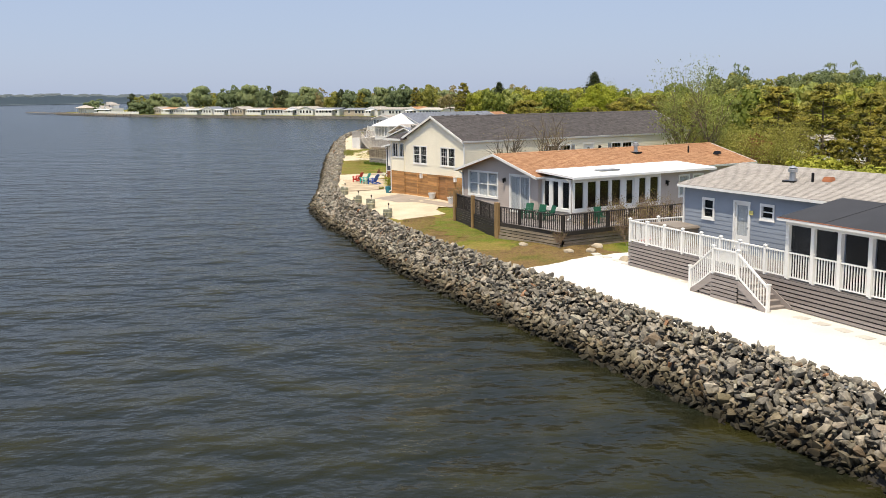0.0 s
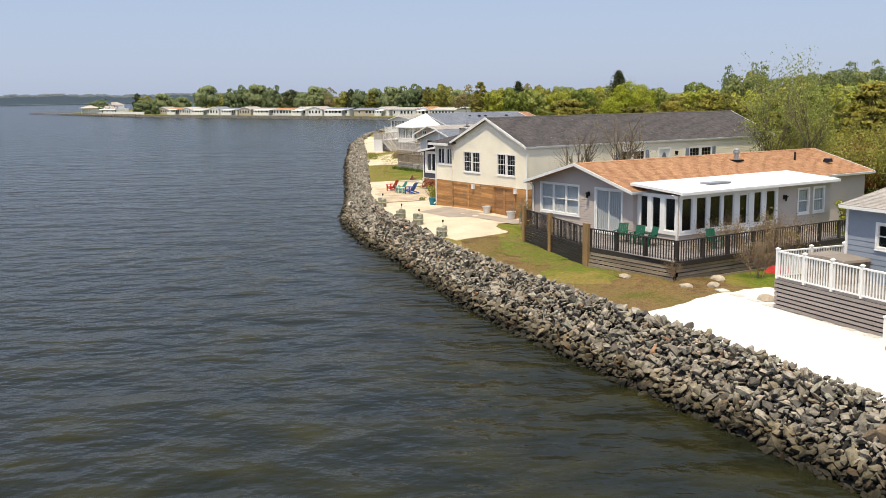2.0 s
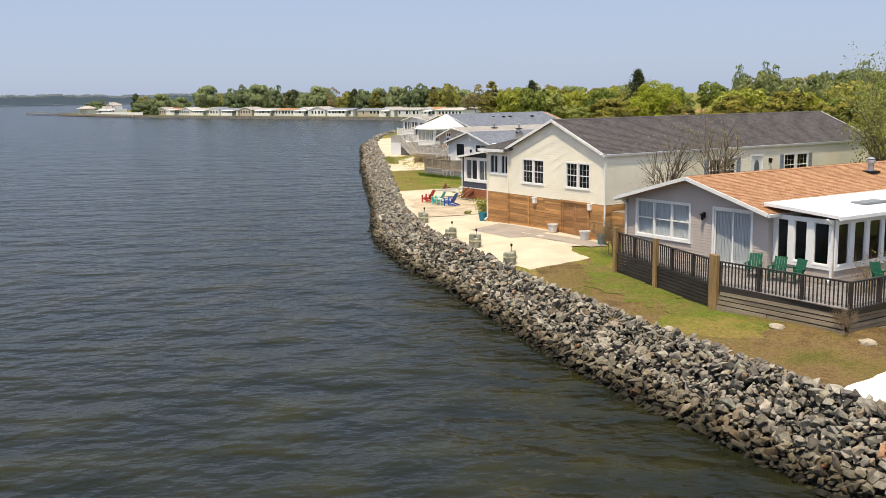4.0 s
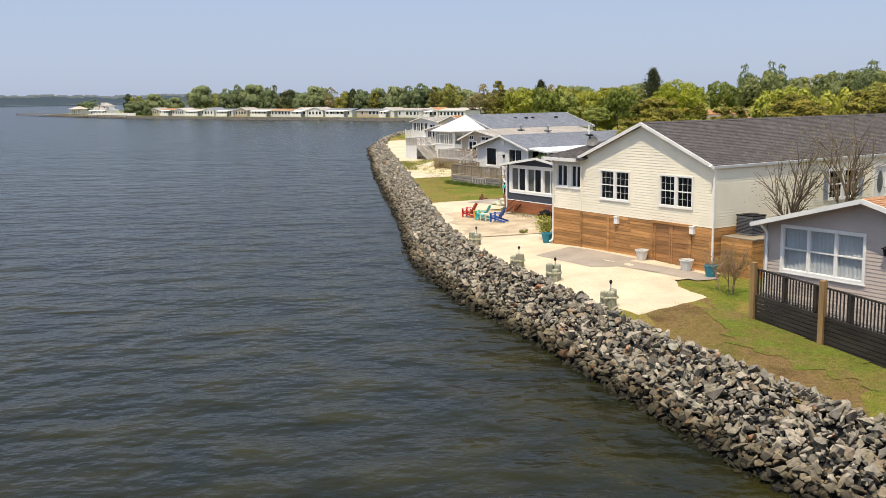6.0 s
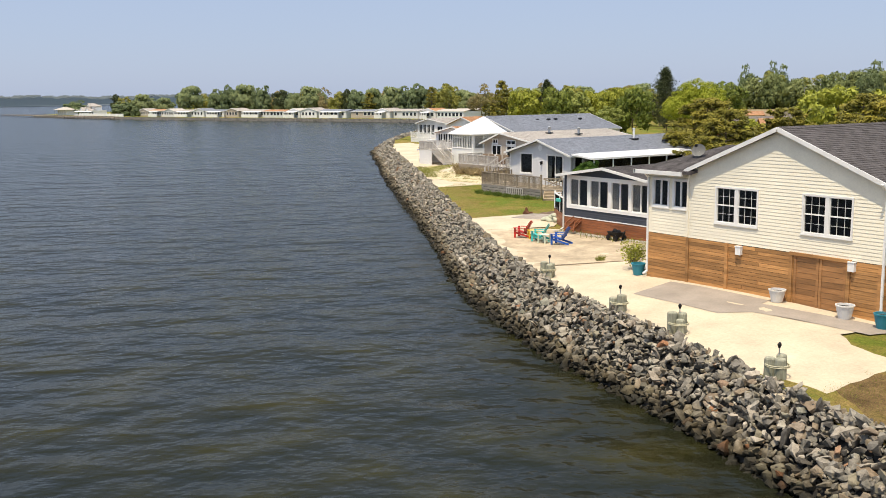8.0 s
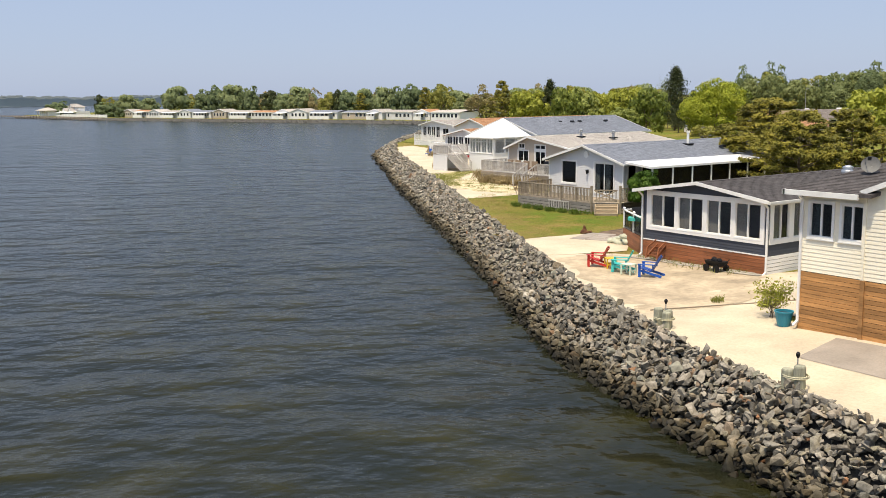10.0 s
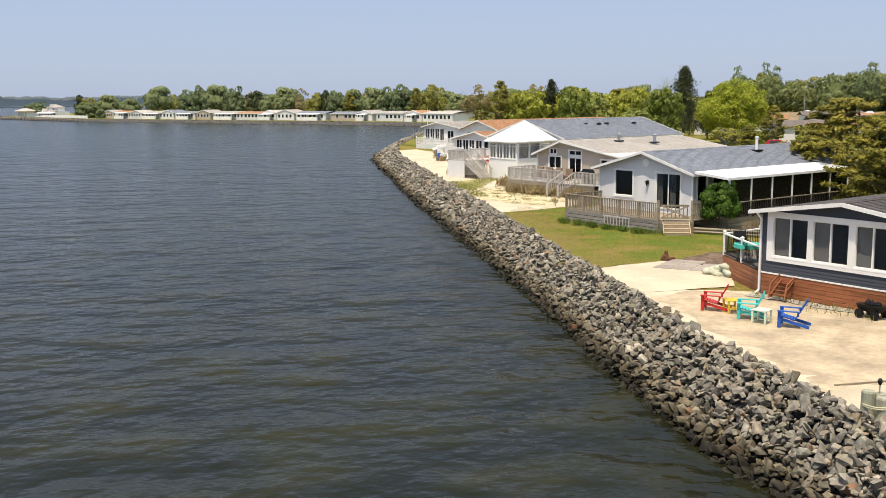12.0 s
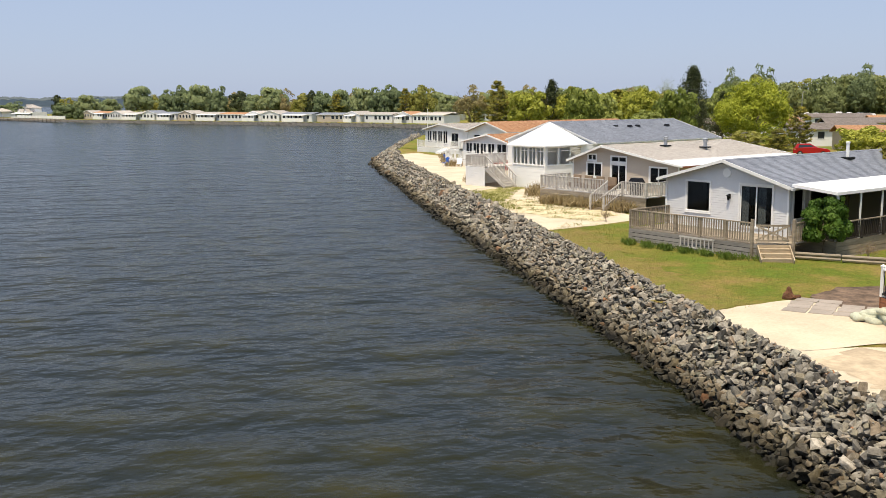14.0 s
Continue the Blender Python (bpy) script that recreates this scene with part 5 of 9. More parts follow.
window(HE, re_, 1.8, 3.0, 3.4, 4.6, 1, "fixed")
window(HE, re_, 4.2, 3.0, 5.6, 4.6, 1, "fixed")
s = Shape()
for k in range(20):
    t = 2 * math.pi * k / 20
    s.v += [front(3.9 + 0.24 * math.cos(t), 0.02, 5.28 + 0.24 * math.sin(t)), front(3.9 + 0.24 * math.cos(t), 0.06, 5.28 + 0.24 * math.sin(t))]
s.f = [(2 * k, 2 * ((k + 1) % 20), 2 * ((k + 1) % 20) + 1, 2 * k + 1) for k in range(20)] + [tuple(range(1, 40, 2))]
part("gable_vent", s, WHITE, HE, "round white gable vent")
corner_boards(HE, [(0, 0), (WE, 0)], 1.7, 4.85, TRIM)
wall_lamp(front, 4.1, 4.1, (-105.9, 62.1, 0), "white wall lamp on pale grey siding")
s = Shape()
s.slab((WE + 0.2, -0.1, 4.95), (WE + 2.6, -0.1, 4.72), (WE + 2.6, 12.0, 4.72), (WE + 0.2, 12.0, 4.95), 0.14)
part("porch_roof", s, ROOF_WHITE, HE, "flat white porch roof")
for k in range(7):
    s = Shape()
    s.box(WE + 2.42, 0.1 + k * 1.95, 2.4, WE + 2.52, 0.2 + k * 1.95, 4.6)
    part("porch_post", s, TRIM, HE)
    if k < 6:
        s = Shape()
        s.box(WE + 2.46, 0.2 + k * 1.95, 2.5, WE + 2.47, 2.05 + k * 1.95, 4.58)
        part("screen", s, SCREEN, HE, "dark insect screen")
s = Shape()
s.box(WE, 0.0, 2.3, WE + 2.6, 12.0, 2.4)
s.box(WE, 0.1, 1.6, WE + 2.5, 12.0, 2.3)
part("porch_floor", s, WEATHERED, HE)
DE = thing("timber_deck", (-105.9, 62.1, 0), "weathered timber deck with slatted railing and steps", "deck")
for k in range(22):
    y = -3.1 + 0.14 * k
    s = Shape()
    s.box(0.2, y + 0.003, 2.315, min(9.0, 7.7 + (y + 3.1) * 0.96), y + 0.136, 2.35)
    part("floor_board", s, WEATHERED, DE)
er = dict(high=0.98, cap=False, bal=0.05, gap=0.13, post=0.09)
rail_run(DE, (0.2, -3.1), (7.7, -3.1), 2.35, [1.5, 3.0, 4.5, 6.0], WEATHERED, **er)
rail_run(DE, (0.2, -3.1), (0.2, 0.0), 2.35, [1.55], WEATHERED, first=False, **er)
rail_run(DE, (9.0, -1.8), (9.0, -0.2), 2.35, [], WEATHERED, **er)
boards(DE, lambda a, d, z: (a, -3.12 - d, z), 0.15, 7.7, 1.5, 2.33, 0.2, GREYWOOD, gap=0.03, seed=31, name="skirt_board")
boards(DE, lambda a, d, z: (0.16 - d, a, z), -3.1, 0, 1.5, 2.33, 0.2, GREYWOOD, gap=0.03, seed=32, name="skirt_board")
ge = Vector((1.3, 1.3)).normalized()
boards(DE, lambda a, d, z: (7.7 + ge.x * a + ge.y * d, -3.1 + ge.y * a - ge.x * d, z), 0.0, 1.84, 1.5, 2.33, 0.2, GREYWOOD, gap=0.03, seed=34, name="skirt_board")
# added black sheet gives the skirt gaps their shade
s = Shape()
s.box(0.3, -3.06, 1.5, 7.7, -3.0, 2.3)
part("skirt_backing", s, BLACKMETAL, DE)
gate = part("gate", Shape().beam((7.82, -2.98, 2.5), (8.88, -1.92, 2.5), 0.04, 0.09), WEATHERED, DE)
part("gate_rail", Shape().beam((7.82, -2.98, 3.2), (8.88, -1.92, 3.2), 0.04, 0.09), WEATHERED, gate)
part("gate_brace", Shape().beam((7.82, -3.0, 2.52), (8.88, -1.94, 3.2), 0.025, 0.08), WEATHERED, gate)
part("gate_brace", Shape().beam((7.82, -3.02, 3.2), (8.88, -1.96, 2.52), 0.025, 0.08), WEATHERED, gate)
for k in range(7):
    t = (k + 0.5) / 7
    part("gate_slat", Shape().box(-0.02, -0.02, 2.5, 0.02, 0.02, 3.2), WEATHERED, gate, "", (7.82 + 1.06 * t, -2.96 + 1.06 * t, 0))
for x, y in ((7.72, -3.14), (9.04, -1.82)):
    s = Shape()
    s.box(x - 0.06, y - 0.06, 1.5, x + 0.06, y + 0.06, 3.5)
    part("post", s, WEATHERED, DE)
ES = thing("deck_steps", pose(-97.47, 59.62, 0, 0, 0, 45), "pale wooden steps at the corner of the timber deck", "steps")
flight(ES, -0.72, 0.72, 0.0, -1.2, 2.35, 1.62, STEPWOOD, n=4)
# rail and skirt of the screened porch
rail_run(DE, (WE + 2.62, 0.2), (WE + 2.62, 12.0), 2.4, [1.95 * k for k in range(1, 6)], DARKWOOD, WEATHERED, high=0.92, cap=False, bal=0.04, gap=0.16, post=0.09)
boards(DE, lambda a, d, z: (WE + 2.56 + d, a, z), 0.0, 12.0, 1.5, 2.36, 0.2, WEATHERED, gap=0.03, seed=33, name="skirt_board")

# ---- further houses along the beach ----
def plain_house(name, base, w, l, eave, apex, wall, roof, label, ridge=None, fronts=(), rights=(), foot=1.5, fascia=None, over=0.4, course=0.16, turn=0.0):
    """A gabled house that stands end-on to the water: fronts and rights list (kind, a0, z0, a1, z1, units)."""
    h = thing(name, pose(*base, 0, 0, 0, turn), label, "house")
    ridge = w / 2 if ridge is None else ridge
    rm = right_of(w)
    part("wall", lap_wall(front, 0, w, foot, eave, [f[1:5] for f in fronts], gable=(ridge, apex - 0.08), course=course), wall, h)
    part("wall", lap_wall(rm, 0, l, foot, eave, [f[1:5] for f in rights], course=course), wall, h)
    part("wall", lap_wall(left_side, 0, l, foot, eave, course=0.3), wall, h)
    part("wall", lap_wall(back_of(l), 0, w, foot, eave, gable=(ridge, apex - 0.08), course=0.3), wall, h)
    shell(h, 0, 0, w, l, 2.4, eave - 0.1)
    gable_roof(h, w, l, eave + 0.05, apex, roof, 0.35, over, ridge=ridge, fascia=fascia)
    for mp, items in ((front, fronts), (rm, rights)):
        for kind, a0, z0, a1, z1, n in items:
            if kind in ("slider_door",):
                door(h, mp, a0, z0, a1, z1, "slider")
            elif kind == "door":
                door(h, mp, a0, z0, a1, z1, "storm")
            else:
                window(h, mp, a0, z0, a1, z1, n, kind, trim=0.08)
    corner_boards(h, [(0, 0), (w, 0)], foot, eave, TRIM)
    return h


def slanted_rail(deck, x, y0, y1, z0, z1, high, mat, n):
    """The rail of a flight that falls from y0 to y1: hand rail, foot rail, balusters."""
    for nm, up, w in (("stair_rail", high, 0.09), ("bottom_rail", 0.12, 0.06)):
        s = Shape()
        s.beam((x, y0, z0 + up), (x, y1, z1 + up), 0.055, w)
        part(nm, s, mat, deck)
    me = Shape().box(-0.02, -0.02, 0.1, 0.02, 0.02, high).mesh("baluster")
    me.materials.append(mat)
    for k in range(n):
        t = (k + 0.5) / n
        part("baluster", me, None, deck, at=(x, y0 + (y1 - y0) * t, z0 + (z1 - z0) * t))


HF = plain_house("tan_house", (-123.5, 72.5), 9.9, 14.0, 4.62, 5.72, TAN, ROOF_BEIGE, "tan sided house with beige shingle roof and white trim", ridge=3.1,
                 fronts=[("slider", 1.4, 3.45, 2.85, 4.4, 1), ("slider", 1.5, 4.62, 2.3, 5.02, 1), ("slider_door", 3.8, 2.6, 5.2, 4.4, 1), ("slider", 3.8, 4.6, 5.2, 4.95, 1), ("slider", 7.4, 3.3, 8.9, 4.35, 1)],
                 rights=[("hung", 4, 3.2, 5.2, 4.4, 1), ("hung", 7.4, 3.2, 8.6, 4.4, 1)])
s = Shape()
s.slab((8.2, -0.5, 4.93), (10.6, -0.5, 4.62), (10.6, 13.8, 4.62), (8.2, 13.8, 4.93), 0.12)
part("porch_roof", s, ROOF_WHITE, HF, "white flat roof strip with dark red edge")
s = Shape()
s.box(10.6, -0.5, 4.47, 10.64, 13.8, 4.6)
part("fascia", s, REDWOOD, HF, "dark red fascia")
DF = thing("timber_deck", (-123.5, 72.5, 0), "grey weathered deck with pale slatted rail", "deck")
PALEWOOD = stuff_mat("silvery_deck_wood", (0.56, 0.53, 0.49), 0.8, 0.12, 1.0, 7.0, (0.6, 0.6, 4.0), 0.35, per_piece=0.2)
deck_floor(DF, -0.3, -3.0, 9.7, -0.03, 2.6, PALEWOOD)
rail_run(DF, (-0.3, -3.0), (6.2, -3.0), 2.6, [1.6, 3.25, 4.9], PALEWOOD, high=0.98, cap=False, bal=0.05, gap=0.14, post=0.1)
rail_run(DF, (-0.3, -3.0), (-0.3, -0.1), 2.6, [1.5], PALEWOOD, high=0.98, cap=False, bal=0.05, gap=0.14, post=0.1, first=False)
rail_run(DF, (7.6, -3.0), (9.7, -3.0), 2.6, [], PALEWOOD, high=0.98, cap=False, bal=0.05, gap=0.14, post=0.1)
rail_run(DF, (9.7, -3.0), (9.7, -0.1), 2.6, [1.5], PALEWOOD, high=0.98, cap=False, bal=0.05, gap=0.14, post=0.1, first=False)
boards(DF, lambda a, d, z: (a, -3.02 - d, z), -0.35, 9.75, 1.45, 2.58, 0.28, WEATHERED, gap=0.02, seed=41, name="skirt_board")
flight(DF, 6.3, 7.5, -3.02, -4.7, 2.6, 1.65, WEATHERED, n=5)
for x in (6.3, 7.5):
    s = Shape()
    s.box(x - 0.05, -4.7, 1.5, x + 0.05, -4.6, 2.65)
    part("post", s, PALEWOOD, DF)
    slanted_rail(DF, x, -3.0, -4.65, 2.65, 1.8, 0.85, PALEWOOD, 9)

plain_house("white_house", (-141.4, 81.7), 11.0, 17.0, 5.35, 7.0, WHITESIDE, ROOF_BLUE, "white house with blue-grey shingle roof", ridge=5.5, rights=[("hung", 3, 3.4, 4.3, 4.8, 1), ("hung", 8, 3.4, 9.3, 4.8, 1), ("hung", 13, 3.4, 14.3, 4.8, 1)], over=0.05)
SG = thing("sunroom", (-134.4, 76.0, 0), "white glazed sunroom under a white hipped canopy roof", "sunroom")
gw = [(0.15 + 0.97 * k, 3.62, 0.15 + 0.97 * k + 0.86, 5.05) for k in range(4)]
gs = [(0.25 + 1.36 * k, 3.62, 0.25 + 1.36 * k + 1.25, 5.05) for k in range(3)]
part("wall", lap_wall(front, 0, 4.05, 1.5, 5.2, gw, course=0.3, th=0.01), WHITE, SG)
part("wall", lap_wall(right_of(4.05), 0, 6.2, 1.5, 5.2, gs, course=0.3, th=0.01), WHITE, SG)
part("wall", lap_wall(left_side, 0, 6.2, 1.5, 5.2, course=0.3), WHITE, SG)
for mp, hs in ((front, gw), (right_of(4.05), gs)):
    for h in hs:
        window(SG, mp, *h, 1, "slider" if mp is front else "fixed", trim=0.04, mat=WHITE, glass=CLEAR)
        s = Shape()
        bar(s, mp, h[0], 4.74, h[2], 4.79, -0.03, 0.02)
        part("transom_bar", s, WHITE, SG)
s = Shape()
ap, c1, c2, c3, c4 = (-1.3, 5.6, 6.98), (-0.35, -0.35, 5.22), (4.4, -0.35, 5.22), (4.4, 4.75, 5.26), (-1.9, 6.0, 5.3)
for a, b, c in ((c1, c2, ap), (c2, c3, ap), (c4, c1, ap)):
    s.slab(a, b, c, c, 0.1)
part("canopy_roof", s, ROOF_WHITE, SG, "white hipped canopy roof")
s = Shape()
s.box(0.2, 0.2, 2.3, 3.9, 6.0, 2.4)
part("floor", s, INSIDE, SG)
ST = thing("entry_stairs", (-137.4, 75.6, 0), "grey-white entry stairs with slatted rail", "stairs")
deck_floor(ST, -1.1, -1.4, 1.5, 3.2, 3.3, PALEWOOD)
flight(ST, -1.35, -0.1, 1.5, 4.1, 3.3, 1.65, PALEWOOD, n=9, axis="x")
for y in (-1.35, -0.1):
    for nm, up, w in (("stair_rail", 0.9, 0.09), ("bottom_rail", 0.12, 0.06)):
        part(nm, Shape().beam((1.5, y, 3.35 + up), (4.1, y, 1.7 + up), 0.055, w), PALEWOOD, ST)
    for k in range(13):
        t = (k + 0.5) / 13
        part("baluster", Shape().box(-0.02, -0.02, 0.1, 0.02, 0.02, 0.9), PALEWOOD, ST, "", (1.5 + 2.6 * t, y, 3.35 - 1.65 * t))
rail_run(ST, (-1.1, -1.35), (1.5, -1.35), 3.3, [1.3], PALEWOOD, high=0.95, cap=False, bal=0.05, gap=0.13)
rail_run(ST, (-1.1, -1.35), (-1.1, 3.2), 3.3, [2.2], PALEWOOD, high=0.95, cap=False, bal=0.05, gap=0.13, first=False)
boards(ST, lambda a, d, z: (a, -1.4 - d, z), -1.1, 1.5, 1.5, 3.25, 0.2, WHITESIDE, seed=44, name="skirt_board")
boards(ST, lambda a, d, z: (-1.12 - d, a, z), -1.4, 3.2, 1.5, 3.25, 0.2, WHITESIDE, seed=46, name="skirt_board")

plain_house("cottage", (-160.6, 91.5), 8.2, 16.0, 4.25, 5.15, PALEGREY, ROOF_TERRA, "grey-white cottage with brown-orange shingle roof", ridge=4.6,
                 fronts=[("slider", 0.5, 2.9, 1.6, 4.1, 1), ("slider", 1.8, 2.9, 2.9, 4.1, 1), ("slider", 3.1, 2.9, 4.1, 4.1, 1), ("slider", 4.4, 2.9, 5.6, 4.1, 1), ("slider", 6.0, 2.9, 7.6, 4.1, 1)])
plain_house("beach_house", (-186.3, 105.0), 9.6, 17.0, 4.85, 5.62, WHITESIDE, ROOF_BEIGE, "white beach house with a band of tall windows", ridge=3.6,
                 fronts=[("slider", 0.4 + 1.25 * k, 2.9, 1.4 + 1.25 * k, 4.6, 1) for k in range(4)] + [("slider_door", 6.0, 2.5, 7.6, 4.4, 1)], rights=[("hung", 3, 3, 4.2, 4.3, 1)])
plain_house("terracotta_house", (-174.0, 103.0), 8.0, 24.0, 4.9, 6.1, WHITESIDE, ROOF_TERRA, "white house with long terracotta shingle roof", fronts=[("hung", 1.2, 3.1, 2.6, 4.4, 1), ("hung", 5.2, 3.1, 6.6, 4.4, 1)])
for bx, by, x1, dp, lab in ((-186.6, 105.0, 9.8, 1.3, "white railed deck of the beach house"), (-160.8, 91.5, 8.4, 2.4, "white railed deck with stairs")):
    d_ = thing("deck", (bx, by, 0), lab, "deck")
    deck_floor(d_, 0, -dp, x1, -0.03, 2.35, PALEWOOD, wide=0.3)
    rail_run(d_, (0, -dp), (x1 * 0.62, -dp), 2.35, [x1 * 0.2, x1 * 0.41], WHITE, high=0.95, cap=False, bal=0.06, gap=0.2)
    rail_run(d_, (x1 * 0.8, -dp), (x1, -dp), 2.35, [], WHITE, high=0.95, cap=False, bal=0.06, gap=0.2)
    rail_run(d_, (x1, -dp), (x1, 0), 2.35, [], WHITE, high=0.95, cap=False, bal=0.06, gap=0.2, first=False)
    boards(d_, lambda a, d, z, dp=dp: (a, -dp - 0.02 - d, z), 0, x1, 1.45, 2.33, 0.3, WHITESIDE, seed=45, name="skirt_board")
    flight(d_, x1 * 0.64, x1 * 0.78, -dp - 0.02, -dp - 1.5, 2.35, 1.65, WHITESIDE, n=4)

# ---- far shore: low seawall, mobile homes, pier ----
FAR = [(-240, 143), (-262, 166), (-290, 190), (-318, 205), (-345, 202.5), (-378, 197), (-414, 184), (-490, 163), (-530, 154), (-600, 147), (-660, 143), (-668, 152)]
sw_ = Shape()
rnd = random.Random(15)
cols = []
for (x0, y0), (x1, y1) in zip(FAR, FAR[1:]):
    d = Vector((x1 - x0, y1 - y0, 0)).normalized()
    n_ = Vector((d.y, -d.x, 0))
    n_ = -n_ if n_.y > 0 else n_
    m = int(math.dist((x0, y0), (x1, y1)) / 0.9)
    for k in range(m):
        p = Vector((x0, y0, 0)).lerp(Vector((x1, y1, 0)), k / m)
        cols.append([p + n_ * (o + rnd.uniform(-0.35, 0.35)) + Vector((0, 0, z + rnd.uniform(-0.22, 0.22))) for o, z in ((2.6, -0.6), (1.9, 0.0), (1.3, 0.45), (0.7, 0.85), (0.0, 1.15), (-0.8, 1.0))])
for c_ in cols:
    sw_.v += [tuple(q) for q in c_]
sw_.f = [(6 * k + j, 6 * k + 6 + j, 6 * k + 7 + j, 6 * k + 1 + j) for k in range(len(cols) - 1) for j in range(5)]
tagged(link("far_seawall", sw_, stuff_mat("dark_shore_stone", (0.10, 0.095, 0.085), 0.9, 0.25, 1.2, 5, relief=0.8, depth=0.15), None), "low stone seawall along the far shore", "seawall", kind="structure")


def mobile_home(x, y, turn, w, wall, roof, label, awning=True, seed=0, gable=False):
    """A low long home seen across the water: walls, shallow roof, windows, a lean-to porch."""
    rnd = random.Random(seed)
    h = thing("mobile_home", pose(x, y, -0.5, 0, 0, turn), label, "house", "homes across the water")
    l, e = 7.5, 4.25 + rnd.uniform(-0.1, 0.25)
    s = Shape()
    s.box(0, 0, 1.5, w, l, e)
    part("wall", s, wall, h)
    if gable:
        m = w / 2
        for p, q in ((-0.4, m), (w + 0.4, m)):
            s = Shape()
            s.slab((p, -0.2, e), (q, -0.2, e + 1.3), (q, l + 0.2, e + 1.3), (p, l + 0.2, e), 0.16)
            part("roof", s, roof, h)
            s = Shape()
            s.beam((p, -0.22, e - 0.08), (q, -0.22, e + 1.22), 0.06, 0.24)
            part("rake_board", s, TRIM, h)
        s = Shape()
        s.v, s.f = [(0, 0, e - 0.05), (w, 0, e - 0.05), (m, 0, e + 1.18), (0, 0.1, e - 0.05), (w, 0.1, e - 0.05), (m, 0.1, e + 1.18)], [(0, 1, 2), (5, 4, 3), (0, 2, 5, 3), (1, 4, 5, 2)]
        part("gable", s, wall, h)
    else:
        for y0, y1 in ((-0.2, l / 2), (l + 0.2, l / 2)):
            s = Shape()
            s.slab((-0.4, y0, e), (w + 0.4, y0, e), (w + 0.4, y1, e + 0.7), (-0.4, y1, e + 0.7), 0.14)
            part("roof", s, roof, h)
        s = Shape()
        s.box(-0.42, -0.26, e - 0.2, w + 0.42, -0.19, e - 0.01)
        part("fascia", s, TRIM, h)
    n = int(w / 2.1)
    for k in range(n):
        if rnd.random() < 0.14:
            continue
        a = 0.5 + (w - 1.0) * (k + 0.12) / n
        wd = (w - 1.0) / n * rnd.uniform(0.45, 0.7)
        s = Shape()
        ring(s, front, a - 0.1, 2.55, a + wd + 0.1, 3.95, 0.1, 0.0, 0.05)
        wi = part("window", s, TRIM, h)
        s = Shape()
        bar(s, front, a, 2.65, a + wd, 3.85, 0.004, 0.02)
        part("pane", s, stuff_mat_glass, wi)
    if awning:
        p0, p1 = rnd.uniform(0.0, 0.3) * w, rnd.uniform(0.7, 1.0) * w
        s = Shape()
        s.slab((p0, -2.6, e - 0.35), (p1, -2.6, e - 0.35), (p1, 0, e - 0.02), (p0, 0, e - 0.02), 0.15)
        part("porch_roof", s, ROOF_WHITE, h)
        s = Shape()
        s.box(p0, -2.5, 1.5, p1, -2.45, 2.95)
        part("porch_rail", s, WHITE, h)
        for k in range(5):
            s = Shape()
            px = p0 + 0.1 + (p1 - p0 - 0.2) * k / 4
            s.box(px - 0.07, -2.5, 1.5, px + 0.07, -2.4, e - 0.4)
            part("porch_post", s, WHITE, h)
    return h


stuff_mat_glass = stuff_mat("dark_far_glass", (0.03, 0.035, 0.04), 0.08, 0.1, 1, 5, relief=0, spec=0.6)
far_walls = [WHITESIDE, WHITESIDE, PALEGREY, WHITESIDE, TAN, WHITESIDE]
far_roofs = [ROOF_BEIGE, ROOF_BLUE, ROOF_GREY, ROOF_TERRA, ROOF_GREY, ROOF_BLUE, ROOF_GREY]
rnd = random.Random(5)


def far_at(t):
    """A place on the far shore, t from 0 (near end) to 1 (far end), and the shore's turn."""
    pts = [(-322, 208), (-345, 205.5), (-378, 200), (-414, 187.5), (-490, 166.5), (-515, 160), (-545, 153.5)]
    ls = [math.dist(a, b) for a, b in zip(pts, pts[1:])]
    u = t * sum(ls)
    for (a, b), l in zip(zip(pts, pts[1:]), ls):
        if u <= l:
            break
        u -= l
    k = min(1, u / l)
    return a[0] + (b[0] - a[0]) * k, a[1] + (b[1] - a[1]) * k, math.degrees(math.atan2(a[1] - b[1], a[0] - b[0]))


FAR_LENGTH = 231.0
widths = [15, 8, 14, 8.5, 13, 15, 9, 8, 14, 15, 9, 13, 8, 14, 8.5, 14, 9]
run = 4.0
for k, w in enumerate(widths):
    x, y, tr = far_at(min(1.0, (run + w) / FAR_LENGTH))
    run += w + rnd.uniform(0.6, 1.6)
    wall = far_walls[k % 6]
    mobile_home(x, y + 6.5 + rnd.uniform(-0.6, 1.2), tr, w, wall, far_roofs[(k * 3) % 7], "white home with porch along the far shore" if wall is WHITESIDE else "pale home with porch along the far shore", k % 2 == 1, seed=k, gable=w < 10)
for k in range(7):
    x, y, tr = far_at((k + 0.4) / 7)
    mobile_home(x + rnd.uniform(-4, 4), y + 26 + rnd.uniform(0, 8), tr, rnd.uniform(12, 16), far_walls[(k + 2) % 6], (ROOF_BEIGE, ROOF_GREY, ROOF_BLUE)[k % 3], "mobile home in a second row behind the far shore", awning=False, seed=40 + k)
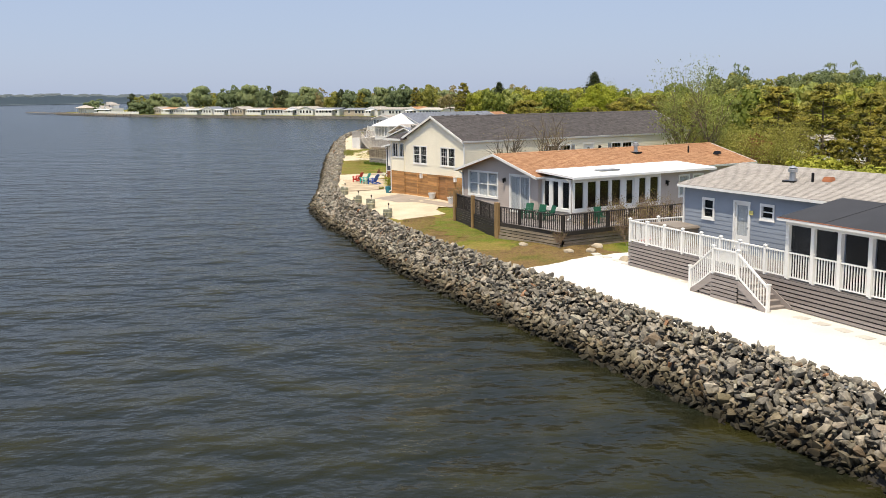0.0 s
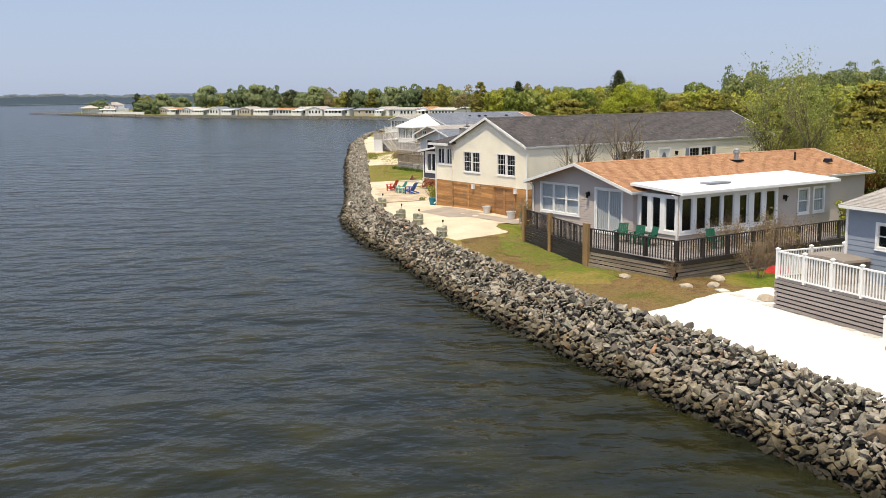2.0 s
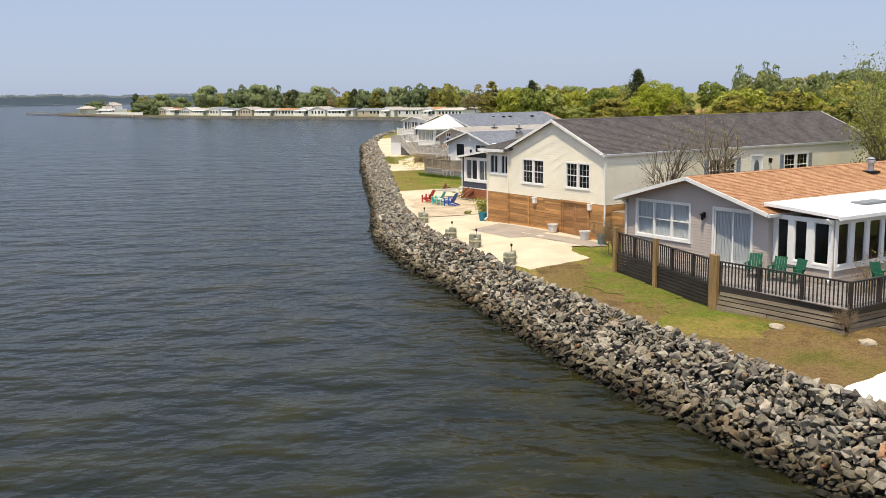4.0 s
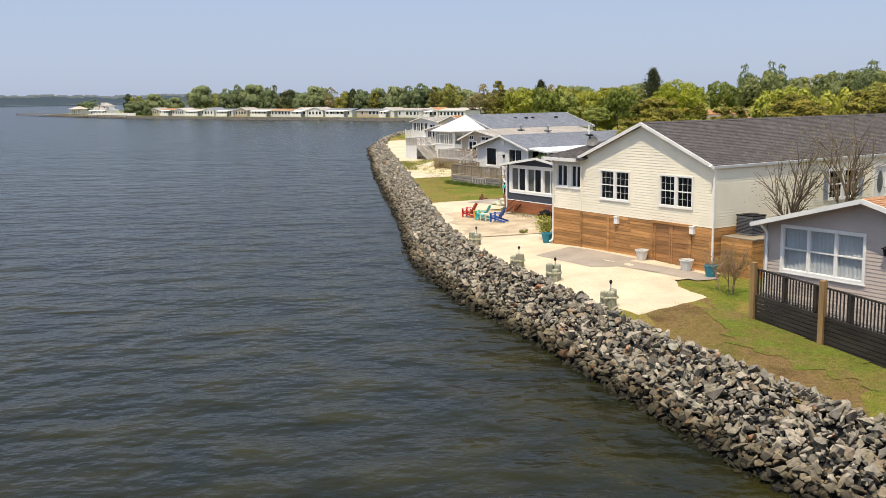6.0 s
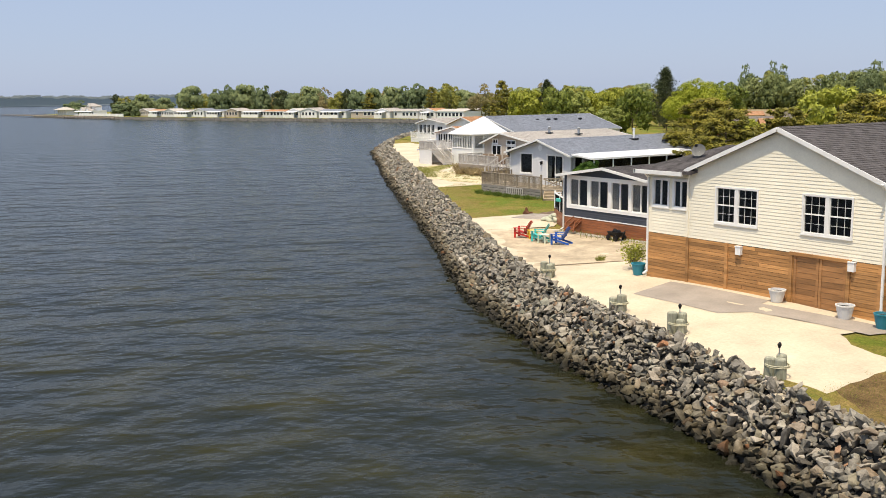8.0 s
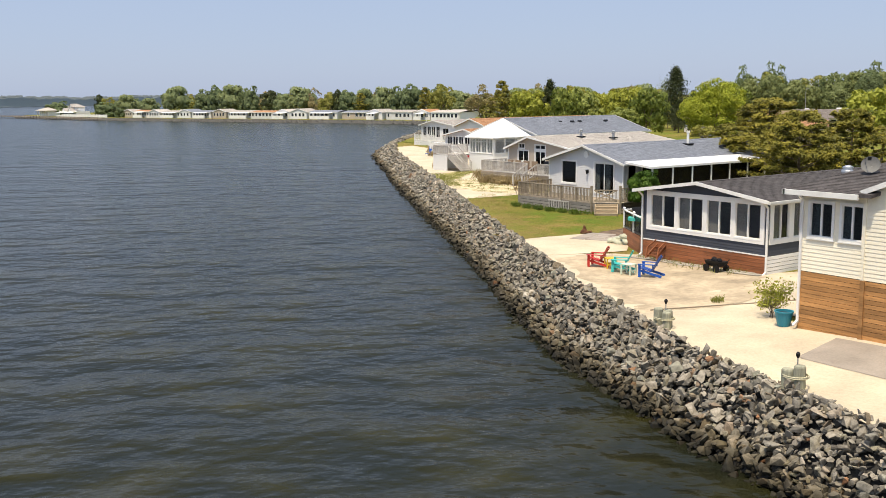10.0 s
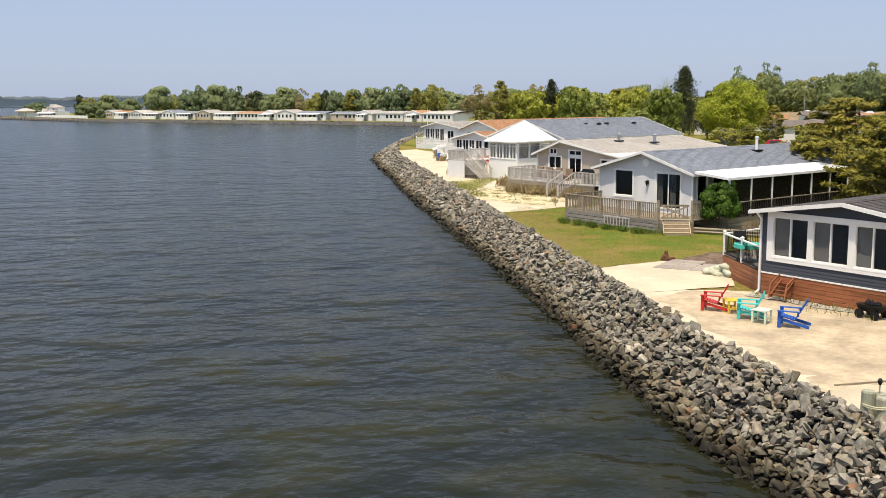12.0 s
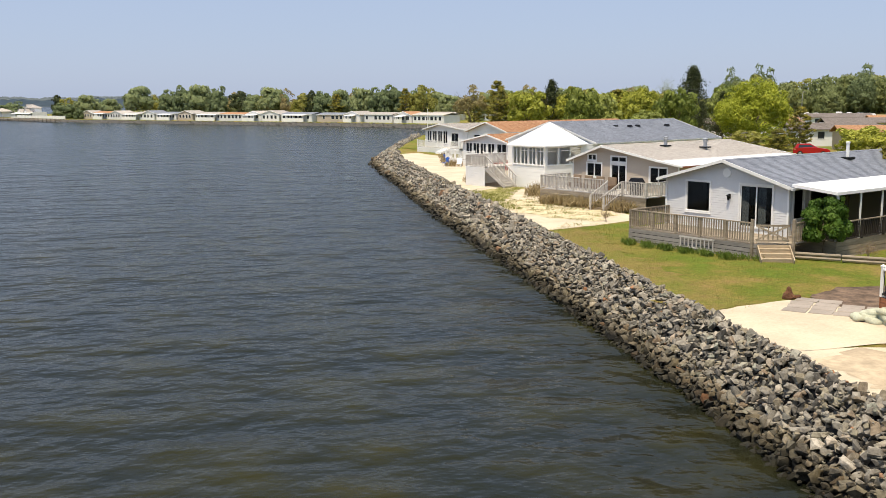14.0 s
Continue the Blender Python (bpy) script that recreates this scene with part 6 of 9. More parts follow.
# the large white house and the pavilion at the point
BH = thing("large_house", pose(-604, 154.5, -0.6, 0, 0, 6) @ Matrix.Diagonal((1.15, 0.75, 0.9, 1)), "large white two-storey house with verandas at the point", "house")
s = Shape()
s.box(0, 0, 1.5, 16, 10, 5.0)
s.box(4, 2, 5.0, 12, 9, 7.4)
part("wall", s, WHITESIDE, BH)
for q in (((-0.6, -0.6, 5.0), (16.6, -0.6, 5.0), (13, 4, 6.2), (3, 4, 6.2)), ((3.5, 1.5, 7.4), (12.5, 1.5, 7.4), (8.5, 5.5, 9.3), (7.5, 5.5, 9.3)), ((12.5, 1.5, 7.4), (12.5, 9.5, 7.4), (8.5, 5.5, 9.3), (8.5, 5.5, 9.3)), ((3.5, 9.5, 7.4), (3.5, 1.5, 7.4), (7.5, 5.5, 9.3), (7.5, 5.5, 9.3))):
    s = Shape()
    s.slab(*q, 0.2)
    part("roof", s, ROOF_GREY, BH)
for gx, gy, gz_, gw_ in ((2.6, -0.65, 5.0, 4.2), (10.0, -0.65, 5.0, 4.2), (8.0, 1.4, 7.4, 3.4)):
    s = Shape()
    s.hexa([(gx - gw_ / 2, gy, gz_), (gx + gw_ / 2, gy, gz_), (gx + gw_ / 2, gy + 3.5, gz_), (gx - gw_ / 2, gy + 3.5, gz_), (gx - 0.05, gy, gz_ + 1.7), (gx + 0.05, gy, gz_ + 1.7), (gx + 0.05, gy + 3.5, gz_ + 1.7), (gx - 0.05, gy + 3.5, gz_ + 1.7)])
    part("gable", s, WHITESIDE, BH)
    for e in (-1, 1):
        s = Shape()
        s.slab((gx + e * (gw_ / 2 + 0.35), gy - 0.3, gz_ - 0.2), (gx, gy - 0.3, gz_ + 1.85), (gx, gy + 3.6, gz_ + 1.85), (gx + e * (gw_ / 2 + 0.35), gy + 3.6, gz_ - 0.2), 0.15)
        part("roof", s, ROOF_GREY, BH)
s = Shape()
s.slab((-2, -3.6, 4.3), (18, -3.6, 4.3), (18, 0, 4.9), (-2, 0, 4.9), 0.25)
s.box(-2, -3.5, 1.5, 18, -3.4, 2.6)
part("veranda", s, WHITE, BH)
for k in range(9):
    s = Shape()
    s.box(0.6 + 1.75 * k, -0.05, 2.8, 1.6 + 1.75 * k, -0.02, 4.2)
    part("window", s, stuff_mat_glass, BH)
for k in range(4):
    s = Shape()
    s.box(4.6 + 1.9 * k, 1.96, 5.6, 5.7 + 1.9 * k, 1.99, 6.9)
    part("window", s, stuff_mat_glass, BH)
PV = thing("pavilion", pose(-640, 150, -0.5, 0, 0, 8), "white open boathouse pavilion with grey hipped roof", "pavilion")
s = Shape()
for a, b, c in (((-1, -1, 4.6), (13, -1, 4.6), (6, 4, 6.6)), ((13, -1, 4.6), (13, 9, 4.6), (6, 4, 6.6)), ((-1, 9, 4.6), (-1, -1, 4.6), (6, 4, 6.6))):
    s.slab(a, b, c, c, 0.2)
part("roof", s, ROOF_BEIGE, PV)
s = Shape()
s.box(0, 1, 1.5, 12, 8, 4.5)
part("wall", s, WHITESIDE, PV)
for k in range(5):
    s = Shape()
    s.box(0.2 + 2.9 * k, -0.2, 1.0, 0.45 + 2.9 * k, 0.05, 4.6)
    part("post", s, WHITE, PV)
PIER = thing("pier", (0, 0, 0), "long low timber pier on dark piles", "pier")
s = Shape()
s.beam((-520, 150, 0.95), (-705, 134, 0.95), 3.0, 0.3)
part("walkway", s, WEATHERED, PIER)
s = Shape()
s.beam((-520, 148.6, 1.55), (-690, 133.9, 1.55), 0.1, 0.12)
part("handrail", s, WEATHERED, PIER)
pm = Shape().tube((0, 0, -1.5), (0, 0, 1.6), 0.16, 0.14, 7).mesh("pile")
pm.materials.append(DARKWOOD)
for k in range(38):
    t = k / 37
    part("pier_post", pm, None, PIER, at=(-520 - 185 * t, 148.6 - 16 * t, 0))
WF = thing("white_fence", (-12, -1.0, -0.3), "long low white fence along the point", "fence")
s = Shape()
s.beam((-578, 151.5, 2.1), (-522, 158, 2.1), 0.15, 1.3)
part("fence_panel", s, WHITE, WF)
for k in range(15):
    s = Shape()
    s.box(-578.1 + 4 * k, 151.4 + 0.464 * k - 0.1, 1.2, -577.9 + 4 * k, 151.6 + 0.464 * k + 0.1, 2.9)
    part("fence_post", s, WHITE, WF)
# ---- homes of the second row behind the beach houses ----
def back_home(x, y, turn, w, l, wall, roof, label):
    h = thing("back_row_house", pose(x, y, min(0.0, gz(x, y) - 1.6), 0, 0, turn), label, "house", "second-row homes")
    s = Shape()
    s.box(0, 0, 1.5, w, l, 4.2)
    part("wall", s, wall, h)
    for a, b, c, d in (((-0.4, -0.4, 4.2), (w + 0.4, -0.4, 4.2), (w + 0.4, l / 2, 5.1), (-0.4, l / 2, 5.1)), ((w + 0.4, l + 0.4, 4.2), (-0.4, l + 0.4, 4.2), (-0.4, l / 2, 5.1), (w + 0.4, l / 2, 5.1))):
        s = Shape()
        roof_slope(s, a, b, c, d, 0.3)
        part("roof", s, roof, h)
    for mp, ln in ((front, w), (right_of(w), l)):
        k = 1.0
        while k + 1.2 < ln:
            s = Shape()
            ring(s, mp, k - 0.08, 2.7, k + 1.08, 3.9, 0.08, 0.0, 0.04)
            wi = part("window", s, TRIM, h)
            s = Shape()
            bar(s, mp, k, 2.78, k + 1.0, 3.82, 0.003, 0.02)
            part("pane", s, stuff_mat_glass, wi)
            k += 2.8
    return h


back_home(-72, 96, 20, 14, 7, WHITESIDE, ROOF_BEIGE, "white home half hidden by pines")
back_home(-58, 88, 10, 12, 7, TAN, ROOF_GREY, "tan home half hidden behind shrubs")
back_home(-158, 153, 48, 13, 7, WHITESIDE, ROOF_BROWN, "white trailer home with grey roof and red edge")
back_home(-146, 146.5, 45, 6, 5, TAN, ROOF_TERRA, "small tan house with reddish roof by the lane")
back_home(-189, 172, 40, 7, 7, WHITESIDE, ROOF_BROWN, "small white house among trees")
back_home(-178, 164.5, 30, 3.2, 3.2, TAN, ROOF_BROWN, "small tan garden shed")
back_home(-196, 190, 45, 13, 6, WHITESIDE, ROOF_TERRA, "white trailer home with red-brown roof")
back_home(-175, 190, 45, 13, 6, WHITESIDE, ROOF_BROWN, "white trailer home beyond the lane")
back_home(-180, 215, 45, 14, 6, WHITESIDE, ROOF_TERRA, "white trailer home with reddish roof")
back_home(-205, 232, 45, 14, 6, WHITESIDE, ROOF_BROWN, "white trailer home beyond the trees")
back_home(-262, 186, 40, 13, 7, WHITESIDE, ROOF_BLUE, "white home near the cove")

marsh = Shape()
marsh.v, marsh.f = [(-190, 232, 1.76), (-300, 322, 1.76), (-330, 368, 1.76), (-250, 420, 1.76), (-140, 300, 1.76)], [(4, 3, 2, 1, 0)]
tagged(link("marsh", marsh, stuff_mat("dry_marsh_reeds", (0.30, 0.22, 0.12), 0.95, 0.25, 0.15, 1.5, relief=0.8, depth=0.3), None), "brown dry marsh beyond the lane", "marsh", kind="structure")

# ---- trees ----
LEAF_SPRING = leaf_mat("young_spring_leaves", (0.150, 0.169, 0.019), (0.312, 0.325, 0.044), (0.475, 0.475, 0.088))
LEAF_GREEN = leaf_mat("fresh_green_leaves", (0.075, 0.106, 0.019), (0.163, 0.200, 0.037), (0.275, 0.312, 0.069))
LEAF_OLIVE = leaf_mat("olive_leaves", (0.167, 0.167, 0.033), (0.283, 0.275, 0.059), (0.416, 0.384, 0.100))
LEAF_TAN = leaf_mat("budding_tan_twigs", (0.189, 0.155, 0.068), (0.284, 0.236, 0.108), (0.378, 0.338, 0.162))
LEAF_PALE = leaf_mat("pale_young_leaves", (0.144, 0.168, 0.042), (0.264, 0.300, 0.078), (0.408, 0.432, 0.144))
LEAF_MAPLE = leaf_mat("bright_maple_leaves", (0.16, 0.19, 0.014), (0.32, 0.35, 0.03), (0.48, 0.49, 0.06))
LEAF_HILL = leaf_mat("grey_green_hill_leaves", (0.12, 0.145, 0.055), (0.19, 0.22, 0.085), (0.27, 0.295, 0.115))
LEAF_BROWN = leaf_mat("brown_olive_buds", (0.16, 0.125, 0.045), (0.27, 0.215, 0.075), (0.38, 0.32, 0.10))
NEEDLE = leaf_mat("pine_needles", (0.05, 0.054, 0.008), (0.17, 0.155, 0.02), (0.36, 0.30, 0.045), 0.15)
CEDARLEAF = leaf_mat("dark_cedar_foliage", (0.03, 0.045, 0.02), (0.06, 0.075, 0.03), (0.10, 0.115, 0.05), 0.2)
# distance haze mixed into the leaf colour as blue-grey
FARLEAF = leaf_mat("haze_tinted_far_foliage", (0.12, 0.15, 0.175), (0.128, 0.158, 0.183), (0.136, 0.166, 0.191), 0.3)
# same painted haze, made paler to offset weak sun on upright faces
FARMASS = leaf_mat("haze_tinted_far_canopy", (0.20, 0.245, 0.285), (0.21, 0.255, 0.295), (0.22, 0.265, 0.305), 0.2)
# far trees: greens paled and greyed to carry the haze of distance
LEAF_HAZE = leaf_mat("haze_paled_far_leaves", (0.21, 0.245, 0.12), (0.28, 0.325, 0.155), (0.35, 0.395, 0.19), 0.45)
LEAF_DEEP = leaf_mat("haze_dulled_far_leaves", (0.13, 0.165, 0.08), (0.185, 0.23, 0.11), (0.24, 0.29, 0.14), 0.45)
SHRUBLEAF = leaf_mat("glossy_shrub_leaves", (0.02, 0.05, 0.006), (0.055, 0.115, 0.012), (0.12, 0.19, 0.025), 0.3)
REDLEAF = leaf_mat("russet_leaves", (0.12, 0.05, 0.02), (0.22, 0.10, 0.04), (0.30, 0.16, 0.07), 0.25)


TWIGWOOD = stuff_mat("pinkish_brown_twigs", (0.29, 0.205, 0.15), 0.85, 0.2)


def leaf_mesh(name, centres, normals, size, rng, squash=0.55, facing=False):
    """Many small leaf sprays: one bent quad for each centre. facing: the normals are those of the leaves; else the leaves point along them."""
    n = len(centres)
    u = rng.normal(size=(n, 3))
    if facing:
        u = np.cross(u, normals)
    else:
        u += normals * 0.35
    u /= np.linalg.norm(u, axis=1)[:, None]
    w = np.cross(u, normals if facing else rng.normal(size=(n, 3)))
    w /= np.linalg.norm(w, axis=1)[:, None]
    s = size * rng.uniform(0.55, 1.3, n)[:, None]
    bend = np.cross(u, w) * s * 0.25
    a, b, c, d = centres - u * s, centres + w * s * squash + bend, centres + u * s, centres - w * s * squash + bend
    v = np.stack([a, b, c, d], 1).reshape(-1, 3)
    me = bpy.data.meshes.new(name)
    me.vertices.add(4 * n)
    me.vertices.foreach_set("co", v.ravel())
    me.loops.add(4 * n)
    me.loops.foreach_set("vertex_index", np.arange(4 * n))
    me.polygons.add(n)
    me.polygons.foreach_set("loop_start", np.arange(n) * 4)
    me.update(calc_edges=True)
    return me


def grow(rng, h, r, spread, fork, lean=0.0, start=0.3, drawn=3, taper=0.42):
    """A trunk with limbs, drawn down to a level; returns the shape and the tips of its twigs."""
    s, tips = Shape(), []
    def limb(p, d, length, rad, level):
        steps = 3
        for k in range(steps):
            q = p + d * (length / steps)
            if level <= drawn:
                s.tube(p, q, rad * (1 - 0.25 * k), rad * (1 - 0.25 * (k + 1)), 7 if level == 0 else (4 if level == 1 else 3), caps=False)
            p = q
            d = (d + Vector(rng.normal(0, 0.13, 3)) + Vector((0, 0, 0.06))).normalized()
            if level < 3 and (level > 0 or k >= 1):
                for _ in range(fork if level < 2 else 2):
                    side = Vector(rng.normal(0, 1, 3))
                    side = (side - d * side.dot(d)).normalized()
                    nd = (d * 0.75 + side * spread + Vector((0, 0, 0.18))).normalized()
                    limb(p, nd, length * rng.uniform(0.5, 0.72), rad * taper, level + 1)
            if level >= 2:
                tips.append(np.array(p))
        tips.append(np.array(p))
    limb(Vector((0, 0, -0.3)), Vector((lean, 0, 1)).normalized(), h * (0.55 + start * 0.2), r, 0)
    return s, np.array(tips)


def broad_tree(name, seed, h, wide, leaf, label, count=4200, size=0.3, gap=0.35, r=0.24, multi=1, low=0.22, spread=0.75, category="tree", drawn=1, puff=0.075, round_top=0.0, taper=0.42, bark=None, plump=1.0):
    """A broad-leaved tree: crown of leaf sprays in clumps round its twigs."""
    rng = np.random.default_rng(seed)
    t = thing(name, (0, 0, 0), label, category)
    wood, tips = Shape(), []
    for k in range(multi):
        s, tp = grow(rng, h, r / (1 + 0.3 * (multi - 1)), spread, 3, lean=rng.normal(0, 0.14) if multi > 1 else 0, drawn=drawn, taper=taper)
        off = rng.normal(0, 0.25, 3) * (multi > 1) * [1, 1, 0]
        n0 = len(wood.v)
        wood.v += [tuple(np.array(q) + off) for q in s.v]
        wood.f += [tuple(i + n0 for i in q) for q in s.f]
        tips.append(tp + off)
    tips = np.concatenate(tips)
    lo, hi = tips.min(0), tips.max(0)
    k = np.array([wide / max(hi[0] - lo[0], 0.1), wide / max(hi[1] - lo[1], 0.1), h * 0.95 / hi[2]])
    wood.v = [tuple(np.array(q) * k) for q in wood.v]
    tips *= k
    tips = tips[tips[:, 2] > h * low]
    part("trunk", wood, bark or BARK, t)
    if round_top:
        # boughs of leaves heaped on a rounded, uneven dome, each leaf turned outwards
        n = int(round_top * 0.5)
        d = rng.normal(size=(n, 3))
        d[:, 2] = np.abs(d[:, 2]) * 1.15 - 0.55
        d /= np.linalg.norm(d, axis=1)[:, None]
        lump = 1 + 0.09 * np.sin(d[:, 0] * 5 + seed) + 0.08 * np.sin(d[:, 1] * 6 + d[:, 2] * 4 + seed)
        bough = d * lump[:, None] * rng.uniform(0.55, 0.93 / plump ** 0.4, n)[:, None] * [wide * 0.46, wide * 0.46, h * 0.45] + [0, 0, h * 0.53]
        rad = (0.5 * wide + 0.38 * h) * rng.uniform(0.085, 0.17, n) * plump
        i = rng.choice(n, count, p=rad ** 2 / (rad ** 2).sum())
        o = rng.normal(size=(count, 3)) + d[i] * 0.7 + [0, 0, 0.3]
        o /= np.linalg.norm(o, axis=1)[:, None]
        c = bough[i] + o * (rad[i] * rng.uniform(0.7, 1.12, count))[:, None] * [1, 1, 0.75]
        nrm = o + rng.normal(size=(count, 3)) * (0.25 if size > 0.4 else 0.42)
        part("crown", leaf_mesh("crown", c, nrm, size * 1.15, rng, 0.6, True), leaf, t)
        return t
    keep = tips[rng.random(len(tips)) > gap]
    keep = keep if len(keep) > 20 else tips
    clump = rng.integers(0, len(keep), count)
    c = keep[clump] + rng.normal(size=(count, 3)) * [1, 1, 0.75] * wide * puff * rng.uniform(0.4, 1.15, (len(keep), 1))[clump]
    nrm = c - np.array([0, 0, h * 0.6])
    nrm /= np.linalg.norm(nrm, axis=1)[:, None] + 1e-6
    part("crown", leaf_mesh("crown", c, nrm, size, rng), leaf, t)
    return t


def pine_tree(name, seed, h, wide, leaf, label, count=6500, size=0.26, cone=0.0, tiers=16, r=0.26, low=0.12, category="tree"):
    """A conifer: whorls of branches with upturned needle tufts; cone 1 gives a narrow spire."""
    rng = np.random.default_rng(seed)
    t = thing(name, (0, 0, 0), label, category)
    s = Shape()
    s.tube((0, 0, -0.3), (0, 0, h * 0.55), r, r * 0.55, 8, False)
    s.tube((0, 0, h * 0.55), (0, 0, h * 0.97), r * 0.55, 0.03, 6, False)
    pts = []
    for k in range(tiers):
        f = low + (0.98 - low) * k / (tiers - 1)
        env = (1 - f) ** (0.85 if cone else 0.55) * (1.0 if cone else min(1.0, 0.55 + 1.6 * f))
        for j in range(7 if cone else 6):
            a = 2 * math.pi * (j + rng.random()) / (7 if cone else 6)
            ln = wide / 2 * env * rng.uniform(0.55, 1.12) + 0.15
            rise = ln * (0.35 if cone else rng.uniform(0.05, 0.5))
            p0 = np.array([0, 0, h * f])
            p1 = p0 + np.array([math.cos(a) * ln, math.sin(a) * ln, rise])
            s.tube(p0, p1, 0.05 * (1.3 - f), 0.012, 3, False)
            for u in np.linspace(0.3, 1.0, 6 if not cone else 4):
                pts.append(p0 + (p1 - p0) * u + rng.normal(0, 0.12 * wide / 6, 3))
    pts = np.array(pts)
    i = rng.integers(0, len(pts), count)
    c = pts[i] + rng.normal(size=(count, 3)) * [0.16 * wide / 6, 0.16 * wide / 6, 0.13 * wide / 6]
    nrm = np.tile([0.0, 0.0, 1.6], (count, 1)) + rng.normal(size=(count, 3)) * 0.3
    part("trunk", s, BARK, t)
    part("crown", leaf_mesh("crown", c, nrm, size, rng, 0.3), leaf, t)
    return t


def bough_pine(name, seed, h, wide, label, tiers=11, tufts=900, needles=26, size=0.17):
    """A spreading pine: boughs in uneven plates, each twig ending in an upturned tuft of needles."""
    rng = np.random.default_rng(seed)
    t = thing(name, (0, 0, 0), label, "tree")
    s = Shape()
    s.tube((0, 0, -0.3), (0.2, 0, h * 0.5), 0.2, 0.13, 8, False)
    s.tube((0.2, 0, h * 0.5), (0.1, 0.1, h * 0.93), 0.13, 0.03, 6, False)
    ends = []
    for k in range(tiers):
        f = 0.1 + 0.86 * k / (tiers - 1)
        env = min(1.0, 0.72 + 0.9 * f) * (1.02 - f ** 2.2) ** 0.7
        n = 6 if f < 0.75 else 4
        for j in range(n):
            a = 2 * math.pi * (j + rng.random()) / n
            ln = max(0.5, wide / 2 * env * rng.uniform(0.6, 1.1))
            p0 = np.array([0.1, 0, h * f])
            d = np.array([math.cos(a), math.sin(a), rng.uniform(0.0, 0.32)])
            p1 = p0 + d * ln
            p1[2] = min(p1[2], h * 0.96)
            s.tube(p0, p1, 0.06 * (1.2 - f), 0.015, 4, False)
            side = np.array([-math.sin(a), math.cos(a), 0])
            for u in np.linspace(0.35, 1.0, 7):
                q = p0 + (p1 - p0) * u
                for e in (-1, 1):
                    w = ln * 0.34 * (1.15 - u) * rng.uniform(0.5, 1.2) + 0.1
                    ends.append(q + side * e * w + d * w * 0.6 + [0, 0, rng.uniform(0.02, 0.3)])
            ends.append(p1)
    ends = np.array(ends)
    ends = ends[rng.permutation(len(ends))[:tufts]]
    n = len(ends)
    i = np.repeat(np.arange(n), needles)
    out = rng.normal(size=(n * needles, 3))
    out[:, 2] = np.abs(out[:, 2]) + 0.25
    out /= np.linalg.norm(out, axis=1)[:, None]
    reach = rng.uniform(0.6, 1.3, n)[i][:, None]
    c = ends[i] + out * size * reach * rng.uniform(0.35, 1.5, (len(i), 1)) * [1.25, 1.25, 0.9] + rng.normal(size=(len(i), 3)) * 0.05
    part("trunk", s, BARK, t)
    part("crown", leaf_mesh("crown", c, out + [0, 0, 0.5] + rng.normal(size=out.shape) * 0.35, size, rng, 0.3, True), NEEDLE, t)
    return t


def plant(proto, x, y, scale, turn=0.0, tall=1.0, sink=0.0):
    """A copy of a tree on the ground."""
    c = copy_thing(proto, Matrix.Identity(4))
    c.matrix_basis = Matrix.LocRotScale((x, y, gz(x, y) - sink), Euler((0, 0, turn)), (scale, scale, scale * tall))
    return c


def stand(proto, base_h, base_w, x, y, h, w, turn=0.0, sink=0.0):
    """A copy of a tree, h high and w wide."""
    return plant(proto, x, y, w / base_w, turn, ((h + sink) / base_h) / (w / base_w), sink)


OAK = broad_tree("broadleaf_tree", 11, 11, 9.5, LEAF_GREEN, "broad green tree in fresh leaf", 2800, 0.32, round_top=150)
OAK2 = broad_tree("broadleaf_tree", 12, 11, 9, LEAF_SPRING, "broad yellow-green tree in young leaf", 2900, 0.31, round_top=130)
OAK3 = broad_tree("broadleaf_tree", 18, 11, 8, LEAF_PALE, "rounded pale green tree in young leaf", 2600, 0.30, round_top=110)
MAPLE = broad_tree("maple_tree", 13, 10.2, 12.5, LEAF_MAPLE, "wide bright green tree in full spring leaf", 20000, 0.16, round_top=260)
HAZE = broad_tree("far_tree", 41, 11, 9.5, LEAF_HAZE, "rounded tree across the water in haze-paled green", 2200, 0.48, round_top=110, plump=1.3)
DEEP = broad_tree("far_tree", 42, 11, 9, LEAF_DEEP, "rounded tree across the water in haze-dulled green", 2200, 0.48, round_top=100, plump=1.3)
HAZE.matrix_basis = pose(-505, 196, 1.1)
DEEP.matrix_basis = pose(-453, 208, 1.1)
OLIVE = broad_tree("budding_tree", 14, 10, 8, LEAF_OLIVE, "olive-brown budding tree behind the houses", 2500, 0.26, round_top=90)
TANT = broad_tree("budding_tree", 15, 11, 8.5, LEAF_TAN, "tan budding tree with bare twigs", 2000, 0.24, drawn=2, round_top=70)
SPARSE = broad_tree("sparse_tree", 16, 11.5, 6.5, LEAF_PALE, "tall thin spring tree with many stems and sparse young leaves", 4200, 0.07, gap=0.3, multi=2, r=0.26, spread=0.42, low=0.3, drawn=2, puff=0.03, taper=0.45)
THICKET = broad_tree("budding_thicket", 19, 6.6, 7.5, LEAF_OLIVE, "olive-brown thicket of budding stems behind the houses", 5600, 0.085, gap=0.0, multi=5, r=0.2, spread=0.7, low=0.06, drawn=2, puff=0.06)
BARE = broad_tree("bare_tree", 17, 7.4, 4.6, LEAF_TAN, "small bare-branched tree in the yard", 700, 0.04, gap=0.2, multi=2, r=0.2, spread=0.5, low=0.25, drawn=2, taper=0.5)
PINE = bough_pine("pine_tree", 21, 8.2, 10.0, "spreading pine with yellow-green needle tufts", 12, 950, 20, 0.215)
PINE2 = bough_pine("pine_tree", 22, 8.4, 6.5, "upright pine with yellow-green candles", 11, 460, 13, 0.25)
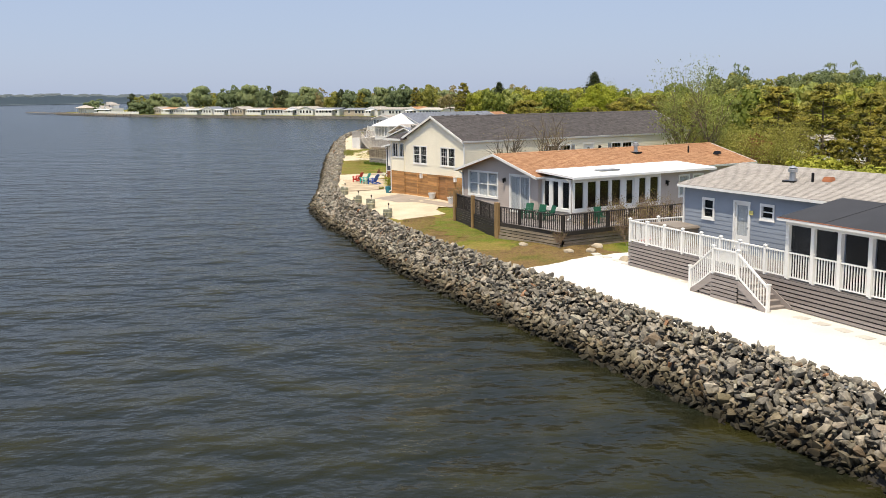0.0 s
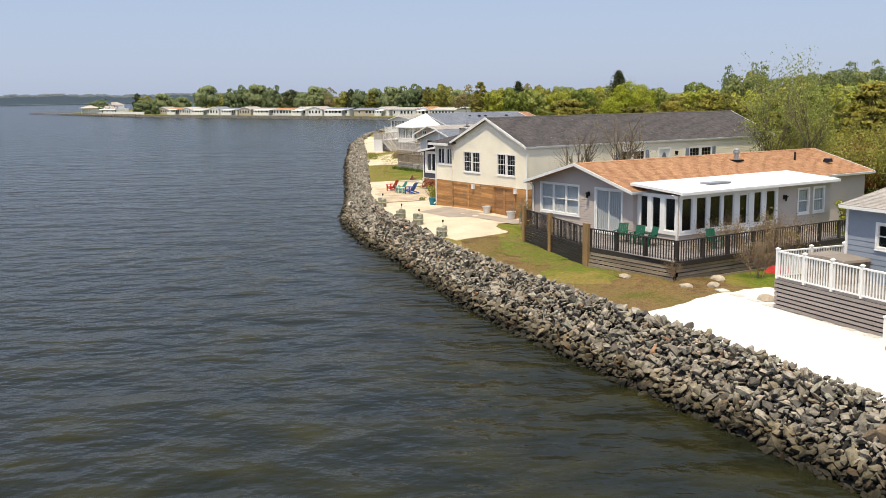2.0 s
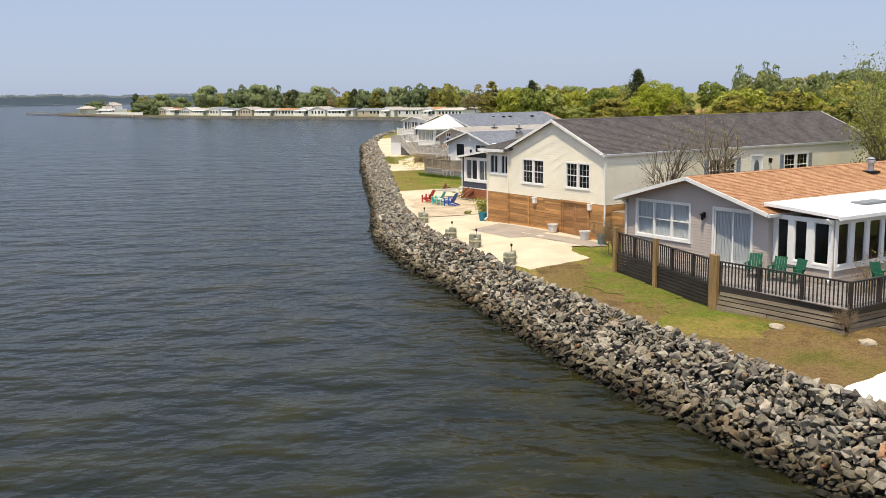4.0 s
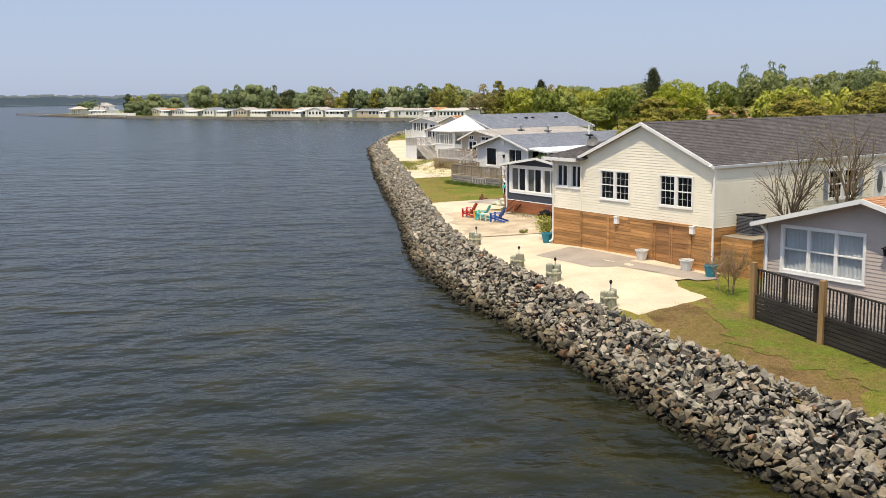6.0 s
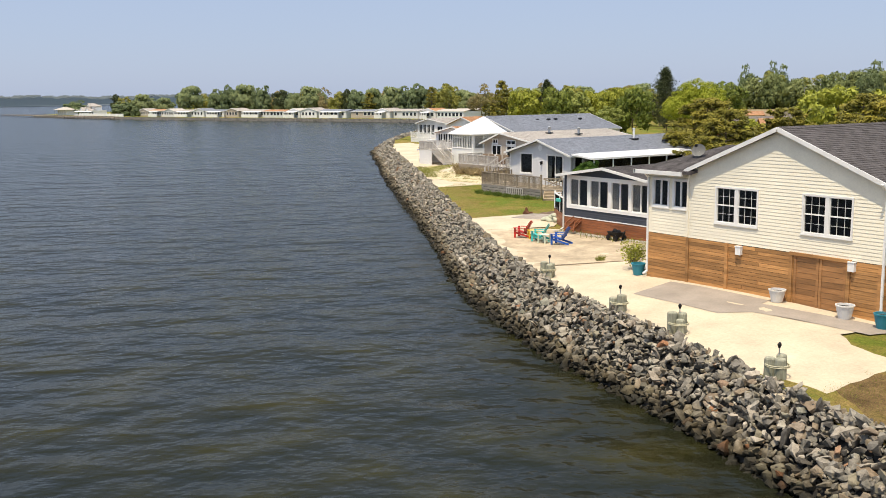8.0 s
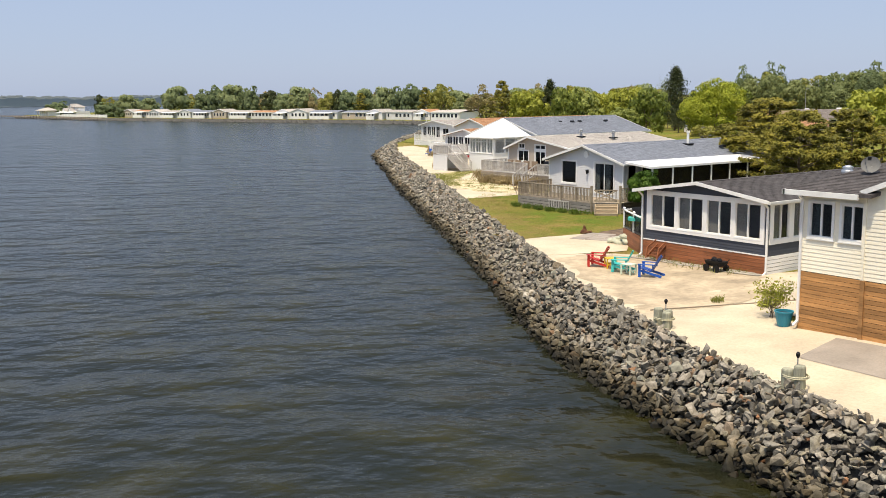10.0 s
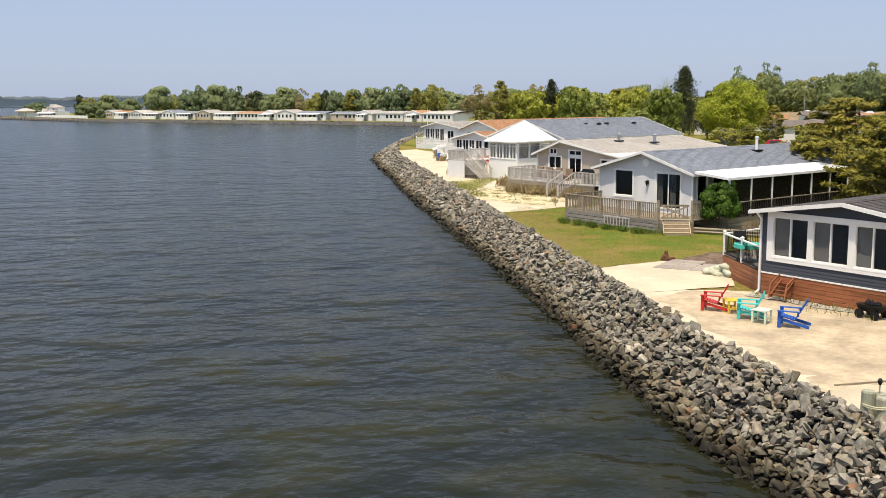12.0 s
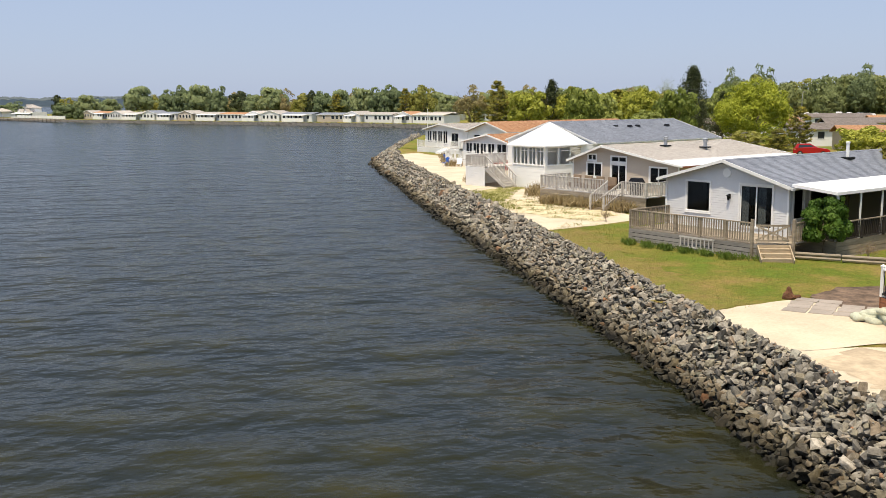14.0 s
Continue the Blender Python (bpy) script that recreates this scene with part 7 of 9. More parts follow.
TALLPINE = broad_tree("tall_pine", 23, 12, 8, CEDARLEAF, "tall dark pine above the woods", 3000, 0.3, low=0.35, round_top=120)
SPIRE = pine_tree("cedar_tree", 24, 13, 11.5, CEDARLEAF, "dark pointed cedar behind the houses", 7000, 0.26, cone=1.0, tiers=20)
SHRUB = broad_tree("shrub", 25, 2.6, 2.7, SHRUBLEAF, "dense glossy green shrub beside the deck", 9000, 0.085, r=0.06, low=0.03, spread=0.9, category="shrub", round_top=120)
TWIG = broad_tree("twiggy_bush", 26, 1.9, 2.0, LEAF_BROWN, "twiggy budding bush by the house", 700, 0.028, gap=0.0, multi=4, r=0.09, spread=0.62, low=0.2, category="shrub", drawn=3, bark=TWIGWOOD)
RED = broad_tree("russet_shrub", 27, 3.2, 3.0, REDLEAF, "russet-leaved shrub behind the roofs", 1800, 0.1, gap=0.1, multi=3, r=0.06, category="shrub")
HILLTREE = broad_tree("hill_tree", 31, 18, 13, LEAF_HILL, "rounded grey-green tree of the distant woods", 2500, 0.49, low=0.12, round_top=150, plump=1.25)
HILLPINE = broad_tree("hill_pine", 32, 20, 9, LEAF_DEEP, "tall dark pine of the distant woods", 2200, 0.46, low=0.3, round_top=150, plump=1.3)
HILLTREE.matrix_basis = pose(-300, 395, -4.5)
HILLPINE.matrix_basis = pose(-292, 404, -1.0)
MAPLE.matrix_basis = pose(-160, 146.5, 1.6) @ Matrix.Diagonal((0.92, 0.92, 0.93, 1))
SPARSE.matrix_basis = pose(-54.2, 58.4, 1.6)
THICKET.matrix_basis = pose(-53.5, 61.0, 1.6)
BARE.matrix_basis = pose(-57.2, 43.4, 1.6) @ Matrix.Diagonal((1.0, 1.0, 1.02, 1))
PINE.matrix_basis = pose(-98.5, 77.5, 1.6) @ Matrix.Diagonal((1.0, 1.0, 0.88, 1))
PINE2.matrix_basis = pose(-57, 73, 1.6)
TALLPINE.matrix_basis = pose(-446.7, 201.4, 1.6)
SPIRE.matrix_basis = pose(-196, 177, 1.6)
SHRUB.matrix_basis = pose(-96.35, 61.9, 1.55) @ Matrix.Diagonal((0.9, 0.9, 1.2, 1))
TWIG.matrix_basis = pose(-112.4, 64.2, 1.6) @ Matrix.Scale(0.45, 4)
RED.matrix_basis = pose(-182, 167.5, 1.6)
OAK.matrix_basis = pose(-119, 128, 1.6) @ Matrix.Diagonal((0.8, 0.8, 0.72, 1))
OAK2.matrix_basis = pose(-109, 111, 1.6) @ Matrix.Diagonal((0.92, 0.92, 0.86, 1))
OAK3.matrix_basis = pose(-176, 141, 1.6) @ Matrix.Diagonal((0.7, 0.7, 0.55, 1))
OLIVE.matrix_basis = pose(-97, 118, 1.6) @ Matrix.Diagonal((1.05, 1.05, 0.97, 1))
TANT.matrix_basis = pose(-275, 185, 1.6) @ Matrix.Diagonal((1.1, 1.1, 1.03, 1))
plant(SPIRE, -229, 170.5, 0.85, 1.0)
plant(SPIRE, -187, 168, 0.5, 2.0)
plant(SPIRE, -215, 181, 0.5, 0.7)
plant(SPIRE, -173, 156, 0.62, 0.9)
plant(BARE, -57.4, 47.0, 1.1, 2.0, 1.0)
# thin tall trees and thicket beyond the brown-roofed house
plant(SPARSE, -51.0, 57.2, 0.95, 1.9, 1.05)
plant(SPARSE, -56.6, 61.5, 0.85, 3.3, 1.0)
for x, y, k, r in ((-50.5, 59.5, 0.85, 1.0), (-49.5, 64, 0.8, 2.2), (-56, 66.5, 0.9, 3.1), (-53, 69, 1.0, 0.4)):
    plant(THICKET, x, y, k, r)
plant(RED, -52, 63.2, 1.25, 0.5, 1.3)
plant(RED, -50.8, 65, 0.9, 1.5, 1.3)
# pines behind the charcoal and pale grey houses
plant(PINE, -102.5, 81.5, 0.62, 1.3)
plant(PINE, -92.0, 72.5, 0.78, 2.6)
plant(PINE, -98, 88, 0.8, 5.2, 0.95)
plant(PINE, -88, 84, 0.9, 0.7)
plant(PINE, -82, 78, 0.85, 3.6)
plant(PINE, -75, 76, 0.92, 2.0)
plant(PINE, -67, 73, 0.85, 1.0)
plant(PINE2, -56.5, 79, 1.0, 2.4)
plant(PINE2, -50, 76, 0.92, 0.4)
plant(PINE2, -45, 72, 0.9, 1.4)
plant(PINE2, -41, 66, 0.8, 2.9)
plant(PINE, -46, 82, 0.85, 2.9)
plant(PINE, -40, 76, 0.8, 1.9)
stand(OAK2, 11, 9, -42.8, 59.5, 4.2, 4.4, 1.0)
stand(OAK2, 11, 9, -39.5, 60.5, 3.6, 4.0, 2.0)
# beyond the lane
stand(PINE2, 8.4, 6.5, -147, 138, 6.0, 3.8, 2.0)
stand(OAK2, 11, 9, -125.2, 116, 5.0, 6.0, 0.4)
stand(OAK2, 11, 9, -121.5, 112, 4.4, 5.0, 1.4)
stand(PINE2, 8.4, 6.5, -143.6, 128, 3.4, 4.0, 0.3)
stand(OAK, 11, 9.5, -152, 141, 2.6, 5.0, 1.3)
stand(OLIVE, 10, 8, -156, 139, 3.0, 5.0, 2.3)
stand(OAK2, 11, 9, -150, 137, 2.6, 3.4, 2.3)
for p, bh, bw, x, y, h, w in ((OAK2, 11, 9, -104, 116, 9.4, 7.6), (OAK, 11, 9.5, -172, 162, 9.7, 9),
                              (OAK3, 11, 8, -98.5, 129, 9.4, 9), (OAK2, 11, 9, -88, 112, 9.2, 8.5), (OLIVE, 10, 8, -78, 108, 9.3, 8), (OAK2, 11, 9, -70, 102, 9.0, 8)):
    stand(p, bh, bw, x, y, h, w, x, 2.4)
for p, bh, bw, x, y, h, w in ((PINE2, 8.4, 6.5, -247.8, 171.3, 11.3, 7.2), (PINE2, 8.4, 6.5, -244.5, 176, 8.6, 6.5), (TANT, 11, 8.5, -317, 243, 12.6, 9), (OAK2, 11, 9, -270, 221, 10.6, 9),
                              (OAK3, 11, 8, -239, 196, 9.5, 8), (OAK2, 11, 9, -242, 207, 10.5, 8.5), (OAK2, 11, 9, -232, 202, 11.2, 9), (OLIVE, 10, 8, -215, 190, 9.5, 7.5)):
    stand(p, bh, bw, x, y, h, w, x, 2.4)
for p, bh, bw, x, y, h, w in ((SPARSE, 11.5, 7, -247, 229, 14, 7.5), (OAK3, 11, 8, -218, 214, 10.2, 8), (OAK, 11, 9.5, -264, 280, 12.6, 12), (OAK2, 11, 9, -206, 186, 8.6, 7), (PINE2, 8.4, 6.5, -222, 178, 7.5, 6),
                              (PINE2, 8.4, 6.5, -210, 171, 6.8, 5.5), (OLIVE, 10, 8, -256, 186, 9.0, 8), (TANT, 11, 8.5, -262, 196, 9.6, 8)):
    stand(p, bh, bw, x, y, h, w, x, 2.4)
rnd = random.Random(12)
kinds = [(OAK2, 11, 9), (OAK3, 11, 8), (OAK, 11, 9.5), (OLIVE, 10, 8), (OAK2, 11, 9)]
# continuous low canopy beyond the gardens, with the lane and marsh left open
for k in range(48):
    a, d = radians(rnd.uniform(118, 140.5)), rnd.uniform(170, 300)
    if 121 < math.degrees(a) < 133.5:
        continue
    x, y = -45 + d * math.cos(a), 10 + d * math.sin(a)
    p, bh, bw = rnd.choice(kinds)
    stand(p, bh, bw, x, y, 8.6 + d * 0.008 + rnd.uniform(-1.0, 0.6), rnd.uniform(7, 10), rnd.uniform(0, 6.28), 2.6)
for k in range(26):
    a, d = radians(rnd.uniform(98, 122)), rnd.uniform(95, 210)
    x, y = -30 + d * math.cos(a), 10 + d * math.sin(a)
    p, bh, bw = rnd.choice(kinds)
    stand(p, bh, bw, x, y, 8.4 + d * 0.012 + rnd.uniform(-0.8, 0.6), rnd.uniform(6.5, 9), rnd.uniform(0, 6.28), 2.6)
for k in range(12):
    t = k / 11
    stand(*((TANT, 11, 8.5), (PINE2, 8.4, 6.5), (OLIVE, 10, 8))[k % 3], -300 + 60 * t + rnd.uniform(-4, 4), 205 + 5 * t + rnd.uniform(-6, 12), rnd.uniform(8.5, 10.5), rnd.uniform(6, 9), rnd.uniform(0, 6.28))
# wooded rise in the distance
for k in range(66):
    u = rnd.random()
    x, y = -352 + 250 * u + rnd.uniform(-6, 6), 378 + 85 * min(1, u * 1.6) + rnd.uniform(0, 34)
    p, bh, bw = rnd.choice([(HILLTREE, 18, 13), (HILLTREE, 18, 13), (HILLPINE, 20, 9), (HILLTREE, 18, 13), (OLIVE, 10, 8)])
    hh = (16.5 if p is not HILLPINE else 20.0) + 3.0 * min(1, u * 3) + rnd.uniform(-2, 1.5)
    stand(p, bh, bw, x, y, hh, rnd.uniform(12, 17) if p is not HILLPINE else rnd.uniform(8, 11), rnd.uniform(0, 6.28), 8.0)
# trees of the far shore
far_kinds = [(HAZE, 11, 9.5), (DEEP, 11, 9), (HAZE, 11, 9.5), (OLIVE, 10, 8), (TANT, 11, 8.5)]
for p, bh, bw, x, y, h, w in ((HAZE, 11, 9.5, -513.6, 184.5, 14.9, 14.5), (DEEP, 11, 9, -490, 189.5, 11.8, 11), (DEEP, 11, 9, -481.6, 192, 13.6, 9), (HAZE, 11, 9.5, -470.5, 195, 14.9, 13.5),
                              (DEEP, 11, 9, -460.6, 198, 12.9, 9), (HAZE, 11, 9.5, -438, 203.6, 10.2, 8), (HAZE, 11, 9.5, -428.5, 206.6, 13.3, 12.5), (TANT, 11, 8.5, -419, 209, 11.8, 8)):
    stand(p, bh, bw, x, y, h + 0.9, w, x, 2.4)
for p, bh, bw, x, y, h, w in ((OLIVE, 10, 8, -411, 211, 10.4, 9), (TALLPINE, 12, 8, -408, 213, 11.6, 4.5), (DEEP, 11, 9, -402, 215, 10.3, 9), (HAZE, 11, 9.5, -394.7, 218, 11.9, 9), (PINE2, 8.4, 6.5, -392, 215, 8.7, 7.5),
                              (HAZE, 11, 9.5, -384, 221.4, 12.4, 10), (DEEP, 11, 9, -375.5, 224, 11.4, 10), (DEEP, 11, 9, -368.8, 225, 12.2, 10.5), (PINE2, 8.4, 6.5, -360, 224, 10.5, 6.5), (OLIVE, 10, 8, -355, 228, 12.8, 10.5)):
    stand(p, bh, bw, x, y, h + 0.9, w, x, 2.4)
for p, bh, bw, x, y, h, w in ((TALLPINE, 12, 8, -576, 166, 11.2, 5.5), (HAZE, 11, 9.5, -539.5, 169, 11, 10.5), (OLIVE, 10, 8, -566.4, 167, 9.6, 9), (DEEP, 11, 9, -636, 160, 7.2, 14), (DEEP, 11, 9, -552.6, 163, 6.4, 13.5), (DEEP, 11, 9, -532, 163, 4.2, 5.5), (HAZE, 11, 9.5, -527, 176, 9, 9), (DEEP, 11, 9, -545, 178, 8, 10), (HAZE, 11, 9.5, -560, 178, 7, 10)):
    stand(p, bh, bw, x, y, h + 0.9, w, x, 2.4)
for k in range(46):
    x, y, tr = far_at(k / 45)
    p, bh, bw = rnd.choice(far_kinds)
    stand(p, bh, bw, x + rnd.uniform(-3, 3), y + rnd.uniform(34, 60), rnd.uniform(9.0, 12.0), rnd.uniform(9, 12), rnd.uniform(0, 6.28), 3.0)
for k in range(14):
    p, bh, bw = rnd.choice(far_kinds)
    stand(p, bh, bw, -345 + 5.5 * k + rnd.uniform(-3, 3), 232 + rnd.uniform(0, 40), rnd.uniform(10, 12.5), rnd.uniform(8, 11), rnd.uniform(0, 6.28), 3.0)
# bushes at the houses
YBUSH = broad_tree("leafy_bush", 28, 1.7, 1.7, LEAF_SPRING, "thin bush with yellow-green leaves beside the pot", 1100, 0.05, gap=0.3, multi=4, r=0.05, spread=0.6, low=0.25, category="shrub", drawn=2)
YBUSH.matrix_basis = pose(-71.3, 41.7, 1.7)
for x, y, k, r in ((-41.2, 38.6, 1.5, 1.0), (-39.4, 39.6, 1.45, 2.0), (-40.4, 41.2, 1.6, 4.0), (-38.6, 37.6, 1.1, 5.0), (-40.9, 36.4, 0.85, 0.6), (-39.7, 33.6, 0.6, 3.0)):
    plant(TWIG, x, y, k, r)
plant(TWIG, -56.3, 38.4, 1.2, 0.3)
plant(TWIG, -94.4, 62.4, 0.55, 1.1)
stand(OAK2, 11, 9, -40.6, 47.9, 3.0, 2.4, 0.7)

# distant wooded shore across the bay
rng = np.random.default_rng(31)
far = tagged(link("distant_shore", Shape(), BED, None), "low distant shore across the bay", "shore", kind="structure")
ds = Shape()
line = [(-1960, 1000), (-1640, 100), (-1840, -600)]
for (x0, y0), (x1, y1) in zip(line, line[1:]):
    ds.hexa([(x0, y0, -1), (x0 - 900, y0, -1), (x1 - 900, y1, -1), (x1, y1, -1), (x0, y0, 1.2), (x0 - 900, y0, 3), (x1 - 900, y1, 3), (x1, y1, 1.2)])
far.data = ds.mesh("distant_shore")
# the shore takes the haze-tinted canopy colour too
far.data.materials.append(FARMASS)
n = 40000
seg = rng.integers(0, len(line) - 1, n)
t = rng.random(n)
la, lb = np.array(line)[seg], np.array(line)[seg + 1]
xy = la + (lb - la) * t[:, None]
xy[:, 0] -= rng.uniform(42, 110, n)
top = 15.5 + 1.4 * np.sin(xy[:, 1] * 0.021) + 1.0 * np.sin(xy[:, 1] * 0.083 + 1) + 1.2 * np.sin(xy[:, 1] * 0.23) + 1.0 * np.sin(xy[:, 1] * 0.61)
z = top * (0.74 + 0.24 * rng.random(n))
c = np.concatenate([xy, z[:, None]], 1)
tagged(link("distant_woods", leaf_mesh("distant_woods", c, np.tile([0.7, -0.3, 0.6], (n, 1)) + rng.normal(size=(n, 3)) * 0.12, 1.5, rng, 0.8, True), FARLEAF, None), "band of woods on the distant shore, haze in its colour", "woods", kind="stuff")

mass = Shape()
for (x0, y0), (x1, y1) in zip(line, line[1:]):
    m = 160
    for k in range(m):
        pts = []
        for t in (k / m, (k + 1) / m):
            y = y0 + (y1 - y0) * t
            pts.append((x0 + (x1 - x0) * t - 40, y, 12.8 + 1.4 * math.sin(y * 0.021) + 1.0 * math.sin(y * 0.083 + 1) + 0.8 * math.sin(y * 0.31)))
        (ax, ay, az), (bx, by, bz) = pts
        mass.hexa([(ax, ay, 0), (ax - 60, ay, 0), (bx - 60, by, 0), (bx, by, 0), (ax, ay, az), (ax - 60, ay, az), (bx - 60, by, bz), (bx, by, bz)])
tagged(link("distant_canopy", mass, FARMASS, None), "dense canopy of the distant woods, haze in its colour", "woods", kind="stuff")

# ---- yard things ----
def paint(name, c):
    return stuff_mat(name, c, 0.45, 0.06, 2.0, 25, relief=0.1)


RED_P, YEL_P, TEAL_P, BLUE_P, MINT_P = paint("red_paint", (0.50, 0.035, 0.025)), paint("yellow_paint", (0.75, 0.48, 0.04)), paint("turquoise_paint", (0.06, 0.50, 0.47)), paint("blue_paint", (0.02, 0.10, 0.42)), paint("mint_paint", (0.62, 0.72, 0.58))
GREEN_P = paint("dark_green_plastic", (0.015, 0.10, 0.055))
TEALPOT, WHITEPOT, GREYPOT = paint("glazed_blue_pot", (0.03, 0.22, 0.30)), paint("white_pot", (0.72, 0.72, 0.70)), paint("blue_grey_pot", (0.12, 0.17, 0.20))
ROPE = stuff_mat("pale_rope", (0.55, 0.52, 0.36), 0.9, 0.1, 5, 40, relief=0.4)


def adirondack(x, y, turn, mat, label):
    """A slatted garden chair with a raked fan back and broad arms."""
    o = thing("garden_chair", pose(x, y, gz(x, y) + 0.04, 0, 0, turn), label, "chair", "chairs on the sand")
    for k in range(6):
        t = k / 5
        s = Shape()
        s.beam((-0.27, -0.30 + 0.47 * t, 0.38 - 0.13 * t), (0.27, -0.30 + 0.47 * t, 0.38 - 0.13 * t), 0.085, 0.022)
        part("seat_slat", s, mat, o)
    for k in range(6):
        a = (k - 2.5) / 2.5
        s = Shape()
        top = 0.95 - 0.09 * a * a
        s.hexa([(a * 0.22 - 0.042, 0.17, 0.24), (a * 0.22 + 0.042, 0.17, 0.24), (a * 0.22 + 0.042, 0.195, 0.24), (a * 0.22 - 0.042, 0.195, 0.24), (a * 0.29 - 0.05, 0.17 + 0.36, top), (a * 0.29 + 0.05, 0.17 + 0.36, top), (a * 0.29 + 0.05, 0.555, top), (a * 0.29 - 0.05, 0.555, top)])
        part("back_slat", s, mat, o)
    for e in (-1, 1):
        s = Shape()
        s.box(e * 0.36 - 0.07, -0.36, 0.55, e * 0.36 + 0.07, 0.36, 0.575)
        part("arm", s, mat, o)
        s = Shape()
        s.box(e * 0.32 - 0.014, -0.34, 0.0, e * 0.32 + 0.014, -0.23, 0.55)
        part("front_leg", s, mat, o)
        s = Shape()
        s.beam((e * 0.29, -0.33, 0.30), (e * 0.29, 0.66, 0.05), 0.025, 0.10)
        part("side_rail", s, mat, o)
        s = Shape()
        s.box(e * 0.335 - 0.012, 0.27, 0.4, e * 0.335 + 0.012, 0.33, 0.55)
        part("rear_leg", s, mat, o)
    return o


def side_table(x, y, turn, mat, label):
    o = thing("side_table", pose(x, y, gz(x, y) + 0.04, 0, 0, turn), label, "table", "tables on the sand")
    for k in range(5):
        s = Shape()
        s.box(-0.27, -0.25 + 0.102 * k, 0.44, 0.27, -0.157 + 0.102 * k, 0.465)
        part("top_slat", s, mat, o)
    for a in (-1, 1):
        for b in (-1, 1):
            s = Shape()
            s.box(a * 0.23 - 0.03, b * 0.21 - 0.03, 0, a * 0.23 + 0.03, b * 0.21 + 0.03, 0.44)
            part("leg", s, mat, o)
        s = Shape()
        s.box(a * 0.23 - 0.015, -0.2, 0.15, a * 0.23 + 0.015, 0.2, 0.21)
        part("stretcher", s, mat, o)


adirondack(-83.35, 45.1, -60, RED_P, "bright red slatted wooden garden chair on sand")
side_table(-82.6, 45.25, -30, YEL_P, "small yellow slatted garden table")
adirondack(-81.75, 45.0, -55, TEAL_P, "turquoise slatted wooden garden chair on sand")
side_table(-80.95, 44.7, 10, MINT_P, "pale mint slatted garden table")
adirondack(-80.05, 44.95, -62, BLUE_P, "royal blue slatted wooden garden chair on sand")


def green_chair(x, y, turn):
    o = thing("deck_chair", pose(x, y, 2.62, 0, 0, turn) @ Matrix.Scale(0.9, 4), "dark green plastic armchair on the dark deck", "chair", "green chairs on the deck")
    s = Shape()
    s.box(-0.26, -0.26, 0.38, 0.26, 0.26, 0.42)
    part("seat", s, GREEN_P, o)
    for k in range(5):
        s = Shape()
        a = -0.22 + 0.11 * k
        s.hexa([(a - 0.045, 0.24, 0.40), (a + 0.045, 0.24, 0.40), (a + 0.045, 0.265, 0.40), (a - 0.045, 0.265, 0.40), (a - 0.05, 0.42, 0.98), (a + 0.05, 0.42, 0.98), (a + 0.05, 0.44, 0.98), (a - 0.05, 0.44, 0.98)])
        part("back_slat", s, GREEN_P, o)
    for e in (-1, 1):
        s = Shape()
        s.box(e * 0.29 - 0.035, -0.26, 0.6, e * 0.29 + 0.035, 0.32, 0.63)
        part("arm", s, GREEN_P, o)
        for b in (-0.23, 0.23):
            s = Shape()
            s.box(e * 0.27 - 0.025, b - 0.025, 0, e * 0.27 + 0.025, b + 0.025, 0.6)
            part("leg", s, GREEN_P, o)


for x, y, a in ((-45.2, 35.7, 25), (-44.2, 35.8, 15), (-43.5, 35.9, -10), (-41.1, 37.7, 80)):
    green_chair(x, y, a)


def pile_cluster(x, y, seed):
    """Three cut piles roped together, with a small lamp on a rod."""
    rg = random.Random(seed)
    z = gz(x, y)
    o = thing("mooring_post", (x, y, z), "three grey-green timber piles roped together in the sand", "post", "mooring posts")
    for k, (dx, dy) in enumerate(((-0.165, -0.1), (0.165, -0.07), (0.02, 0.165))):
        h = rg.uniform(0.52, 0.74)
        s = Shape()
        r = rg.uniform(0.145, 0.17)
        s.lathe(dx, dy, [(r * 1.05, -0.2), (r, 0.3), (r * 0.98, h - 0.04), (r * 0.85, h), (r * 0.5, h + 0.015)], 12)
        part("timber_post", s, TREATED, o, smooth=False)
    s = Shape()
    n = 20
    for zz in (0.36, 0.40):
        for k in range(n):
            a, b = 2 * math.pi * k / n, 2 * math.pi * (k + 1) / n
            s.tube((0.345 * math.cos(a), 0.315 * math.sin(a) + 0.01, zz), (0.345 * math.cos(b), 0.315 * math.sin(b) + 0.01, zz), 0.02, 0.02, 5, False)
    part("rope", s, ROPE, o, "pale rope binding")
    s = Shape()
    s.tube((0.02, 0.05, 0.4), (0.02, 0.05, 0.88), 0.018, 0.018, 6)
    part("lamp_rod", s, STEEL, o)
    s = Shape()
    s.lathe(0.02, 0.05, [(0.03, 0.86), (0.055, 0.92), (0.06, 0.97), (0.025, 1.02)], 8)
    part("lamp_head", s, BLACKMETAL, o, "small black lamp head")


for k, (x, y) in enumerate(((-73.1, 38.3), (-66.3, 35.85), (-62.65, 34.95), (-57.7, 33.5))):
    pile_cluster(x, y, k)


def pot(x, y, r, h, mat, label, plant_kind=None):
    z = gz(x, y) + 0.03
    o = thing("flower_pot", (x, y, z), label, "plant pot", "pots along the house")
    s = Shape()
    s.lathe(0, 0, [(r * 0.68, 0), (r * 0.9, h * 0.6), (r, h * 0.9), (r * 1.08, h * 0.92), (r * 1.08, h), (r * 0.92, h), (r * 0.88, h * 0.8)], 18)
    part("body", s, mat, o, smooth=False)
    s = Shape()
    s.lathe(0, 0, [(r * 0.9, h * 0.84), (r * 0.5, h * 0.88)], 14)
    part("soil", s, BED, o)


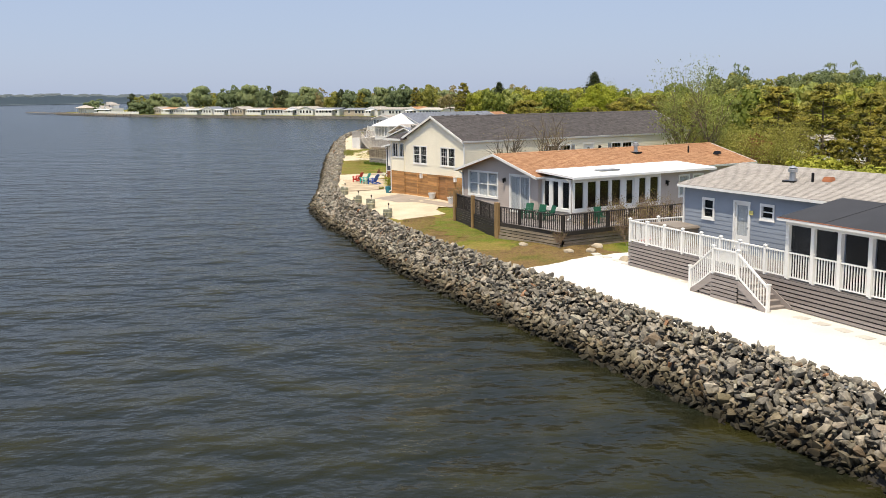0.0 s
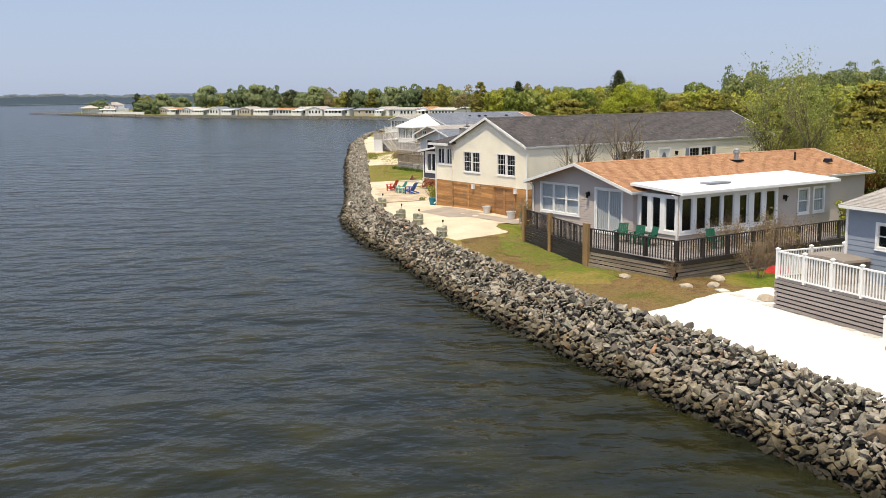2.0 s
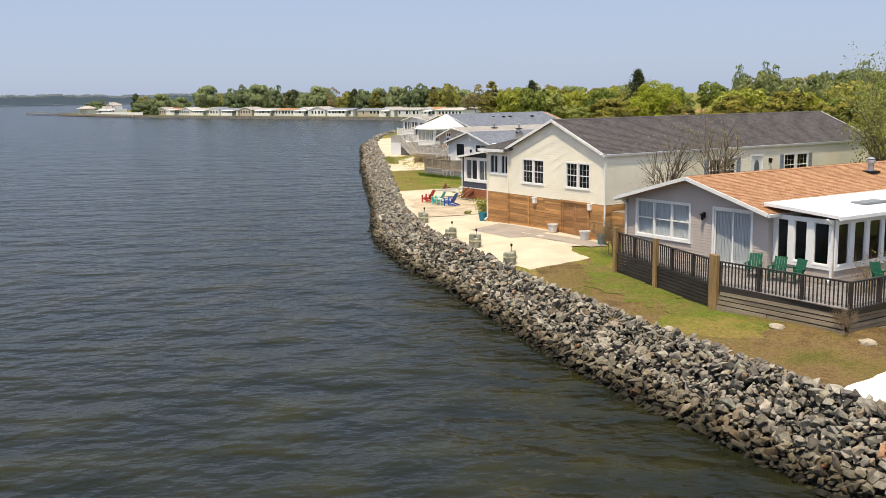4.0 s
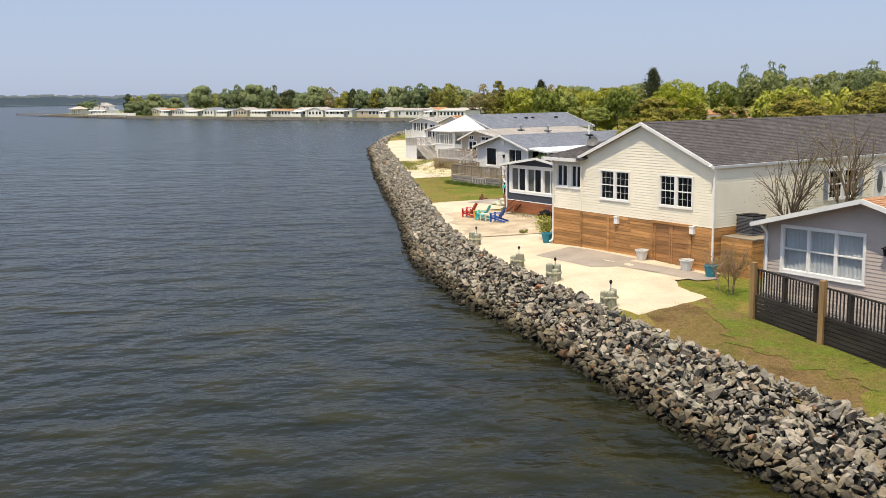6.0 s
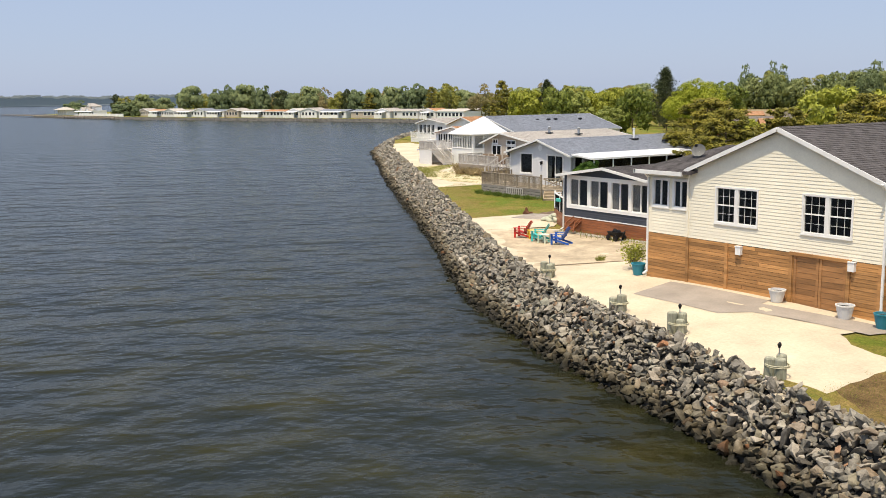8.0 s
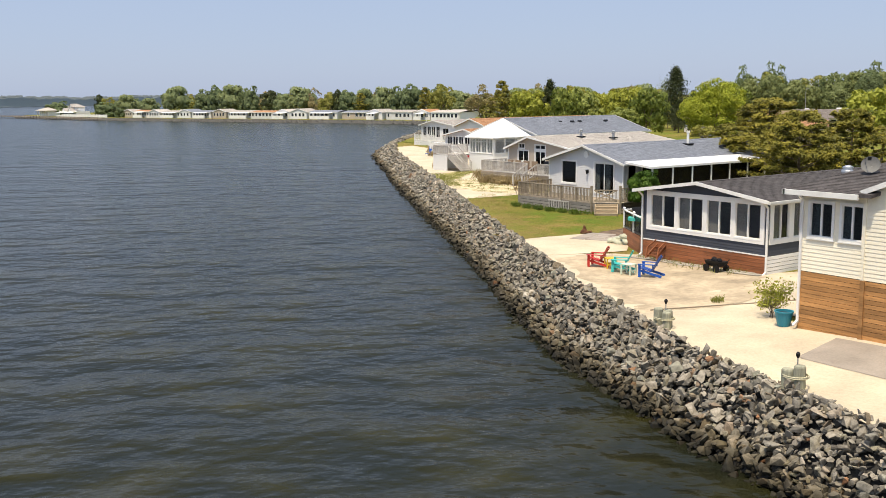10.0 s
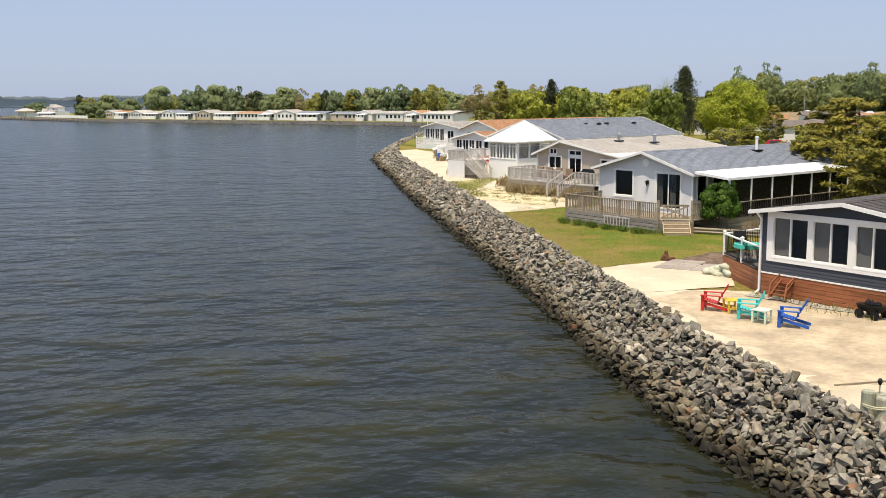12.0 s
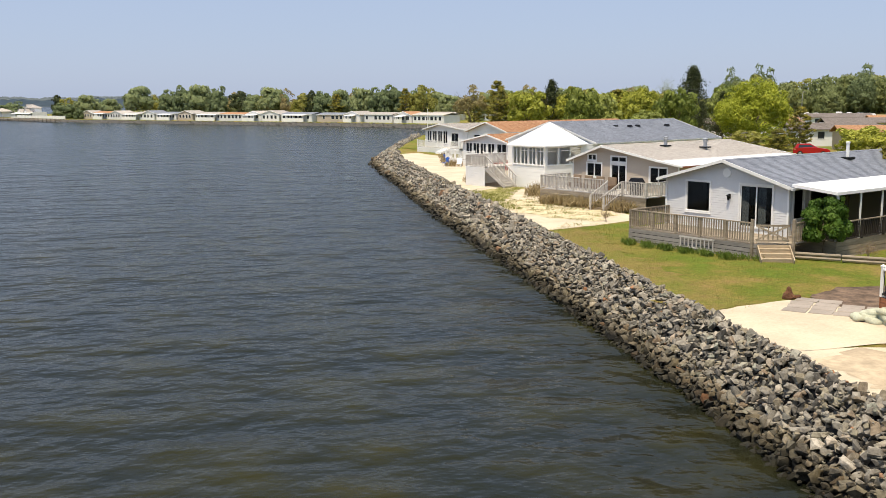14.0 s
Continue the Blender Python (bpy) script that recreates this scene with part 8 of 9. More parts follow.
pot(-70.35, 40.95, 0.29, 0.5, TEALPOT, "glazed blue pot with a small plant")
pot(-63.0, 40.5, 0.29, 0.46, WHITEPOT, "white ribbed pot beside the cedar wall")
pot(-60.2, 40.4, 0.3, 0.47, WHITEPOT, "white ribbed pot beside the cedar gate")
pot(-58.75, 40.3, 0.28, 0.5, TEALPOT, "glazed blue pot at the house corner")
# paved terrace of the pale house
zone("terrace", [(-67.9, 38.2), (-68.2, 40.6), (-63.3, 40.45), (-63.1, 39.8), (-59.3, 40.5), (-58.2, 40.3), (-58.5, 39.2), (-62.6, 38.6), (-63.4, 37.75)], PAVING, "grey-brown paved terrace on the sand", "terrace", 0.03, 0.02, 0.3)
# timber edging across the sand
ED = thing("timber_edging", (0, 0, 0), "thin weathered timber edging set in the sand", "edging")
s = Shape()
s.beam((-75.2, 39.9, gz(-75, 40) + 0.03), (-73.0, 43.6, gz(-73, 43) + 0.03), 0.05, 0.06)
part("edging_board", s, WEATHERED, ED)
s = Shape()
s.beam((-73.0, 43.6, gz(-73, 43) + 0.03), (-71.4, 47.4, gz(-71, 47) + 0.03), 0.05, 0.06)
part("edging_board", s, WEATHERED, ED)
zone("gravel_strip", [(-84.3, 48.0), (-81.5, 48.25), (-78.5, 48.05), (-76.9, 48.2), (-76.9, 48.78), (-80.5, 48.76), (-84.2, 48.78)], stuff_mat("pale_pebble_gravel", (0.50, 0.46, 0.39), 0.95, 0.25, 3.0, 22, relief=0.9, depth=0.05), "pale pebbles along the boarded base", "gravel", 0.05, 0.25, 0.3)
# garden cart
CT = thing("garden_cart", pose(-78.9, 48.0, gz(-79, 48) + 0.02, 0, 0, -8) @ Matrix.Scale(0.85, 4), "black garden cart with four wheels and covered load", "cart")
s = Shape()
s.hexa([(-0.45, -0.25, 0.3), (0.45, -0.25, 0.3), (0.45, 0.25, 0.3), (-0.45, 0.25, 0.3), (-0.55, -0.32, 0.56), (0.55, -0.32, 0.56), (0.55, 0.32, 0.56), (-0.55, 0.32, 0.56)])
part("tub", s, BLACKMETAL, CT)
wm = Shape()
wm.tube((0, -0.05, 0), (0, 0.05, 0), 0.19, 0.19, 16)
wm = wm.mesh("wheel")
wm.materials.append(BLACKMETAL)
for a in (-0.36, 0.36):
    for b in (-0.34, 0.34):
        part("wheel", wm, None, CT, at=(a, b, 0.19))
rgx = random.Random(3)
for k in range(7):
    c = Vector((rgx.uniform(-0.3, 0.3), rgx.uniform(-0.15, 0.15), 0.6))
    part("load", Shape().lathe(c.x, c.y, [(0.1, 0.5), (0.12, 0.6), (0.08, 0.68), (0.02, 0.72)], 7), BLACKMETAL, CT)
s = Shape()
s.beam((0.5, 0, 0.3), (0.95, 0, 0.75), 0.03, 0.03)
part("handle", s, BLACKMETAL, CT)
# wooden steps leaning at the charcoal house
WS = thing("wooden_steps", pose(-82.75, 48.4, gz(-83, 48) + 0.02, -16, 0, 8) @ Matrix.Scale(0.8, 4), "loose red-brown wooden steps with handrails", "steps")
for e in (-0.32, 0.32):
    s = Shape()
    s.beam((e, -0.55, 0.1), (e, 0.3, 0.95), 0.05, 0.16)
    part("stringer", s, REDWOOD, WS)
    s = Shape()
    s.beam((e * 1.25, -0.55, 0.65), (e * 1.25, 0.3, 1.3), 0.05, 0.08)
    part("handrail", s, REDWOOD, WS)
    s = Shape()
    s.box(e * 1.25 - 0.03, -0.58, 0, e * 1.25 + 0.03, -0.5, 0.7)
    part("post", s, REDWOOD, WS)
for k in range(4):
    s = Shape()
    s.box(-0.34, -0.55 + 0.21 * k, 0.2 + 0.2 * k, 0.34, -0.33 + 0.21 * k, 0.235 + 0.2 * k)
    part("tread", s, REDWOOD, WS)
# pile of pale sacks
SK = stuff_mat("pale_green_sacking", (0.50, 0.51, 0.39), 0.9, 0.14, 6, 40, relief=0.5)
rgx = random.Random(9)
for k in range(17):
    lay_ = 0 if k < 8 else (1 if k < 14 else 2)
    x, y, z = -87.25 + rgx.uniform(-0.95, 0.95) * (1 - 0.3 * lay_), 51.25 + rgx.uniform(-0.75, 0.75) * (1 - 0.3 * lay_), gz(-87, 51) + 0.11 + 0.15 * lay_
    bm = bmesh.new()
    bmesh.ops.create_icosphere(bm, subdivisions=2, radius=0.5)
    for v in bm.verts:
        v.co.x = math.copysign(abs(v.co.x * 2) ** 0.7, v.co.x) * 0.44
        v.co.y = math.copysign(abs(v.co.y * 2) ** 0.8, v.co.y) * 0.23
        v.co.z = max(-0.09, min(0.1, v.co.z * 0.4)) + 0.05 * noise.noise(v.co * 4 + Vector((k, 0, 0)))
    me = bpy.data.meshes.new("sack")
    bm.to_mesh(me)
    bm.free()
    o = link("sandbag", me, SK, None, "", pose(x, y, z, rgx.uniform(-16, 16), rgx.uniform(-16, 16), rgx.uniform(-40, 50)), True)
    tagged(o, "pale green sandbag in a loose heap", "sandbag", "heap of sandbags")
# flagstones and mulch
for k in range(14):
    i, j = k % 4, k // 4
    x, y = -90.4 + 0.78 * i - 0.25 * j + rgx.uniform(-0.04, 0.04), 50.6 + 0.34 * i + 0.62 * j + rgx.uniform(-0.04, 0.04)
    s = Shape()
    hx, hy = rgx.uniform(0.385, 0.415), rgx.uniform(0.3, 0.325)
    s.hexa([(-hx, -hy, 0), (hx, -hy, 0), (hx, hy, 0), (-hx, hy, 0), (-hx + 0.015, -hy + 0.015, 0.025), (hx - 0.015, -hy + 0.015, 0.025), (hx - 0.015, hy - 0.015, 0.025), (-hx + 0.015, hy - 0.015, 0.025)])
    tagged(link("flagstone", s, PAVING, None, at=pose(x, y, gz(x, y) + 0.034, 0, 0, 24 + rgx.uniform(-5, 5))), "pale grey flagstone set in the sand", "paving stone", "flagstones")
zone("mulch_bed", [(-91.4, 53.0), (-88.4, 51.9), (-87.5, 53.4), (-87.6, 57.4), (-90.6, 57.4), (-91.7, 55.6)], stuff_mat("brown_mulch", (0.20, 0.135, 0.09), 0.95, 0.35, 2, 14, relief=0.6, depth=0.04), "brown mulch bed beside the lawn", "bed", 0.05, 0.2)
# stepping stones along the white deck
sm = Shape()
sm.hexa([(-0.3, -0.22, 0), (0.3, -0.2, 0), (0.28, 0.22, 0), (-0.29, 0.2, 0), (-0.28, -0.2, 0.05), (0.28, -0.18, 0.05), (0.26, 0.2, 0.05), (-0.27, 0.18, 0.05)])
sm = sm.mesh("stepping_stone")
sm.materials.append(CONCRETE)
for k in range(22):
    t = k / 21
    x, y = -37.4 + 21.4 * t, 34.1 - 5.4 * t + rgx.uniform(-0.08, 0.08) - (0.5 if 8 < k < 15 else 0)
    if 9 <= k <= 14:
        continue
    tagged(link("stepping_stone", sm, None, None, at=pose(x, y, gz(x, y) + 0.015, 0, 0, -12 + rgx.uniform(-12, 12))), "pale stepping stone along the deck skirt", "paving stone", "stepping stones")
# hot tub with cover on the white-railed deck
TB = thing("hot_tub", pose(-33.77, 35.0, 2.8, 0, 0, -10.6) @ Matrix.Diagonal((0.95, 0.82, 1, 1)), "square hot tub with grey-brown folding cover", "hot tub")
s = Shape()
s.box(0.2, -0.9, 0, 2.3, 0.7, 0.78)
part("cabinet", s, WEATHERED, TB)
s = Shape()
s.hexa([(0.1, -1.0, 0.79), (1.24, -1.0, 0.79), (1.24, 0.8, 0.79), (0.1, 0.8, 0.79), (0.14, -0.96, 0.88), (1.24, -0.96, 0.93), (1.24, 0.76, 0.93), (0.14, 0.76, 0.88)])
part("cover", s, stuff_mat("grey_brown_vinyl", (0.25, 0.215, 0.18), 0.6, 0.1), TB)
s = Shape()
s.hexa([(1.26, -1.0, 0.79), (2.4, -1.0, 0.79), (2.4, 0.8, 0.79), (1.26, 0.8, 0.79), (1.26, -0.96, 0.93), (2.36, -0.96, 0.88), (2.36, 0.76, 0.88), (1.26, 0.76, 0.93)])
part("cover", s, stuff_mat("grey_brown_vinyl", (0.25, 0.215, 0.18), 0.6, 0.1), TB)
# roof fittings
def roof_pipe(x, y, z, kind, label):
    o = thing("roof_vent", (x, y, z), label, "roof vent", "vents on the roofs")
    s = Shape()
    if kind == "cowl":
        s.lathe(0, 0, [(0.16, -0.2), (0.13, 0.1), (0.13, 0.32), (0.2, 0.34), (0.2, 0.46), (0.14, 0.5), (0.2, 0.54), (0.05, 0.62)], 12)
        part("cowl", s, STEEL, o)
        s = Shape()
        s.box(-0.3, -0.3, -0.12, 0.3, 0.3, -0.02)
        part("flashing", s, BLACKMETAL, o)
    elif kind == "pipe":
        s.lathe(0, 0, [(0.06, -0.2), (0.06, 0.35), (0.05, 0.36)], 10)
        part("pipe", s, BLACKMETAL, o)
    elif kind == "white":
        s.lathe(0, 0, [(0.09, -0.2), (0.09, 0.75), (0.12, 0.76), (0.12, 0.85), (0.03, 0.86)], 10)
        part("pipe", s, WHITE, o)
        s = Shape()
        s.box(-0.3, -0.3, -0.12, 0.3, 0.3, 0.0)
        part("flashing", s, BLACKMETAL, o)
    else:
        s.hexa([(-0.22, -0.2, -0.05), (0.22, -0.2, -0.05), (0.22, 0.2, -0.05), (-0.22, 0.2, -0.05), (-0.16, -0.12, 0.14), (0.16, -0.12, 0.14), (0.16, 0.14, 0.14), (-0.16, 0.14, 0.14)])
        part("hood", s, REDWOOD if kind == "red" else BLACKMETAL, o)


def on_a(u, v):
    p = AT_A @ Vector((u, v, 0))
    return p.x, p.y


for u, v, kind, lab in ((5.1, 1.7, "cowl", "galvanised cowl on grey shingles"), (6.15, 1.8, "pipe", "short dark vent pipe on grey shingles"), (6.75, 2.1, "red", "low red-brown vent hood on shingles")):
    x, y = on_a(u, v)
    roof_pipe(x, y, 5.62 + (v + 0.3) * 0.21, kind, lab)
roof_pipe(-47.9, 47.0, 5.98, "cowl", "galvanised cowl on terracotta shingles")
roof_pipe(-47.4, 51.5, 5.85, "pipe", "short dark vent pipe on terracotta shingles")
roof_pipe(-46.6, 53.5, 5.65, "black", "low black vent hood on terracotta shingles")
roof_pipe(-101.0, 71.5, 5.75, "white", "white vent pipe on blue-grey shingles")
roof_pipe(-99.8, 74.0, 5.45, "black", "low black vent hood on blue-grey shingles")
roof_pipe(-99.2, 77.0, 5.4, "pipe", "short vent pipe on blue-grey shingles")
for k, (x, y) in enumerate(((-134.2, 88.5), (-133.8, 90.0), (-133.9, 91.2), (-133.6, 95.0))):
    roof_pipe(x, y, 6.45, "black", "low black vent hood on blue-grey shingles")
roof_pipe(-119.0, 77.5, 5.65, "cowl", "galvanised cowl on beige shingles")
roof_pipe(-117.5, 80.2, 5.5, "cowl", "galvanised cowl on beige shingles")
# logs edging the shrub bed, lattice panel against the timber deck
LG = thing("log_edging", (0, 0, 0), "stacked weathered landscape logs round the shrub bed", "edging")
for k in range(6):
    s = Shape()
    x0 = -97.0 + 2.0 * (k % 3)
    s.tube((x0, 60.4 + 0.9 * (k % 3), gz(x0, 60) + 0.1 + 0.16 * (k // 3)), (x0 + 1.95, 61.3 + 0.9 * (k % 3), gz(x0, 60) + 0.1 + 0.16 * (k // 3)), 0.085, 0.08, 8)
    part("log", s, WEATHERED, LG)
LT = thing("lattice_frame", (-102.3, 58.85, 0), "small weathered slatted frame leaning on the deck skirt", "frame")
for z in (1.75, 2.25):
    s = Shape()
    s.box(0, -0.06, z, 2.1, 0, z + 0.07)
    part("rail", s, PALEWOOD, LT)
for k in range(9):
    s = Shape()
    s.box(0.05 + 0.245 * k, -0.05, 1.8, 0.11 + 0.245 * k, -0.01, 2.27)
    part("slat", s, PALEWOOD, LT)
# rusty driftwood piece, red ornament
DW = thing("driftwood", pose(-91.8, 52.3, gz(-92, 52), 0, 0, 30) @ Matrix.Scale(0.75, 4), "rust-brown driftwood stump on the lawn edge", "driftwood")
s = Shape()
s.lathe(0, 0, [(0.3, -0.05), (0.34, 0.1), (0.25, 0.25), (0.14, 0.4), (0.12, 0.55), (0.04, 0.62)], 9)
s.tube((0.15, 0, 0.08), (0.55, 0.12, 0.16), 0.15, 0.08, 7)
s.v = [(p[0] + 0.06 * noise.noise((p[0] * 4, p[1] * 4, p[2] * 4)), p[1] + 0.06 * noise.noise((p[1] * 4, p[2] * 4, p[0] * 4)), p[2] + 0.05 * noise.noise((p[2] * 5, p[0] * 5, p[1] * 5))) for p in s.v]
part("stump", s, stuff_mat("rusty_brown_bark", (0.17, 0.075, 0.035), 0.9, 0.25, 5, 20, relief=0.8, depth=0.05), DW)
# dark grill on the tan house's deck, terrace chairs
GR = thing("barbecue_grill", (-115.6, 70.6, 2.6), "black covered barbecue on the deck", "grill")
s = Shape()
s.hexa([(-0.6, -0.3, 0.75), (0.6, -0.3, 0.75), (0.6, 0.3, 0.75), (-0.6, 0.3, 0.75), (-0.35, -0.2, 1.15), (0.35, -0.2, 1.15), (0.35, 0.2, 1.15), (-0.35, 0.2, 1.15)])
part("hood", s, BLACKMETAL, GR)
s = Shape()
s.box(-0.4, -0.25, 0, 0.4, 0.25, 0.75)
part("cabinet", s, BLACKMETAL, GR)
for k in range(4):
    o = thing("patio_chair", pose(-122.3 + 1.15 * k, 71.4, 2.6, 0, 0, 0), "brown wicker chair on the deck", "chair", "wicker chairs")
    s = Shape()
    s.box(-0.35, -0.35, 0.1, 0.35, 0.3, 0.42)
    part("seat", s, stuff_mat("brown_wicker", (0.17, 0.11, 0.07), 0.8, 0.15, 4, 40), o)
    s = Shape()
    s.box(-0.35, 0.25, 0.42, 0.35, 0.38, 0.95)
    part("backrest", s, stuff_mat("tan_cushion", (0.30, 0.22, 0.15), 0.9, 0.1), o)
# red picnic table and white chairs in front of the cottage
PT = thing("picnic_table", pose(-150.2, 88.5, gz(-150, 88), 0, 0, 15), "dark red wooden bench table on the sand", "table")
for y0, y1, z in ((-0.4, 0.4, 0.74), (-0.85, -0.55, 0.44), (0.55, 0.85, 0.44), (0.85, 0.93, 0.8), (0.85, 0.93, 1.0)):
    s = Shape()
    s.box(-1.1, y0, z - 0.05, 1.1, y1, z)
    part("plank", s, RED_P, PT)
for e in (-0.8, 0.8):
    s = Shape()
    s.box(e - 0.05, -0.8, 0, e + 0.05, 0.9, 0.4)
    part("trestle", s, RED_P, PT)
for k, (x, y) in enumerate(((-158.5, 87.2), (-156.3, 87.4), (-153.6, 87.0), (-163, 91), (-168, 95), (-166, 93.6))):
    o = thing("beach_chair", pose(x, y, gz(x, y), 0, 0, 40 * k), "white plastic beach chair on sand", "chair", "beach chairs")
    s = Shape()
    s.box(-0.27, -0.27, 0.36, 0.27, 0.27, 0.42)
    part("seat", s, WHITE if k % 3 else BLUE_P, o)
    s = Shape()
    s.hexa([(-0.27, 0.24, 0.4), (0.27, 0.24, 0.4), (0.27, 0.28, 0.4), (-0.27, 0.28, 0.4), (-0.27, 0.4, 1.0), (0.27, 0.4, 1.0), (0.27, 0.44, 1.0), (-0.27, 0.44, 1.0)])
    part("backrest", s, WHITE if k % 3 else BLUE_P, o)
    for a in (-0.24, 0.24):
        for b in (-0.24, 0.24):
            s = Shape()
            s.box(a - 0.025, b - 0.025, 0, a + 0.025, b + 0.025, 0.36)
            part("leg", s, WHITE, o)
# flag pole at the point
FP = thing("flag_pole", (-196, 112.5, 1.6), "slim white flag pole on the grass point", "flag pole")
s = Shape()
s.tube((0, 0, 0), (0, 0, 6.0), 0.06, 0.035, 8)
part("pole", s, WHITE, FP)

# ---- red car in the lane ----
CAR = thing("car", pose(-142.3, 133.5, 1.62, 0, 0, 35), "red estate car parked in the lane", "car")
RED_CAR = stuff_mat("red_car_enamel", (0.36, 0.008, 0.010), 0.25, 0.03, 1, 10, relief=0, spec=0.6)
bm = bmesh.new()
prof = [(-2.2, 0.35), (-2.25, 0.8), (-2.1, 1.0), (-1.75, 1.5), (-0.2, 1.55), (0.75, 1.05), (1.9, 0.9), (2.2, 0.7), (2.2, 0.35)]
rows_ = []
for yy, k in ((-0.85, 0.97), (-0.78, 1.0), (0.78, 1.0), (0.85, 0.97)):
    rows_.append([bm.verts.new((x * (0.985 if abs(yy) > 0.8 else 1), yy * (0.86 if z > 1.2 else 1.0), z)) for x, z in prof])
for a, b in zip(rows_, rows_[1:]):
    for k in range(len(prof)):
        j = (k + 1) % len(prof)
        bm.faces.new((a[k], a[j], b[j], b[k]))
bm.faces.new(rows_[0][::-1])
bm.faces.new(rows_[-1])
me = bpy.data.meshes.new("body")
bm.to_mesh(me)
bm.free()
part("body", me, RED_CAR, CAR)
for e in (-1, 1):
    s = Shape()
    s.hexa([(-1.65, e * 0.84, 1.05), (0.5, e * 0.84, 1.05), (0.5, e * 0.8, 1.05), (-1.65, e * 0.8, 1.05), (-1.55, e * 0.77, 1.42), (-0.15, e * 0.77, 1.42), (-0.15, e * 0.73, 1.42), (-1.55, e * 0.73, 1.42)])
    part("side_window", s, stuff_mat_glass, CAR)
    for x in (-1.4, 1.35):
        s = Shape()
        s.tube((x, e * 0.72, 0.33), (x, e * 0.9, 0.33), 0.33, 0.33, 16)
        w_ = part("wheel", s, BLACKMETAL, CAR)
        s = Shape()
        s.tube((x, e * 0.9, 0.33), (x, e * 0.915, 0.33), 0.2, 0.18, 12)
        part("rim", s, STEEL, w_)

# large ground dish beyond the roofs
o = thing("satellite_dish", pose(-157.4, 141.0, 1.6, 0, 0, 0), "large old grey mesh satellite dish on a ground post", "satellite dish")
part("post", Shape().tube((0, 0, 0), (0, 0, 1.3), 0.09, 0.09, 8), STEEL, o)
s = Shape()
dn_ = Vector((0.72, -0.62, 0.35)).normalized()
du = dn_.orthogonal().normalized()
dv = dn_.cross(du)
for r, e in ((0.02, -0.28), (0.45, -0.22), (0.85, -0.08), (1.2, 0.12), (1.22, 0.14)):
    s.v += [tuple(Vector((0, 0, 1.45)) + (du * math.cos(t) + dv * math.sin(t)) * r + dn_ * e) for t in (2 * math.pi * k / 24 for k in range(24))]
for j in range(4):
    s.f += [(j * 24 + k, j * 24 + (k + 1) % 24, (j + 1) * 24 + (k + 1) % 24, (j + 1) * 24 + k) for k in range(24)]
part("reflector", s, stuff_mat("weathered_grey_dish", (0.36, 0.35, 0.33), 0.7, 0.15), o, smooth=True)
s = Shape()
for k in range(3):
    t = 2 * math.pi * k / 3
    s.tube(tuple(Vector((0, 0, 1.45)) + (du * math.cos(t) + dv * math.sin(t)) * 1.1 + dn_ * 0.1), tuple(Vector((0, 0, 1.45)) + dn_ * 0.95), 0.02, 0.02, 5)
part("feed_struts", s, STEEL, o)

# ---- tufts of beach grass and weeds ----
def tufts(name, spots, h, mat, label, seed):
    rng = np.random.default_rng(seed)
    c, n = [], []
    for x, y, r, k in spots:
        for _ in range(k):
            a, q = rng.uniform(0, 6.28), r * math.sqrt(rng.random())
            px, py = x + q * math.cos(a), y + q * math.sin(a)
            c.append((px, py, gz(px, py) + h * rng.uniform(0.2, 0.5)))
    c = np.array(c)
    return tagged(link(name, leaf_mesh(name, c, np.tile([0, 0, 6.0], (len(c), 1)), h * 0.55, rng, 0.07), mat, None), label, "grass", kind="stuff")


GRASSBLADE = leaf_mat("grass_blades", (0.13, 0.14, 0.025), (0.21, 0.22, 0.045), (0.31, 0.29, 0.08), 0.3)
WEEDBLADE = leaf_mat("green_weed_blades", (0.05, 0.085, 0.012), (0.10, 0.15, 0.02), (0.18, 0.22, 0.04), 0.3)
DRYBLADE = leaf_mat("dry_beach_grass", (0.22, 0.16, 0.08), (0.34, 0.26, 0.14), (0.45, 0.36, 0.20), 0.3)
tufts("dry_grass", [(-122 + 1.2 * k, 68.6 + 0.3 * (k % 2), 0.7, 260) for k in range(7)] + [(-127, 72, 0.9, 300), (-129, 74, 0.8, 200), (-158, 88, 1.0, 200), (-163, 91, 0.8, 150), (-170, 96, 0.8, 150), (-140, 76, 0.7, 150)], 0.85, DRYBLADE, "dry tan beach grass along the deck", 1)
tufts("beach_grass", [(-121 - 1.6 * k, 63.6 - 0.85 * -1.6 * k * 0.62 + 0.6, 0.8, 160) for k in range(8)] + [(-72.6, 42.9, 0.22, 110), (-74.4, 42.6, 0.22, 110), (-77.6, 39.7, 0.2, 60)], 0.3, GRASSBLADE, "thin green grass tufts on sand", 2)
tufts("tall_weeds", [(-105.6 + 0.4 * k, 58.6 - 0.28 * (k % 3), 0.3 + 0.1 * (k % 2), 40 + 60 * (k * 7 % 3)) for k in range(19)] + [(-98.6 + 0.5 * k, 58.1 + 0.25 * k, 0.3, 40) for k in range(3)], 0.36, WEEDBLADE, "green weeds along the timber deck skirt", 7)
tufts("weeds", [(-83.8 + 0.5 * k, 48.35, 0.3, 14) for k in range(13)] + [(-81 + 0.6 * k, 47.6, 0.35, 8) for k in range(6)], 0.3, GRASSBLADE, "green weeds along the deck skirts", 5)
